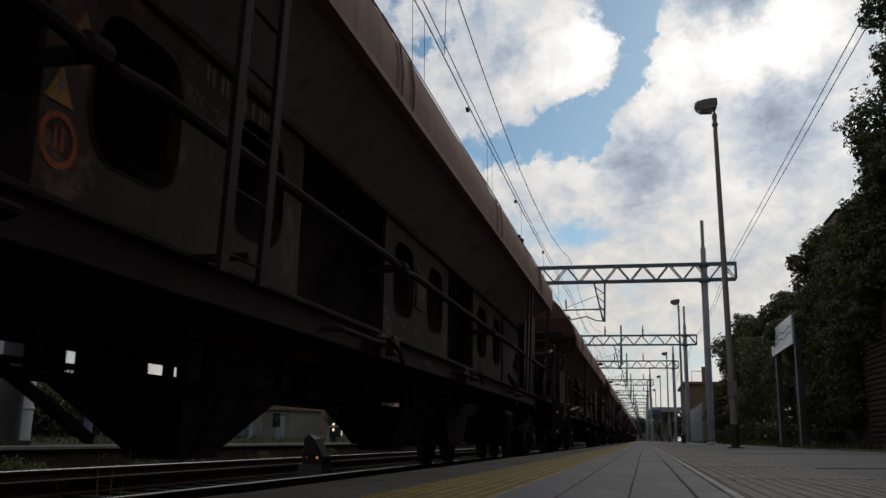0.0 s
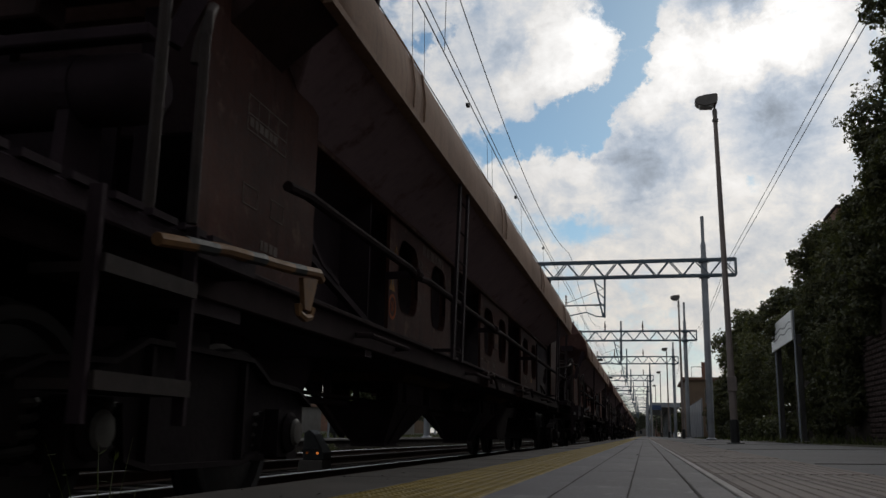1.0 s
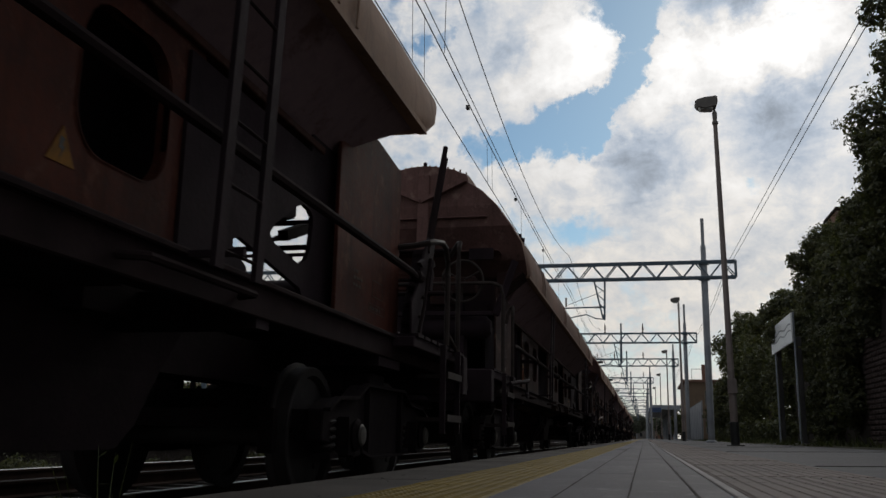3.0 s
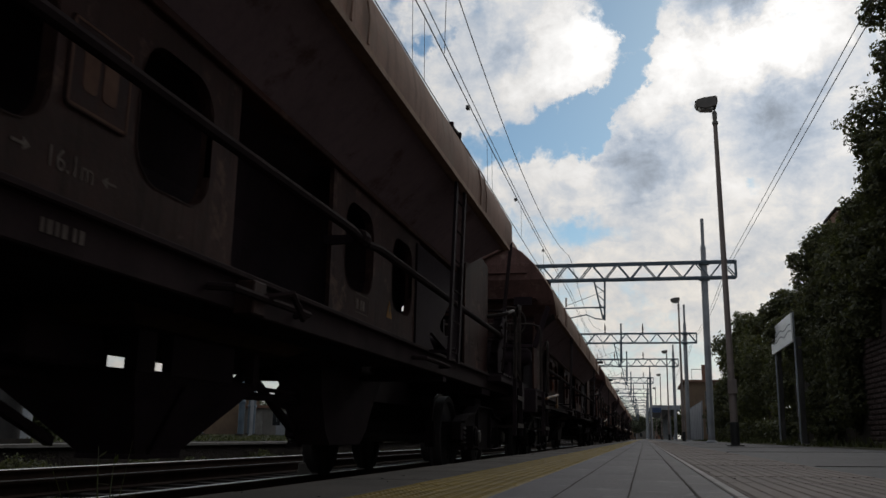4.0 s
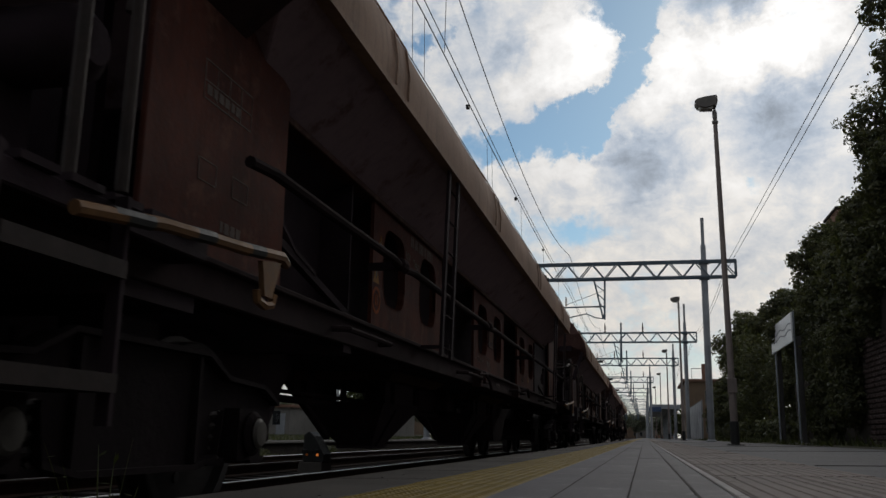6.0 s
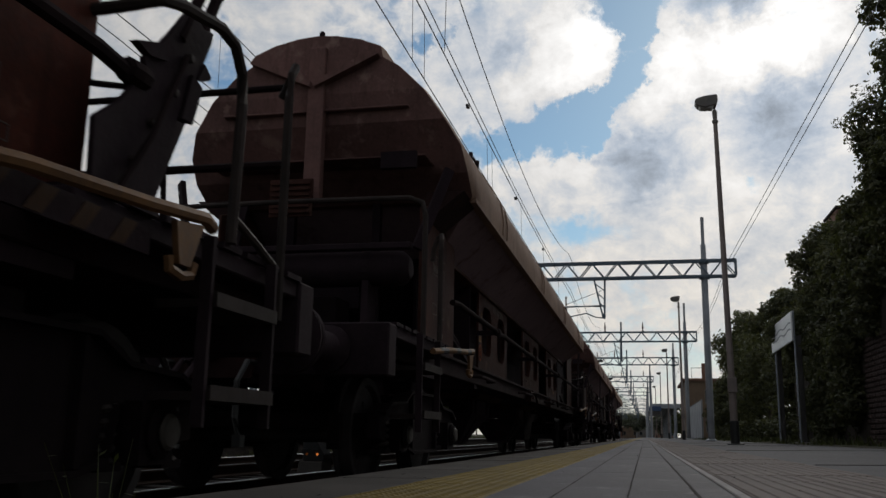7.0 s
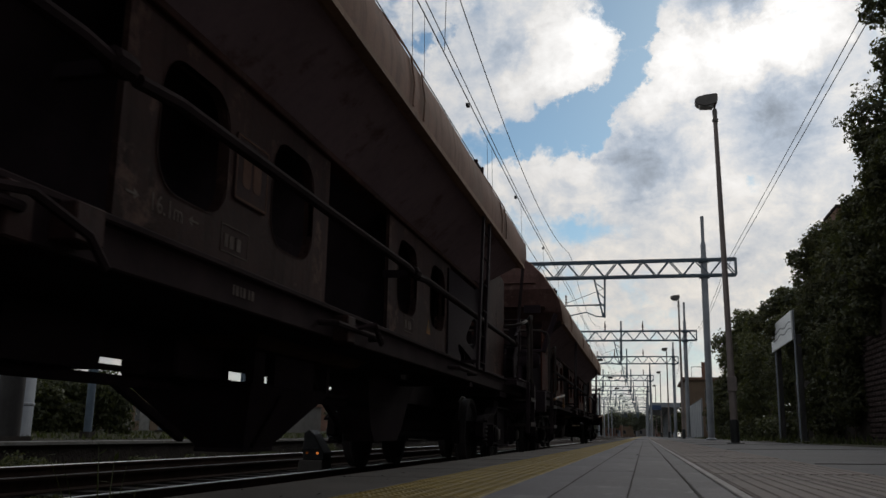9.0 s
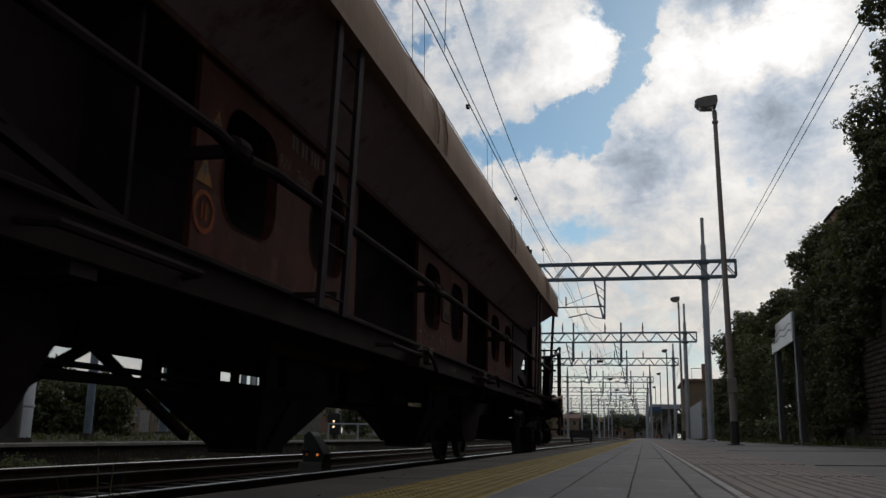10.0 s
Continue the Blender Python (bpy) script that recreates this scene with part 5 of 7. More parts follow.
        for y0, y1 in ((-8.1, -5.25), (-5.2, -1.2), (-1.15, 3.1), (3.15, 9.05)):
            run = Shape().tube([(s * 1.21, y0 + 0.02, 1.76), (s * 1.22, y0 + 0.3, 1.78), (s * 1.22, (y0 + y1) / 2, 1.775), (s * 1.22, y1 - 0.3, 1.78), (s * 1.21, y1, 1.76)], 0.031, 8)
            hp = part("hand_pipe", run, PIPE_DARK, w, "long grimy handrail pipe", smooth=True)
            if y1 < 9:
                part("bracket", Shape().box(min(s * (PANEL_X - 0.01), s * 1.23), max(s * (PANEL_X - 0.01), s * 1.23), y1 - 0.06, y1 - 0.02, 1.74, 1.80), RUST_DARK, hp)
            part("collar", Shape().lathe([(0.03, -0.07), (0.048, -0.06), (0.053, 0.0), (0.048, 0.06), (0.03, 0.07)], "y", (s * 1.22, y1 - 0.06, 1.775), 9), PIPE_DARK, hp)
        for y in (-6.1, -2.2, 1.6, 5.3):
            lt = Shape().tube([(s * 1.13, y - 0.5, 1.12), (s * 1.23, y - 0.45, 1.12), (s * 1.23, y + 0.5, 1.12), (s * 1.13, y + 0.55, 1.12)], 0.02, 7)
            part("grab_rail", lt, PIPE_DARK, w, smooth=True)
        for y0, y1, z0, z1 in ((-1.42, -1.25, 1.08, 1.22), (-1.75, -1.62, 1.02, 1.2), (1.4, 1.55, 1.03, 1.2)):
            part("valve_box", Shape().box(min(s * 1.11, s * 1.22), max(s * 1.11, s * 1.22), y0, y1, z0, z1), RUST, w, "grimy brake changeover valve box", bevel=0.008)
        part("valve_handle", Shape().tube([(s * 1.22, -1.9, 1.15), (s * 1.26, -1.7, 1.17), (s * 1.26, -1.4, 1.10), (s * 1.27, -1.3, 1.0)], 0.018, 6), PIPE_DARK, w, smooth=True)
        part("valve_handle", Shape().tube([(s * 1.2, 1.5, 1.12), (s * 1.33, 1.62, 1.16), (s * 1.33, 1.78, 1.05)], 0.02, 6), PIPE_DARK, w, smooth=True)
    for y in (-PIVOT, PIVOT):
        bogie_parts(w, y)
    for e in (-1, 1):
        end_gear(w, e, plain)
    face_gear(w, bool(wheel), *(wheel or ()))
    rear_gear(w)
    # markings on the platform side
    px = PANEL_X + 0.0015

    def marks(name, widths, h, gap, y, z, x=px, label=""):
        tagged(part(name, bars_mesh(widths, h, gap), STENCIL, w, label, side_pose(x, y, z)), kind="stuff")
    marks("number_mark", [[0.036, 0.036, 0, 0, 0.036, 0.036, 0, 0, 0.036, 0.036, 0.036, 0, 0, 0.036, 0, 0, 0.036, 0.036, 0.036, 0, 0.036]], 0.10, 0.036, -4.05, 2.20, label="row of faded white stencilled marks")
    part("class_mark", text_mesh("RIV", 0.115, STENCIL), None, w, "white stencil lettering RIV", side_pose(px, -4.14, 2.075))
    part("class_mark", text_mesh("Tadgs", 0.095, STENCIL), None, w, "white stencil lettering Tadgs", side_pose(px, -3.84, 2.06))
    length = text_mesh("16.1m", 0.12, STENCIL)
    part("length_mark", length, None, w, "white stencil lettering 16.1m", side_pose(px, -0.42, 1.45))
    for x in (-0.3, 0.24):
        d = 1 if x < 0 else -1
        tip = x + (0.07 if d > 0 else -0.04)
        arrows = Shape().box(x - 0.03, x + 0.06, -0.006, 0.006, 0, 0.0015)
        arrows.add([(tip, 0, 0.001), (tip - d * 0.04, 0.025, 0.001), (tip - d * 0.04, -0.025, 0.001)], [(0, 1, 2)])
        part("arrow_mark", arrows, STENCIL, w, "white arrow mark", side_pose(px, -0.42, 1.45))
    tagged(part("sill_marking", bars_mesh([[0.02, 0.03, 0.02, 0.03, 0, 0.02, 0.03]], 0.05, 0.025), STROKE, w, "", side_pose(1.1215, -0.05, 1.11)), kind="stuff")
    ex = 1.0565
    part("notice_frame", frame_mesh(0.52, 0.2, 0.007, (0.25, 0.5, 0.75)), STENCIL, w, "white ruled load table", side_pose(ex, -8.3, 2.02))
    marks("notice_mark", [[0.05, 0.04, 0.05, 0.05, 0.04, 0.05]], 0.05, 0.025, -8.27, 2.05, ex)
    part("small_frame", frame_mesh(0.18, 0.11, 0.006), STENCIL, w, "small white stencil frame", side_pose(ex, -8.3, 1.62))
    part("small_frame", frame_mesh(0.18, 0.11, 0.006), STENCIL, w, "small white stencil frame", side_pose(ex, -7.95, 1.62))
    marks("tare_row", [[0.03, 0.05, 0.05, 0.05]], 0.055, 0.025, -8.05, 1.42, ex)
    part("small_frame", frame_mesh(0.34, 0.15, 0.008), STROKE, w, "white framed stencil panel", side_pose(px, 3.72, 1.37))
    marks("frame_mark", [[0.05, 0, 0, 0.035, 0.05]], 0.075, 0.028, 3.76, 1.40)
    part("small_frame", frame_mesh(0.32, 0.15, 0.008), STROKE, w, "white framed stencil panel", side_pose(px, 0.12, 1.37))
    marks("frame_mark", [[0.04, 0.05, 0, 0.05]], 0.07, 0.028, 0.16, 1.40)
    part("small_frame", frame_mesh(0.26, 0.13, 0.006), STROKE, w, "faded white ruled square", side_pose(ex, 8.24, 1.495))
    part("small_frame", frame_mesh(0.42, 0.062, 0.005), STROKE, w, "faded white framed line of marks", side_pose(ex, 8.15, 1.375))
    tagged(part("tare_row", bars_mesh([[0.03, 0.03, 0.03, 0, 0, 0.03, 0.03, 0, 0.03]], 0.03, 0.018), STROKE, w, "", side_pose(ex, 8.18, 1.39)), kind="stuff")
    tagged(part("notice_mark", bars_mesh([[0.03, 0.05], [0.05, 0.03, 0.03, 0.04], [0.03, 0.05, 0.05]], 0.022, 0.03), STROKE, w, "", side_pose(ex, 7.78, 1.61)), kind="stuff")
    plate_s = Shape().prism(round_rect(0, 0, 0.42, 0.38, 0.03), "z", 0, 0.012)
    part("maker_plate", plate_s, RUST, w, "raised brown square plate", side_pose(PANEL_X + 0.0005, 0.42, 1.86), bevel=0.004)
    part("plate_frame", frame_mesh(0.40, 0.36, 0.012), FADED, w, "faded square outline on the plate", side_pose(PANEL_X + 0.0128, 0.22, 1.68))
    for x in (0.08, 0.21):
        part("plate_mark", Shape().prism(round_rect(x + 0.05, 0.18, 0.10, 0.2, 0.03), "z", 0, 0.0015), FADED, w, "faded block mark", side_pose(PANEL_X + 0.0128, 0.22, 1.68))
    tri = Shape().prism([(-0.085, -0.06), (0.085, -0.06), (0.0, 0.09)], "z", 0, 0.002)
    part("sign_plate", Shape().box(0.81, 0.9495, 5.62, 5.87, 1.42, 2.2), PANEL, w, "narrow plate carrying warning stickers", bevel=0.005)
    for y, z in ((4.65, 1.50), (-5.02, 2.0), (-5.12, 1.73), (5.75, 1.73), (5.75, 2.05)):
        tb = part("warning_triangle", tri.mesh("warning_triangle", SIGN_YELLOW), None, w, "yellow warning triangle", side_pose(px, y, z))
        part("warning_bolt", Shape().prism([(-0.012, 0.045), (0.016, 0.04), (0.004, 0.01), (0.02, 0.008), (-0.008, -0.045), (0.0, -0.005), (-0.018, -0.002)], "z", 0.002, 0.003), BLACK, tb)
    disc = Shape().loft([[(r * math.cos(a), r * math.sin(a), z) for a in (k * math.pi / 12 for k in range(24))] for r, z in ((0.085, 0), (0.085, 0.002), (0.112, 0.002), (0.112, 0))], cap=False)
    disc.box(-0.03, -0.012, -0.04, 0.05, 0, 0.002).box(0.012, 0.03, -0.04, 0.05, 0, 0.002)
    disc_mesh = disc.mesh("round_mark", SIGN_RED)
    for y, z in ((-4.12, 1.64), (-5.10, 1.53), (5.745, 1.54)):
        part("round_mark", disc_mesh, None, w, "orange-red ringed mark", side_pose(px, y, z))
    return w


first = wagon(False, (0.25, 2.26))
second = wagon(True)
third = wagon(False, (0.70, 2.52))
WAGONS = [first, copy_thing(first, Matrix()), second, third] + [copy_thing(third, Matrix()) for _ in range(6)]


for k, ob in enumerate(WAGONS):
    tone = (2, 1, 0, 2, 0, 1, 2, 0, 1, 2)[k]
    if tone:
        for piece in ob.children:
            if piece.name.startswith(("side_panel", "end_sheet", "roof")) and piece.data.materials[0] in (PANEL, ROOF):
                piece.data = piece.data.copy()
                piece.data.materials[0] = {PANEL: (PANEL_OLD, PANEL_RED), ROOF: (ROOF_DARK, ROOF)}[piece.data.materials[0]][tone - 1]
# the ringed mark stands at one place or another, never at both
for k, wagon_k in enumerate(WAGONS):
    for ob in [c for c in wagon_k.children if c.name.startswith(("round_mark", "warning_triangle"))]:
        y = ob.location.y
        if (k == 4 and y < -4.9) or (k != 4 and -4.2 < y < -4.0):
            for piece in (*ob.children, ob):
                bpy.data.objects.remove(piece)
for ob in WAGONS[5].children:
    if ob.name.startswith(("length_mark", "arrow_mark")):
        ob.location.y += 0.72
    elif ob.name.startswith(("small_frame", "frame_mark")) and abs(ob.location.y - 0.14) < 0.05:
        ob.location.y -= 0.72


def painted_stroke(w, x, path, width=0.03, paint=STENCIL):
    """A hand-painted line on the side, drawn as a flat ribbon."""
    s = Shape()
    rings = []
    for i, (y, z) in enumerate(path):
        a, b = path[max(i - 1, 0)], path[min(i + 1, len(path) - 1)]
        d = Vector((b[0] - a[0], b[1] - a[1])).normalized() * width * (0.7 if i in (0, len(path) - 1) else 1.0) / 2
        rings.append([(x, y - d.y, z + d.x), (x, y + d.y, z - d.x), (x + 0.002, y + d.y, z - d.x), (x + 0.002, y - d.y, z + d.x)])
    part("painted_stroke", s.loft(rings), paint, w, "faded white painted stroke")


painted_stroke(second, PANEL_X + 0.0015, [(4.62, 1.92), (4.48, 1.97), (4.36, 1.90), (4.38, 1.78), (4.50, 1.76), (4.38, 1.72), (4.34, 1.60), (4.44, 1.52), (4.58, 1.54)], 0.04)
painted_stroke(second, PANEL_X + 0.0015, [(4.30, 1.82), (4.52, 1.86), (4.70, 1.84)], 0.03)
painted_stroke(second, PANEL_X + 0.0015, [(5.46, 1.80), (5.54, 1.86), (5.60, 1.78), (5.54, 1.66), (5.45, 1.54), (5.62, 1.53)], 0.03)
painted_stroke(WAGONS[1], 1.0565, [(8.41, 2.18), (8.33, 2.20), (8.24, 2.15), (8.22, 2.04), (8.28, 1.96), (8.35, 1.965)], 0.022, STROKE)
painted_stroke(WAGONS[1], 1.0565, [(8.27, 2.07), (8.38, 2.05), (8.48, 2.01)], 0.02, STROKE)
for y, z in ((8.03, 2.20), (7.99, 2.08), (7.82, 2.07)):
    painted_stroke(WAGONS[1], 1.0565, [(y, z), (y + 0.03, z + 0.01), (y + 0.05, z)], 0.03, STROKE)
# some wagons have lost the lever at their trailing end; one still has its striped plate
for k, wagon_k in enumerate(WAGONS):
    for ob in list(wagon_k.children):
        rear = ob.type == "MESH" and len(ob.data.vertices) and max(v.co.y for v in ob.data.vertices) > 0
        if (ob.name.startswith("lever") and rear and k in (1, 4, 5, 6, 7, 8)) or (ob.name.startswith("hazard_plate") and k != 3):
            for piece in (*ob.children, ob):
                bpy.data.objects.remove(piece)
        elif ob.name.startswith("lever") and k in (5, 6, 8):
            for piece in (ob, *ob.children):
                piece.data = piece.data.copy()
                piece.data.materials[0] = RUST_DARK
            tagged(ob, "sooty dark brake lever bar")
for k, ob in enumerate(WAGONS):
    ob.matrix_basis = pose(AXIS, TAIL_END - EAVE - PITCH_LEN * k, RAIL_Z)
    for y in (-PIVOT - 0.9, -PIVOT + 0.9, PIVOT - 0.9, PIVOT + 0.9):
        if k == 0:
            wheelset_parts(ob, y)
        else:
            src = [c for c in first.children if c.name.startswith("wheelset") and abs(c.location.y - y) < 0.01][0]
            ws = part("wheelset", src.data, None, ob, "dark steel wheelset with polished treads", pose(0, y, 0.46))
            for c in src.children:
                part("wheel", c.data, None, ws, at=c.matrix_basis.copy())


# ---- overhead line ----
def truss_beam(g, x0, x1, zt, depth, wide, step, fine):
    """A lattice beam of four chords with zigzag braces, along x at y = 0."""
    for name, z in (("top_chord", zt), ("bottom_chord", zt - depth)):
        for y in (-wide / 2, wide / 2):
            s = Shape().box(x0, x1, y - 0.035, y + 0.035, z - 0.04, z + 0.04)
            part(name, s, TRUSS, g)
    rest = Shape()
    n = int(round((x1 - x0) / step))
    for y in (-wide / 2, wide / 2):
        for i in range(n):
            a, b = x1 - i * step, x1 - (i + 1) * step
            p, q = (a, y, zt - (0 if i % 2 else depth)), (b, y, zt - (depth if i % 2 else 0))
            if fine and i < 16:
                part("brace", Shape().bar(p, q, 0.045), TRUSS, g)
            else:
                rest.bar(p, q, 0.045)
    if rest.v:
        tagged(part("far_lattice", rest, TRUSS, g), kind="stuff")
    for z in (zt, zt - depth):
        tie = Shape()
        for i in range(0, n + 1, 2):
            if fine and i < 14:
                part("tie", Shape().bar((x1 - i * step, -wide / 2, z), (x1 - i * step, wide / 2, z), 0.035), TRUSS, g)
            else:
                tie.bar((x1 - i * step, -wide / 2, z), (x1 - i * step, wide / 2, z), 0.035)
        tagged(part("tie_lattice", tie, TRUSS, g), kind="stuff")
    for y in (-wide / 2, wide / 2):
        part("end_post", Shape().bar((x1, y, zt), (x1, y, zt - depth), 0.06), TRUSS, g)


def mast(g, x, top, foot, r=0.14):
    s = Shape().lathe([(r, foot), (r, 7.7), (r * 0.78, 7.75), (r * 0.78, 8.3), (r * 0.52, 8.4), (r * 0.52, top)], "z", (x, 0, 0), 14)
    part("mast", s, GALV, g, "tapered grey steel mast", smooth=True)
    for z in (6.82, 7.5):
        part("clamp", Shape().lathe([(r, z), (r + 0.09, z + 0.01), (r + 0.09, z + 0.16), (r, z + 0.17)], "z", (x, 0, 0), 12), TRUSS, g)
    b = Shape().lathe([(r + 0.1, foot), (r + 0.1, foot + 0.06), (r, foot + 0.12)], "z", (x, 0, 0), 12)
    part("mast_base", b, GALV, g)


def dropper(g, x, zb, wire_x, up=0.0):
    """A hanging bracket with a cantilever that holds the contact wire over a track."""
    s = Shape()
    s.bar((x - 0.35, 0, zb + up), (x + 0.02, 0, zb - 1.72), 0.07).bar((x + 0.12, 0, zb + up), (x + 0.08, 0, zb - 1.75), 0.08)
    for i in range(4):
        z = zb - 0.2 - i * 0.4
        s.bar((x - 0.3 + i * 0.08, 0, z), (x + 0.1, 0, z - 0.32), 0.04)
    part("bracket", s, TRUSS, g, "hanging lattice bracket")
    arm = Shape().tube([(x + 0.05, 0, zb - 1.18), (wire_x - 0.5, 0, zb - 1.22)], 0.035, 7)
    arm.tube([(x + 0.08, 0, zb - 1.72), (x - 0.3, 0, zb - 1.68), (x - 0.7, 0, zb - 1.5), (wire_x + 0.1, 0, zb - 1.66)], 0.028, 6)
    arm.tube([(x, 0, zb - 0.5), (wire_x, 0, zb - 1.1)], 0.012, 5)
    part("cantilever", arm, TRUSS, g, smooth=True)
    ins = Shape()
    for dz in (0.0,):
        for k in range(6):
            ins.lathe([(0.02, k * 0.07), (0.06, k * 0.07 + 0.02), (0.02, k * 0.07 + 0.06)], "z", (wire_x, 0, zb - 1.15), 10)
    for k in range(5):
        ins.lathe([(0.02, k * 0.06), (0.055, k * 0.06 + 0.02), (0.02, k * 0.06 + 0.05)], "x", (x - 0.35, 0, zb - 1.2), 10)
    part("insulator", ins, INSULATOR, g, "ribbed brown insulators")


def gantries():
    rows = [(38.5, 4.0, 2.70, 9.55, True), (65.2, 3.85, 3.05, 9.7, True), (86.7, 3.35, 2.9, 9.0, True), (113.9, 1.3, 0.9, 9.2, False)]
    rows += [(113.9 + 26.5 * k, 1.2 - 0.12 * k, 0.7, 9.0 + 0.3 * (k % 2), False) for k in range(1, 9)]
    for i, (y, end, mx, top, fine) in enumerate(rows):
        zt = 7.62
        g = thing("catenary_gantry", "blue-grey lattice gantry over the tracks on steel masts", "gantry", "gantries over the tracks", at=pose(0, y, 0))
        truss_beam(g, end - 35.2, end, zt, 0.68, 0.45, 0.55, fine)
        mast(g, mx, top, 0.03)
        mast(g, -9.4, top - 0.4, -0.1)
        mast(g, end - 34.0, top, -0.2)
        dropper(g, -1.62, zt - 0.7, AXIS - 0.15)
        dropper(g, -5.1, zt - 0.7, NEXT_AXIS - 0.1)
        if i:
            for x in (-1.45, -4.9, -15.2):
                part("hanger_post", Shape().bar((x, 0, zt + 0.75), (x, 0, zt - 2.1), 0.12), TRUSS, g)
            for x in (0.1, -2.6, -5.7):
                part("spike_insulator", Shape().lathe([(0.02, zt), (0.07, zt + 0.1), (0.03, zt + 0.2), (0.07, zt + 0.3), (0.02, zt + 0.75)], "z", (x, 0, 0), 8), INSULATOR, g)
        if i >= 2:
            part("number_sign", Shape().box(-4.3, -3.7, -0.3, -0.26, zt - 0.45, zt - 0.22), BLACK, g, "dark flat sign under the beam")


def span(path_fn, y0, y1, n, r, name, label, group):
    s = Shape().tube([path_fn(y0 + (y1 - y0) * i / n) for i in range(n + 1)], r, 5)
    return solo(name, s, WIRE, label, "wire", group)


def wires():
    grp = "overhead wires"
    knots = [-14.0, 12.0, 38.5, 65.2, 86.7, 113.9, 140.4, 166.9, 193.4]

    def sag(y, depth):
        for a, b in zip(knots, knots[1:]):
            if a <= y <= b:
                q = (y - a) / (b - a)
                return depth * 4 * q * (1 - q)
        return 0.0
    for axis in (AXIS, NEXT_AXIS):
        z_c, z_m = 5.30, 6.36
        span(lambda y: (axis + 0.02, y, z_c), -10, 190, 40, 0.008, "contact_wire", "thin dark contact wire above the track", grp)
        span(lambda y: (axis - 0.01, y, z_m - sag(y, 0.15)), -10, 190, 120, 0.010, "messenger_wire", "thin dark messenger wire above the track", grp)
        span(lambda y: (axis + 0.05, y, z_m + 0.12 - sag(y, 0.25)), -10, 190, 120, 0.008, "messenger_wire", "thin dark messenger wire above the track", grp)
        for y in (5.9, 11.1, 11.8, 17.3, 17.9, 22.6, 28.0, 33.2, 43.0, 48.5, 54.0, 59.5):
            solo("dropper_wire", Shape().tube([(axis, y, z_m - sag(y, 0.15)), (axis + 0.02, y, z_c)], 0.004, 4), WIRE, "short dropper wire between messenger and contact wire", "wire", "dropper wires")
        for k in range(5):
            y = 9.0 + k * 6.5
            solo("wire_clamp", Shape().box(axis - 0.09, axis - 0.03, y - 0.06, y + 0.06, z_m - sag(y, 0.15) - 0.03, z_m - sag(y, 0.15) + 0.03), WIRE, "small dark clamp on the messenger wire", "clamp", "wire clamps")
    span(lambda y: (-3.0, y, 8.05 - sag(y, 1.0)), -10, 113, 80, 0.010, "feeder_wire", "thin dark feeder wire high over the track", grp)
    solo("dropper_wire", Shape().tube([(-3.03, 13.17, 7.80), (-3.05, 13.18, 6.36)], 0.006, 4), WIRE, "short jumper wire between feeder and messenger wire", "wire", "dropper wires")
    for dx, dz in ((0.0, 0.0), (0.07, -0.13)):
        span(lambda y: (3.62 + dx, y, 7.46 + dz - (0.0235 * (38.5 - y) if y < 38.5 else sag(y, 0.5))), -12, 113, 80, 0.009, "feeder_wire", "thin dark feeder wire beside the masts", grp)
    for x, z in ((-9.2, 7.2), (-9.5, 7.0), (-13.5, 5.05), (-13.5, 6.3), (-17.6, 5.05), (-17.6, 6.3)):
        span(lambda y: (x, y, z - sag(y, 0.3)), -8, 180, 80, 0.010, "yard_wire", "thin dark wire over the yard tracks", grp)


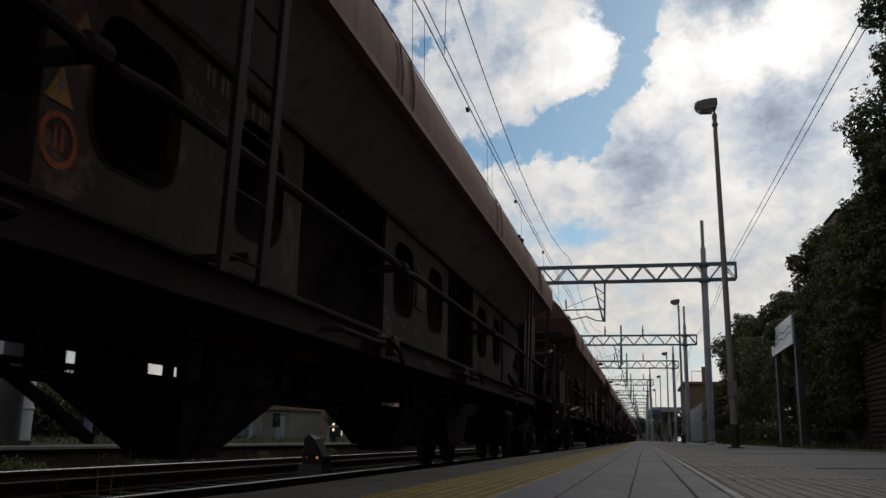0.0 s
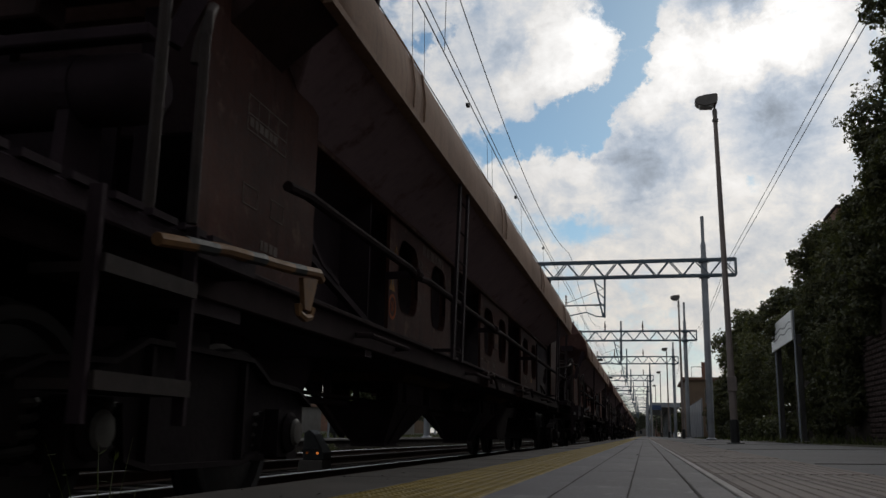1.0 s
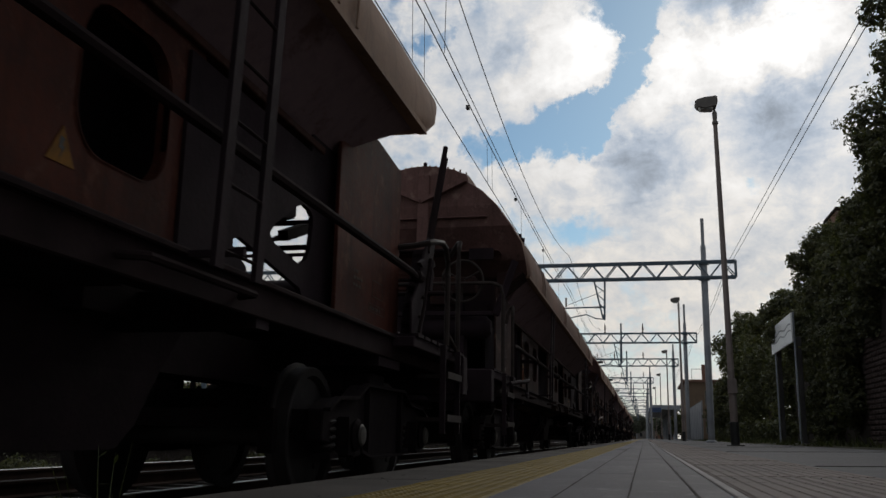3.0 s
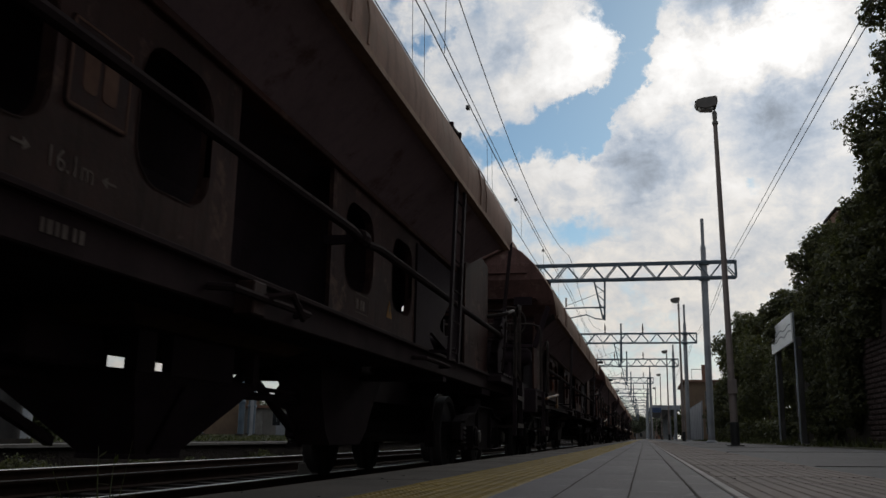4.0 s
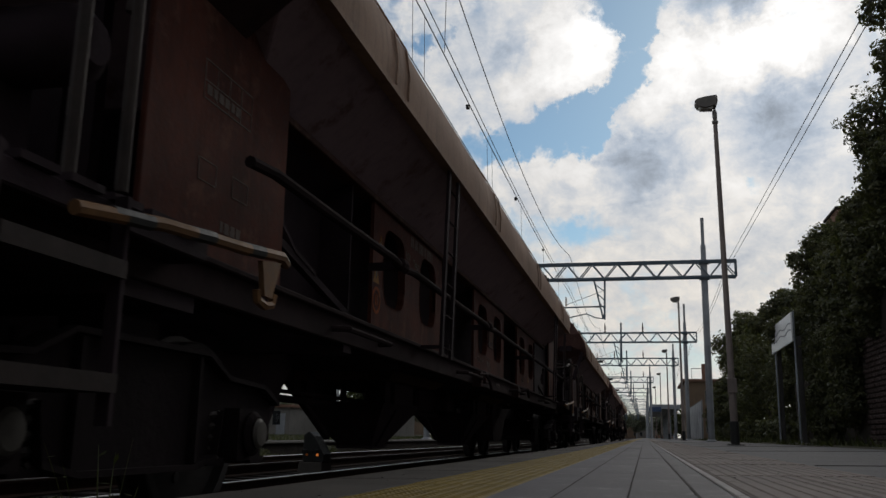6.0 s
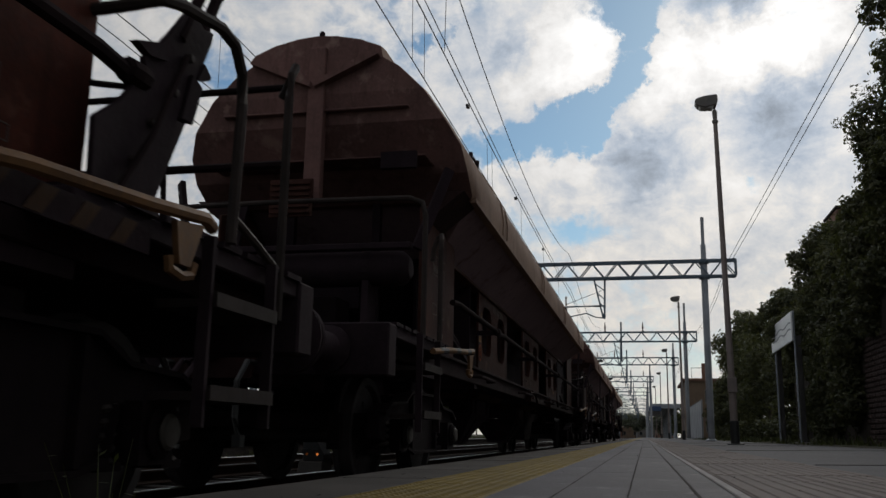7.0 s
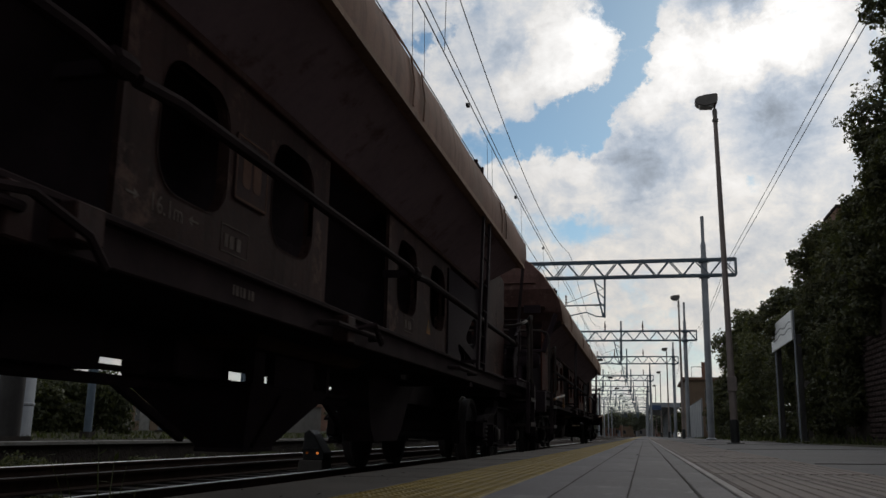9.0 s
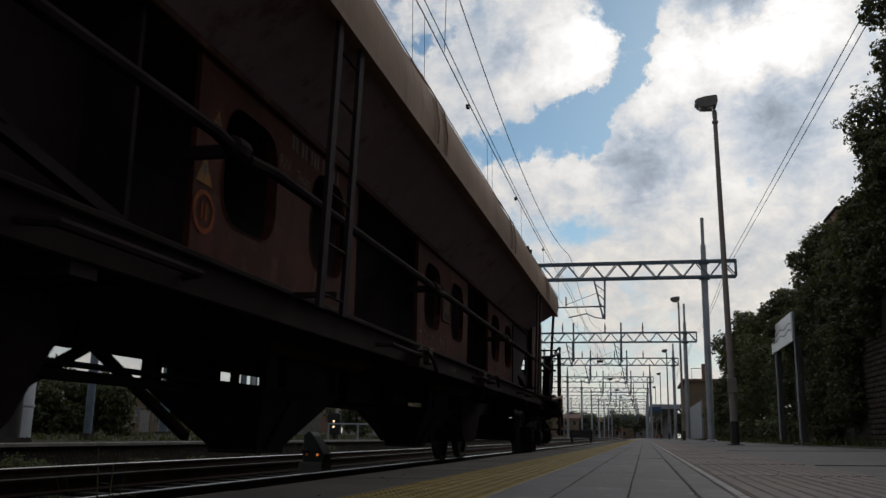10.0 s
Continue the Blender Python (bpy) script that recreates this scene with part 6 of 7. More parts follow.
def platform_lamp(y, x, lean):
    lamp = thing("platform_lamp", "tall brown-grey platform lamp post with a boxy head", "street lamp", "platform lamps", at=pose(x, y, platform_z(x), 0, lean, 0))
    part("pole", Shape().lathe([(0.085, 0.0), (0.085, 1.4), (0.075, 1.45), (0.066, 4.5), (0.05, 8.05)], "z", (0, 0, 0), 14), LAMP_POLE, lamp, smooth=True)
    part("base_sleeve", Shape().lathe([(0.115, 0.0), (0.115, 0.02), (0.10, 0.03), (0.10, 0.52), (0.088, 0.54)], "z", (0, 0, 0), 14), BLACK, lamp, "dark painted base sleeve")
    part("base_plate", Shape().box(-0.18, 0.18, -0.18, 0.18, 0, 0.02), BLACK, lamp)
    part("service_box", Shape().box(-0.105, 0.105, -0.13, -0.05, 1.18, 1.52), LAMP_POLE, lamp, "small box on the pole", bevel=0.01)
    part("collar", Shape().lathe([(0.05, 7.75), (0.075, 7.77), (0.075, 7.83), (0.05, 7.85), (0.06, 7.98), (0.06, 8.06), (0.03, 8.12)], "z", (0, 0, 0), 12), LAMP_HEAD, lamp, smooth=True)
    head = Shape().loft([[(0.08, yy, z) for yy, z in ((-0.15, 8.30), (0.15, 8.30), (0.15, 8.44), (-0.15, 8.44))],
                         [(0.04, yy, z) for yy, z in ((-0.17, 8.20), (0.17, 8.20), (0.17, 8.46), (-0.17, 8.46))],
                         [(-0.22, yy, z) for yy, z in ((-0.17, 8.14), (0.17, 8.14), (0.17, 8.44), (-0.17, 8.44))],
                         [(-0.40, yy, z) for yy, z in ((-0.16, 8.20), (0.16, 8.20), (0.16, 8.40), (-0.16, 8.40))],
                         [(-0.46, yy, z) for yy, z in ((-0.13, 8.27), (0.13, 8.27), (0.13, 8.36), (-0.13, 8.36))]])
    h = part("lamp_head", head, LAMP_HEAD, lamp, "weathered boxy floodlight head", bevel=0.012)
    part("cover", Shape().loft([[(x2, yy, z) for x2, yy, z in ((-0.02, -0.14, 8.178), (-0.02, 0.14, 8.178), (-0.38, 0.14, 8.19), (-0.38, -0.14, 8.19))],
                                [(x2, yy, z) for x2, yy, z in ((-0.05, -0.11, 8.12), (-0.05, 0.11, 8.12), (-0.34, 0.11, 8.14), (-0.34, -0.11, 8.14))]]), LAMP_GLASS, h, "dusty pale lamp cover")
    part("bracket", Shape().tube([(0, 0, 8.05), (0.01, 0, 8.2), (-0.02, 0, 8.3)], 0.04, 8), LAMP_HEAD, lamp)


def lamps():
    for y, x, lean in ((21.5, 2.03, -0.75), (54.0, 2.25, -0.2), (87.0, 2.3, 0), (119.0, 2.2, 0.2), (151.0, 2.0, 0), (184.0, 1.7, 0)):
        platform_lamp(y, x, lean)


def name_board():
    b = thing("station_board", "blank-looking pale station board on two tall posts", "sign", at=pose(4.22, 27.8, 0.06))
    for y in (-1.9, 1.8):
        part("post", Shape().box(-0.03, 0.10, y - 0.03, y + 0.03, 0, 2.95), POST_GREY, b, "weathered flat sheet-metal post", bevel=0.01)
        part("post_edge", Shape().lathe([(0.026, 0), (0.026, 3.62), (0.015, 3.65)], "z", (-0.07, y, 0), 10), METAL_GREY, b, "pale tubular edge of the post", smooth=True)
        part("foot", Shape().box(-0.2, 0.2, y - 0.22, y + 0.22, 0, 0.05), CONCRETE, b)
    face = part("panel", Shape().box(-0.15, -0.108, -2.0, 2.0, 2.80, 3.62), BOARD_FACE, b, "pale sign panel with faded waved print", bevel=0.01)
    for z in (3.12, 3.3):
        path = [(-0.152, -1.9 + i * 0.16, z + 0.04 * math.sin(i * 0.62)) for i in range(24)]
        part("print", Shape().loft([[(-0.1535, p[1], p[2] - 0.02), (-0.1535, p[1], p[2] + 0.02), (-0.150, p[1], p[2] + 0.02), (-0.150, p[1], p[2] - 0.02)] for p in path]), BOARD_MARK, face, "faded grey print")


def dwarf_signal(x, y, z, s=1.0, lit=True):
    d = thing("dwarf_signal", "low black shunting signal with two amber lights on a concrete block", "railway signal", "dwarf signals", at=pose(x, y, z))
    part("block", Shape().loft([[(-0.19 * s, -0.2 * s, 0), (0.19 * s, -0.2 * s, 0), (0.19 * s, 0.2 * s, 0), (-0.19 * s, 0.2 * s, 0)],
                                [(-0.16 * s, -0.17 * s, 0.27 * s), (0.16 * s, -0.17 * s, 0.27 * s), (0.16 * s, 0.17 * s, 0.27 * s), (-0.16 * s, 0.17 * s, 0.27 * s)]]), EDGE, d, "grimy concrete block", bevel=0.015)
    head = Shape().prism([(-0.12 * s, 0.27 * s), (0.17 * s, 0.27 * s), (0.17 * s, 0.36 * s), (0.02 * s, 0.60 * s), (-0.05 * s, 0.66 * s), (-0.12 * s, 0.61 * s)], "y", -0.14 * s, 0.16 * s)
    h = part("signal_head", head, SIGNAL_BODY, d, "black signal housing with a sloping top", bevel=0.012)
    for i, px in enumerate((-0.065, 0.08)):
        part("lens", Shape().lathe([(0.001, -0.152 * s), (0.015 * s, -0.15 * s), (0.018 * s, -0.14 * s)], "y", (px * s, 0, 0.36 * s), 12), AMBER if i else AMBER_DIM, h, "glowing amber lens" if i else "faint amber lens")
        part("hood", Shape().tube([(px * s - 0.045 * s, -0.18 * s, 0.37 * s), (px * s - 0.03 * s, -0.2 * s, 0.42 * s), (px * s + 0.03 * s, -0.2 * s, 0.42 * s), (px * s + 0.045 * s, -0.18 * s, 0.37 * s)], 0.012 * s, 5), SIGNAL_BODY, h)


def yard_signal(x, y, z):
    d = thing("yard_signal", "distant low signal with two warm lights", "railway signal", at=pose(x, y, z))
    part("signal_post", Shape().box(-0.1, 0.1, -0.1, 0.1, 0, 0.5), SIGNAL_BODY, d)
    h = part("signal_head", Shape().box(-0.3, 0.3, -0.15, 0.15, 0.5, 1.5), SIGNAL_BODY, d, bevel=0.03)
    for zz in (0.86, 1.12):
        part("lens", Shape().lathe([(0.001, -0.17), (0.055, -0.165), (0.06, -0.15)], "y", (0, 0, zz), 12), WARM, h, "glowing warm lens")


gantries()
wires()
lamps()
name_board()
dwarf_signal(-4.75, 12.55, -0.56, 1.12)
yard_signal(-14.6, 41.0, -0.45)


# ---- plants ----
def tree(x, y, z, height, blobs, count, size, seed, label, material, group="trees behind the platform", trunk=0.16, category="tree"):
    rng = np.random.default_rng(seed)
    t = thing("tree", label, category, group, at=pose(x, y, z))
    s = Shape()
    top = height * 0.72
    bend = [(rng.normal() * 0.12 * q, rng.normal() * 0.12 * q, top * q) for q in (0, 0.3, 0.6, 1.0)]
    s.tube(bend, trunk, 9, trunk * 0.35)
    part("trunk", s, BARK, t, smooth=True)
    lim = Shape()
    for b in blobs[:9]:
        base = Vector((0, 0, max(0.6, min(top * 0.8, b[2] * 0.6))))
        tip = Vector(b[:3])
        mid = base.lerp(tip, 0.5) + Vector((0, 0, 0.2))
        lim.tube([base, mid, tip], trunk * 0.4, 6, trunk * 0.1)
    part("limb", lim, BARK, t, smooth=True)
    near = y < 40 and abs(x) < 12
    c = new("crown", leaf_mesh("crown", leaf_cloud(rng, blobs, int(count * (2.2 if near else 1)), size * (0.60 if near else 0.8)), material))
    c.parent = t
    tagged(c, kind="stuff")
    return t


def right_side_trees():
    rng = np.random.default_rng(21)
    # tall tree whose twigs hang over the platform's back edge
    blobs = clump(rng, 0, 0, 8.2, 1.0, 2.4, 3.6, 26, 0.55, 0.95) + clump(rng, 0.1, -0.8, 4.4, 0.7, 1.6, 2.6, 22, 0.5, 0.85) + [(-0.75, -0.6, 8.1, 0.5, 0.6, 0.5), (-0.85, 0.4, 10.2, 0.5, 0.6, 0.5), (-0.7, -1.2, 6.2, 0.5, 0.6, 0.5)]
    tree(6.62, 20.5, 0.05, 10.5, blobs, 48000, 0.095, 1, "tall dark leafy tree behind the platform", LEAF)
    # tall mass of leaves over the hut
    blobs = clump(rng, 0, 0, 4.6, 0.5, 3.2, 1.5, 30, 0.5, 0.85)
    tree(6.15, 27.0, 0.05, 6.2, blobs, 30000, 0.09, 12, "dense dark ivy and shrubs hiding a hut", LEAF, category="shrub")
    # leafy mass that hides the hut's near corner, with a twig over the board's end
    own = np.random.default_rng(99)
    blobs = clump(own, 0, 0, 4.3, 0.35, 0.8, 2.0, 24, 0.35, 0.6) + [(-0.75, 0, 5.62, 0.42, 0.5, 0.36), (-0.95, 0.1, 5.8, 0.24, 0.3, 0.2), (-0.6, 0.1, 5.05, 0.45, 0.5, 0.4), (-0.38, 0, 6.2, 0.4, 0.5, 0.32), (-0.1, 0.1, 6.55, 0.36, 0.5, 0.3), (0.3, 0.1, 6.45, 0.4, 0.5, 0.5), (-0.3, 0, 5.6, 0.5, 0.5, 0.5)] + clump(own, -1.66, 0.1, 3.5, 0.10, 0.2, 0.28, 8, 0.18, 0.26) + clump(own, -0.9, 0.3, 3.3, 0.3, 0.5, 0.9, 10, 0.3, 0.45)
    tree(5.75, 29.0, 0.05, 6.0, blobs, 17000, 0.085, 66, "dense dark ivy climbing over a hut", LEAF, category="ivy")
    # ivy-clad mass beside the old wall
    blobs = clump(rng, 0, 0, 2.6, 0.3, 4.6, 2.6, 44, 0.42, 0.75)
    tree(5.45, 28.2, 0.05, 5.2, blobs, 40000, 0.085, 2, "dense dark ivy and shrubs hiding a wall", LEAF, category="shrub")
    blobs = clump(rng, 0, 0, 4.35, 0.9, 2.6, 1.8, 26, 0.5, 0.9)
    tree(7.1, 33.5, 0.05, 7.4, blobs, 24000, 0.095, 3, "dark leafy tree with a ragged crown", LEAF)
    blobs = clump(rng, 0, 0, 2.2, 0.9, 4.2, 1.9, 30, 0.5, 0.95)
    tree(6.1, 36.0, 0.05, 4.2, blobs, 20000, 0.10, 4, "low dark hedge along the platform's back", LEAF, category="shrub")
    blobs = clump(rng, 0.35, 0, 5.25, 1.2, 2.0, 1.9, 22, 0.5, 0.85) + [(-0.15, 0, 6.75, 0.55, 0.8, 0.5), (0.5, 0, 6.7, 0.5, 0.8, 0.5), (-0.8, 0.2, 6.2, 0.55, 0.8, 0.45), (-1.4, 0.2, 5.6, 0.5, 0.8, 0.4), (-0.3, 0, 6.0, 0.6, 0.8, 0.6)]
    tree(6.9, 44.5, 0.05, 7.8, blobs, 18000, 0.12, 5, "dark leafy tree with a ragged crown", LEAF)
    blobs = clump(rng, 0, 0, 3.4, 1.2, 6.5, 2.9, 40, 0.6, 1.1)
    tree(6.6, 50.0, 0.05, 4.6, blobs, 18000, 0.12, 6, "low dark hedge along the platform's back", LEAF, category="shrub")
    blobs = clump(rng, 0.2, 0, 5.7, 1.5, 2.6, 2.4, 26, 0.6, 1.0)
    blobs += clump(own, -1.0, 0, 2.3, 0.9, 3.0, 2.1, 22, 0.6, 0.9)
    tree(6.6, 62.0, 0.05, 7.8, blobs, 24000, 0.14, 7, "dark leafy tree with a ragged crown", LEAF)
    blobs = clump(rng, 0, 0, 2.2, 1.3, 8.0, 2.0, 30, 0.7, 1.2)
    tree(7.2, 72.0, 0.05, 4.2, blobs, 12000, 0.15, 8, "low dark hedge along the platform's back", LEAF, category="shrub")
    # Trees added out of view beside and behind the camera, holding back sky light.
    for k, (x, y, h) in enumerate(((9.0, 4.0, 8.0), (7.8, 11.5, 8.6), (8.2, -4.0, 8.4), (8.0, -12.0, 8.0))):
        blobs = clump(rng, 0, 0, h * 0.55, 1.6, 3.2, h * 0.42, 24, 0.8, 1.3)
        tree(x, y, 0.05, h, blobs, 9000, 0.17, 30 + k, "tall dark leafy tree behind the platform", LEAF)
    # ivy hanging over the face of the old wall
    blobs = clump(rng, 0, 0, 4.6, 0.14, 3.0, 2.3, 40, 0.34, 0.56)
    tree(5.36, 20.2, 0.05, 6.4, blobs, 36000, 0.085, 61, "thick dark ivy hanging over an old wall", LEAF, category="ivy", trunk=0.07)
    blobs = clump(rng, 0, 0, 1.7, 0.12, 2.5, 1.7, 30, 0.32, 0.55)
    tree(5.0, 25.6, 0.05, 3.4, blobs, 24000, 0.08, 62, "thick dark ivy hanging over an old wall", LEAF, category="ivy", trunk=0.07)
    blobs = clump(own, 0, 0, 2.2, 0.12, 0.9, 2.0, 26, 0.3, 0.5) + clump(own, 0, -2.4, 4.0, 0.12, 1.3, 1.4, 18, 0.3, 0.5)
    tree(5.05, 23.6, 0.05, 4.2, blobs, 24000, 0.08, 67, "thick dark ivy hanging over an old wall", LEAF, category="ivy", trunk=0.05)
    blobs = clump(rng, 0, 0, 0.55, 0.5, 9.5, 0.4, 40, 0.35, 0.6)
    tree(6.0, 42.0, 0.05, 1.2, blobs, 14000, 0.10, 63, "low dark brambles at the foot of the hedge", LEAF, category="shrub", trunk=0.05)
    blobs = clump(rng, 0, 0, 0.6, 0.6, 12.0, 0.5, 40, 0.45, 0.8)
    tree(6.2, 64.0, 0.05, 1.2, blobs, 9000, 0.14, 64, "low dark brambles at the foot of the hedge", LEAF, category="shrub", trunk=0.05)
    # low growth at the foot of the hedge
    s = Shape()
    r2 = np.random.default_rng(44)
    for k in range(2500):
        y, x = 12 + 60 * r2.random() ** 1.3, r2.uniform(3.5, 6.0)
        h, a, w = r2.uniform(0.05, 0.32) * (0.4 + (x - 3.4) / 2.6), r2.uniform(0, 6.28), r2.uniform(0.01, 0.04)
        tx, ty = x + r2.normal() * h * 0.4, y + r2.normal() * h * 0.4
        s.add([(x - math.cos(a) * w, y - math.sin(a) * w, 0.06), (x + math.cos(a) * w, y + math.sin(a) * w, 0.06), (tx, ty, 0.06 + h)], [(0, 1, 2)])
    solo("undergrowth", s, LEAF_FAR, "dark low undergrowth behind the platform", "undergrowth", kind="stuff")


def old_wall():
    """Weathered stone wall half hidden by the ivy, with a flat-roofed hut above it."""
    w = solo("old_wall", Shape().box(5.2, 5.6, 17.2, 33.0, 0.0, 3.6), MORTAR, "old weathered stone wall half covered by ivy", "wall", kind="structure")
    rng = random.Random(8)
    meshes = []
    for k in range(4):
        l, h = 0.17 + 0.055 * k, 0.10
        meshes.append((l, Shape().loft([[(0.0, -l / 2, -h / 2), (0.0, l / 2, -h / 2), (0.0, l / 2, h / 2), (0.0, -l / 2, h / 2)],
                                        [(-0.035, -l / 2 + 0.02, -h / 2 + 0.02), (-0.03, l / 2 - 0.02, -h / 2 + 0.025), (-0.035, l / 2 - 0.025, h / 2 - 0.02), (-0.028, -l / 2 + 0.02, h / 2 - 0.02)]]).mesh("stone", STONE)))
    for row in range(21):
        y = 19.0 + rng.uniform(0, 0.2)
        while y < 22.6:
            l, me = meshes[rng.randrange(4)]
            part("stone", me, None, w, at=pose(5.2 + rng.uniform(-0.012, 0.004), y + l / 2, 0.14 + row * 0.118))
            y += l + 0.02
    h = thing("trackside_hut", "dark flat-roofed tower-like hut behind the ivy", "building", at=pose(6.22, 29.5, 0.05))
    part("wall", Shape().box(0.05, 3.0, 0.05, 1.9, 0, 7.45), BRICK_RED, h)
    part("roof", Shape().box(0.0, 3.1, 0.0, 2.0, 7.45, 7.56), MORTAR, h, "flat dark roof slab", bevel=0.02)


def window_row(parent, xs, z0, w, h, y, axis="y"):
    for x in xs:
        f = part("window", Shape().box(x - w / 2 - 0.06, x + w / 2 + 0.06, y - 0.05, y + 0.02, z0 - 0.06, z0 + h + 0.06), CONCRETE, parent)
        part("pane", Shape().box(x - w / 2, x + w / 2, y - 0.06, y - 0.052, z0, z0 + h), DARK_GLASS, f)


def house(name, x, y, w, d, h, wall, label, floors=1, shed=False, turn=0, doors=()):
    b = thing(name, label, "building", at=pose(x, y, -0.25, 0, 0, turn))
    part("wall", Shape().box(-w / 2, w / 2, 0, d, 0, h), wall, b)
    if shed:
        part("roof", Shape().box(-w / 2 - 0.3, w / 2 + 0.3, -0.3, d + 0.3, h, h + 0.25), ROOF_TILE, b)
    else:
        part("roof", Shape().loft([[(-w / 2 - 0.4, -0.4, h), (w / 2 + 0.4, -0.4, h), (w / 2 + 0.4, d + 0.4, h), (-w / 2 - 0.4, d + 0.4, h)],
                                   [(-w / 2 - 0.4, d / 2 - 0.05, h + 1.4), (w / 2 + 0.4, d / 2 - 0.05, h + 1.4), (w / 2 + 0.4, d / 2 + 0.05, h + 1.4), (-w / 2 - 0.4, d / 2 + 0.05, h + 1.4)]]), ROOF_TILE, b, "tiled roof")
    n = max(1, int(w / 2.6))
    for f in range(floors):
        window_row(b, [-w / 2 + (i + 0.5) * w / n for i in range(n)], 1.0 + f * 2.8, 0.9, 1.3, 0.0)
    part("door", Shape().box(-0.5, 0.5, -0.06, 0.0, 0, 2.05), METAL_GREY, b, at=pose(w / 2 - 1.0, 0, 0))
    for x2, wide in doors:
        part("door", Shape().box(-wide / 2, wide / 2, -0.07, 0.0, 0, 2.1), CONCRETE, b, "pale shed door", pose(x2, 0, 0))
    return b


def far_right():
    b = house("station_building", 6.5, 92.0, 4.6, 14.0, 6.0, PLASTER, "weathered ochre station building with a chimney", 2, True)
    part("chimney", Shape().box(-0.5, 0.2, 3.0, 3.7, 6.2, 8.0), BRICK_RED, b)
    part("roof_rail", Shape().tube([(-1.7, 0, 6.2), (-1.7, 0, 7.3), (-0.6, 0, 7.3)], 0.04, 5), GALV, b)
    f = thing("panel_fence", "pale panel fence beside the platform", "fence", at=pose(4.3, 70, 0.05))
    for i in range(8):
        part("panel", Shape().box(-0.04, 0.04, i * 2.5 + 0.06, i * 2.5 + 2.44, 0.03, 2.9), METAL_GREY, f, "pale grey fence panel")
        part("post", Shape().box(-0.06, 0.06, i * 2.5 - 0.06, i * 2.5 + 0.06, 0, 3.0), GALV, f)
    c = thing("platform_canopy", "flat canopy over the far part of the platform", "canopy", at=pose(2.6, 118, 0.05))
    part("roof", Shape().box(-1.8, 2.0, 0, 46, 3.75, 4.35), METAL_GREY, c, bevel=0.03)
    for i in range(6):
        part("column", Shape().box(0.6, 0.85, 2 + i * 8, 2.25 + i * 8, 0, 3.75), GALV, c)
    part("sign", Shape().box(-1.9, -0.4, -0.2, -0.1, 3.4, 4.0), BLUE_SIGN, c, "dark blue hanging sign")


def far_end():
    """The town's edge beyond the tracks."""
    rng = np.random.default_rng(70)
    for k in range(9):
        x, y = -42 + k * 6.2 + rng.uniform(-1, 1), 300 + rng.uniform(-20, 60)
        house("town_house", x, y, rng.uniform(7, 11), 8, rng.uniform(4.5, 9), [PLASTER, PLASTER_W, BRICK_RED][k % 3], "distant town house with a tiled roof", 2)
    for k in range(7):
        blobs = clump(rng, 0, 0, 5.0, 4.0, 4.0, 2.6, 14, 1.2, 2.2)
        tree(-40 + k * 7.5, 285 + rng.uniform(-15, 20), -0.3, 8, blobs, 2600, 0.42, 80 + k, "distant green tree with haze in its leaf colour", LEAF_DISTANT, "distant trees")
    for k in range(5):
        blobs = clump(rng, 0, 0, 3.6, 2.2, 5.0, 2.4, 14, 0.9, 1.5)
        tree(7.5 + rng.uniform(0, 2), 108 + k * 22, 0, 6, blobs, 3600, 0.26, 95 + k, "distant dark green tree", LEAF_FAR, "distant trees")
    for k in range(8):
        x, y = -150 + k * 13.5 + rng.uniform(-3, 3), 205 + rng.uniform(-15, 25)
        house("town_house", x, y, rng.uniform(8, 13), 9, rng.uniform(4.5, 7.5), [PLASTER_W, PLASTER, BRICK_RED][k % 3], "distant town house with a tiled roof", 2, turn=-25)
    for k in range(12):
        blobs = clump(rng, 0, 0, 4.6, 4.5, 4.0, 2.6, 14, 1.3, 2.3)
        tree(-140 + k * 9.5 + rng.uniform(-3, 3), 175 + rng.uniform(-20, 20), -0.3, 8, blobs, 2400, 0.42, 120 + k, "distant green tree with haze in its leaf colour", LEAF_DISTANT, "distant trees")
    hut = thing("track_cabin", "small dark relay cabin on legs beside the tracks", "cabin", at=pose(-4.9, 72, -0.5))
    part("body", Shape().box(-0.9, 0.9, -0.5, 0.5, 0.55, 1.15), SIGNAL_BODY, hut)
    for x in (-0.75, 0.75):
        part("leg", Shape().box(x - 0.08, x + 0.08, -0.1, 0.1, 0, 0.55), SIGNAL_BODY, hut)


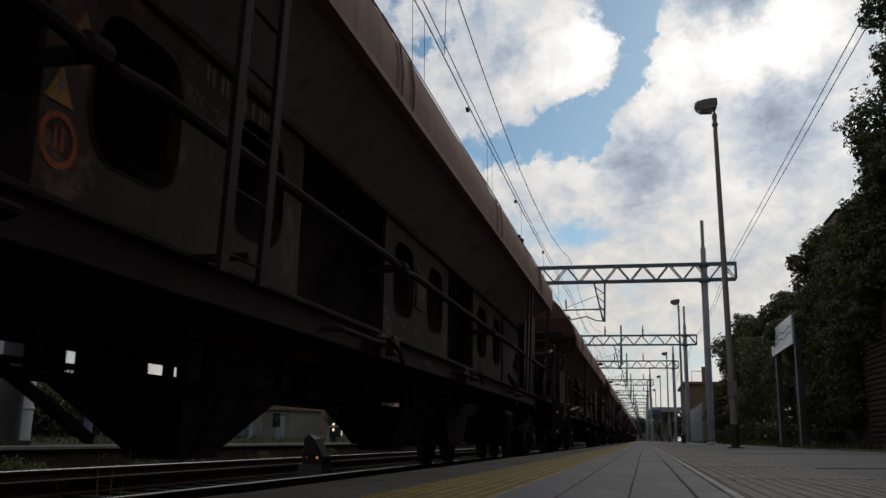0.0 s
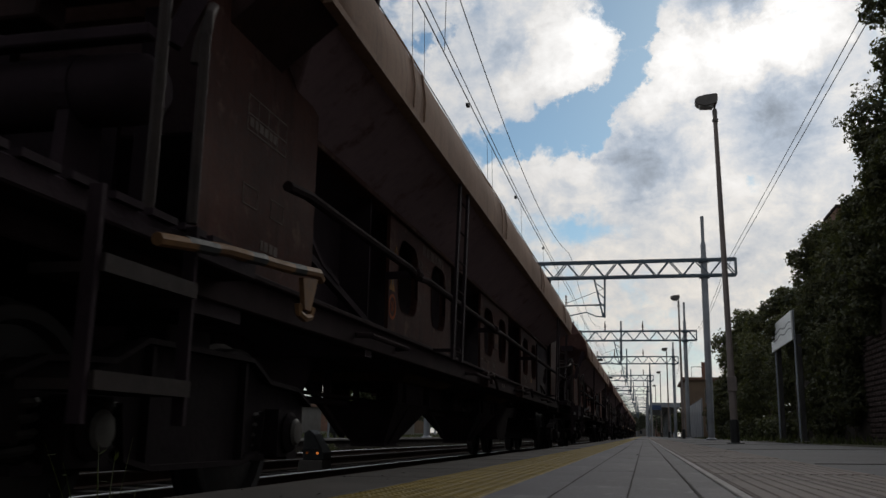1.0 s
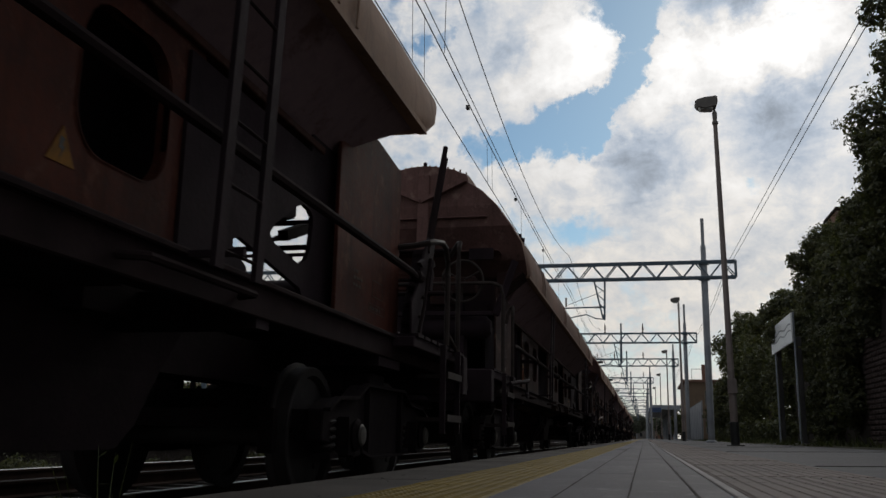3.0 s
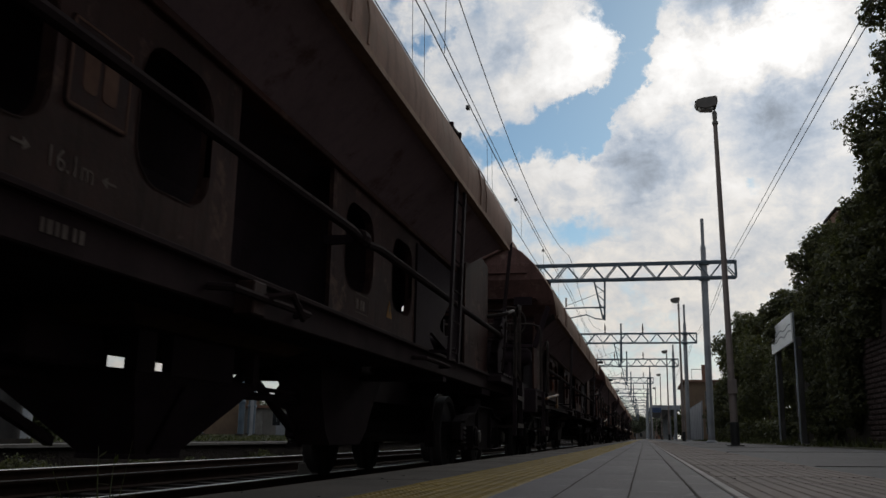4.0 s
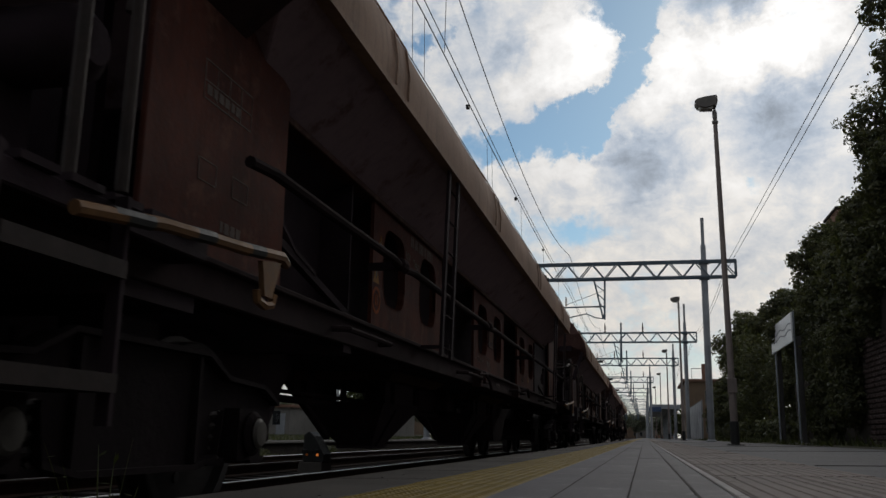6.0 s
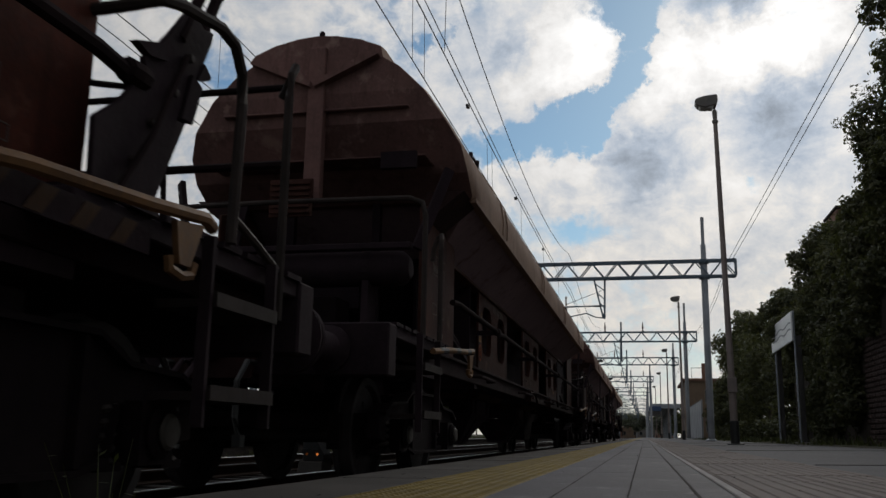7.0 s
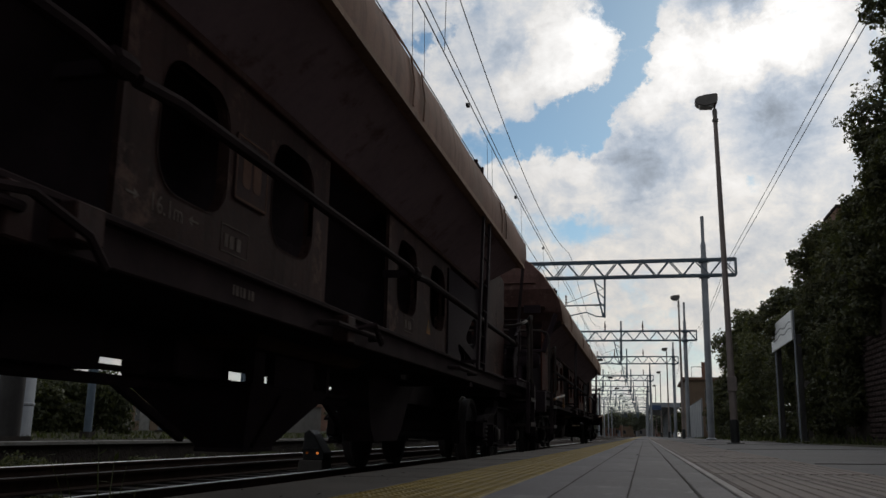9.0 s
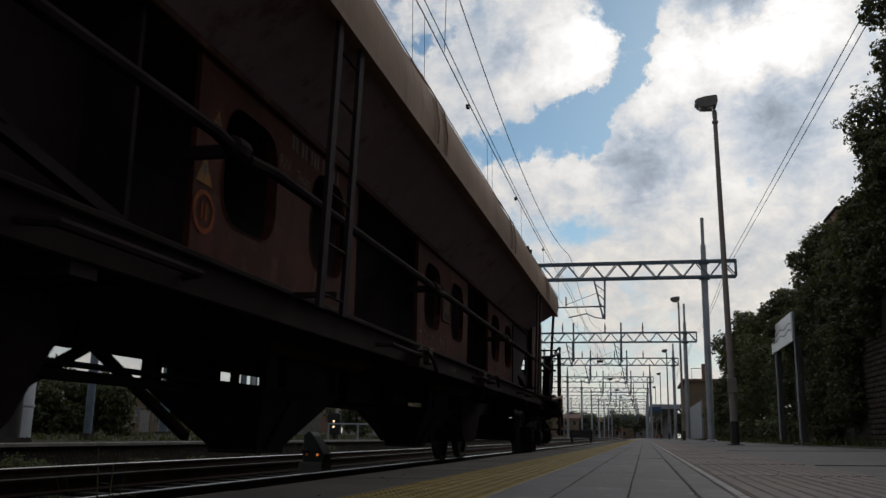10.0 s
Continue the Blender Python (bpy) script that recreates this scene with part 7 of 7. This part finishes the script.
def yard():
    """What shows beneath and between the wagons."""
    rng = np.random.default_rng(31)
    house("yard_building", -46.0, 75.0, 13, 9, 3.5, PLASTER, "old ochre yard building with pale doors", 1, turn=-20, doors=((-4.3, 1.2), (-1.8, 1.2), (0.9, 1.4), (3.4, 1.2)))
    house("yard_shed", -36.5, 79.0, 9, 5, 2.6, PLASTER_W, "low pale shed with grey doors", 1, True, turn=-15, doors=((-3.9, 1.0), (-1.6, 1.2), (0.9, 0.9)))
    house("yard_shed", -25.5, 80.0, 5, 5, 2.4, PLASTER_W, "low pale shed with grey doors", 1, turn=-15, doors=((-1.6, 1.1), (0.6, 1.1)))
    house("brick_house", -56.0, 84.0, 10, 9, 4.3, BRICK_RED, "red-brown brick house beyond the yard", 1, turn=-20)
    t = thing("storage_tank", "tall blue-grey metal tank standing in the yard", "tank", at=pose(-18.0, 22.0, -0.2))
    part("shell", Shape().lathe([(0.001, 0), (0.95, 0), (0.95, 3.4), (0.8, 3.7), (0.001, 3.8)], "z", (0, 0, 0), 24), METAL_GREY, t, smooth=True)
    for z in (0.9, 1.9, 2.9):
        part("hoop", Shape().lathe([(0.955, z), (0.98, z + 0.02), (0.98, z + 0.08), (0.955, z + 0.1)], "z", (0, 0, 0), 24), GALV, t)
    for x, y, h, r in ((-16.4, 24.0, 6.5, 0.12), (-29.5, 51.0, 8.0, 0.28), (-27.2, 51.5, 8.0, 0.16), (-25.2, 53.0, 7.0, 0.2), (-30.5, 66, 7.5, 0.3), (-9.6, 12.0, 9.6, 0.19)):
        m = thing("yard_mast", "plain grey steel mast in the yard", "mast", "yard masts", at=pose(x, y, -0.2))
        part("pole", Shape().lathe([(r, 0), (r, h * 0.6), (r * 0.7, h)], "z", (0, 0, 0), 12), POST_GREY if y < 20 else TRUSS, m, smooth=True)
        part("foot", Shape().box(-r * 1.3, r * 1.3, -r * 1.3, r * 1.3, 0, 0.2), MORTAR, m)
        part("band", Shape().lathe([(r, h * 0.3), (r * 1.25, h * 0.305), (r * 1.25, h * 0.32), (r, h * 0.325)], "z", (0, 0, 0), 12), TRUSS, m)
    for k, (x, y, h) in enumerate(((-24, 28, 3.4), (-29, 33, 4.2), (-33, 42, 5), (-27, 40, 3.2), (-42, 56, 6.5), (-52, 60, 7), (-20, 62, 4), (-16, 78, 4.5), (-36, 64, 5.5), (-22, 98, 7), (-30, 105, 7.5), (-14, 120, 7))):
        blobs = clump(rng, 0, 0, h * 0.5, h * 0.45, h * 0.45, h * 0.36, 14, h * 0.14, h * 0.24)
        tree(x, y, -0.25, h, blobs, 5200, 0.11 + h * 0.012, 50 + k, "green bushy tree in the yard", LEAF_FAR, "yard trees")
    for k, (x, y, h) in enumerate(((-25.5, 33.5, 3.0), (-22.5, 34.5, 2.6), (-27.5, 38.5, 3.4), (-31.5, 46.5, 3.6), (-34.0, 45.0, 3.8))):
        blobs = clump(rng, 0, 0, h * 0.45, 1.5, 1.2, h * 0.42, 16, 0.35, 0.7)
        tree(x, y, -0.25, h, blobs, 6500, 0.13, 150 + k, "olive scrub in the yard", LEAF_FAR, "yard trees", trunk=0.07, category="shrub")
    fb = thing("pipe_barrier", "low white pipe barrier in the yard", "barrier", at=pose(-12.0, 33.0, -0.2))
    for x in (0, 1.2, 2.4):
        part("post", Shape().tube([(x, 0, 0), (x, 0, 0.7)], 0.04, 6), GALV, fb)
    part("rail", Shape().tube([(0, 0, 0.68), (2.4, 0, 0.68)], 0.04, 6), GALV, fb)


right_side_trees()
old_wall()
far_right()
far_end()
yard()


def motions():
    """The train rolls towards and past the camera at an even pace; its wheels turn with it."""
    # (seconds, metres behind an even pace)
    lag = [(0.0, 0.25), (0.6, 0.2), (1.2, 0.05), (1.8, -0.1), (2.5, -0.5), (3.2, -0.75), (4.0, -0.95), (4.5, -0.85), (5.0, -0.95), (5.5, -0.98), (6.2, -0.92),
           (6.9, -0.88), (7.5, -0.95), (8.0, -0.72), (8.5, -0.5), (9.0, -0.1), (9.4, 0.14), (9.7, 0.26), (10.0, 0.24)]
    for k, ob in enumerate(WAGONS):
        start = TAIL_END - EAVE - PITCH_LEN * k
        walk(ob, [(t, pose(AXIS, start + SPEED * (10.0 - t) + d, RAIL_Z)) for t, d in lag])
        spin = math.degrees(SPEED / FPS / 0.46)
        for ws in [c for c in ob.children if c.name.startswith("wheelset")]:
            y = ws.location.y
            walk(ws, [(i / FPS, pose(0, y, 0.46, spin * i)) for i in range(301)])


motions()
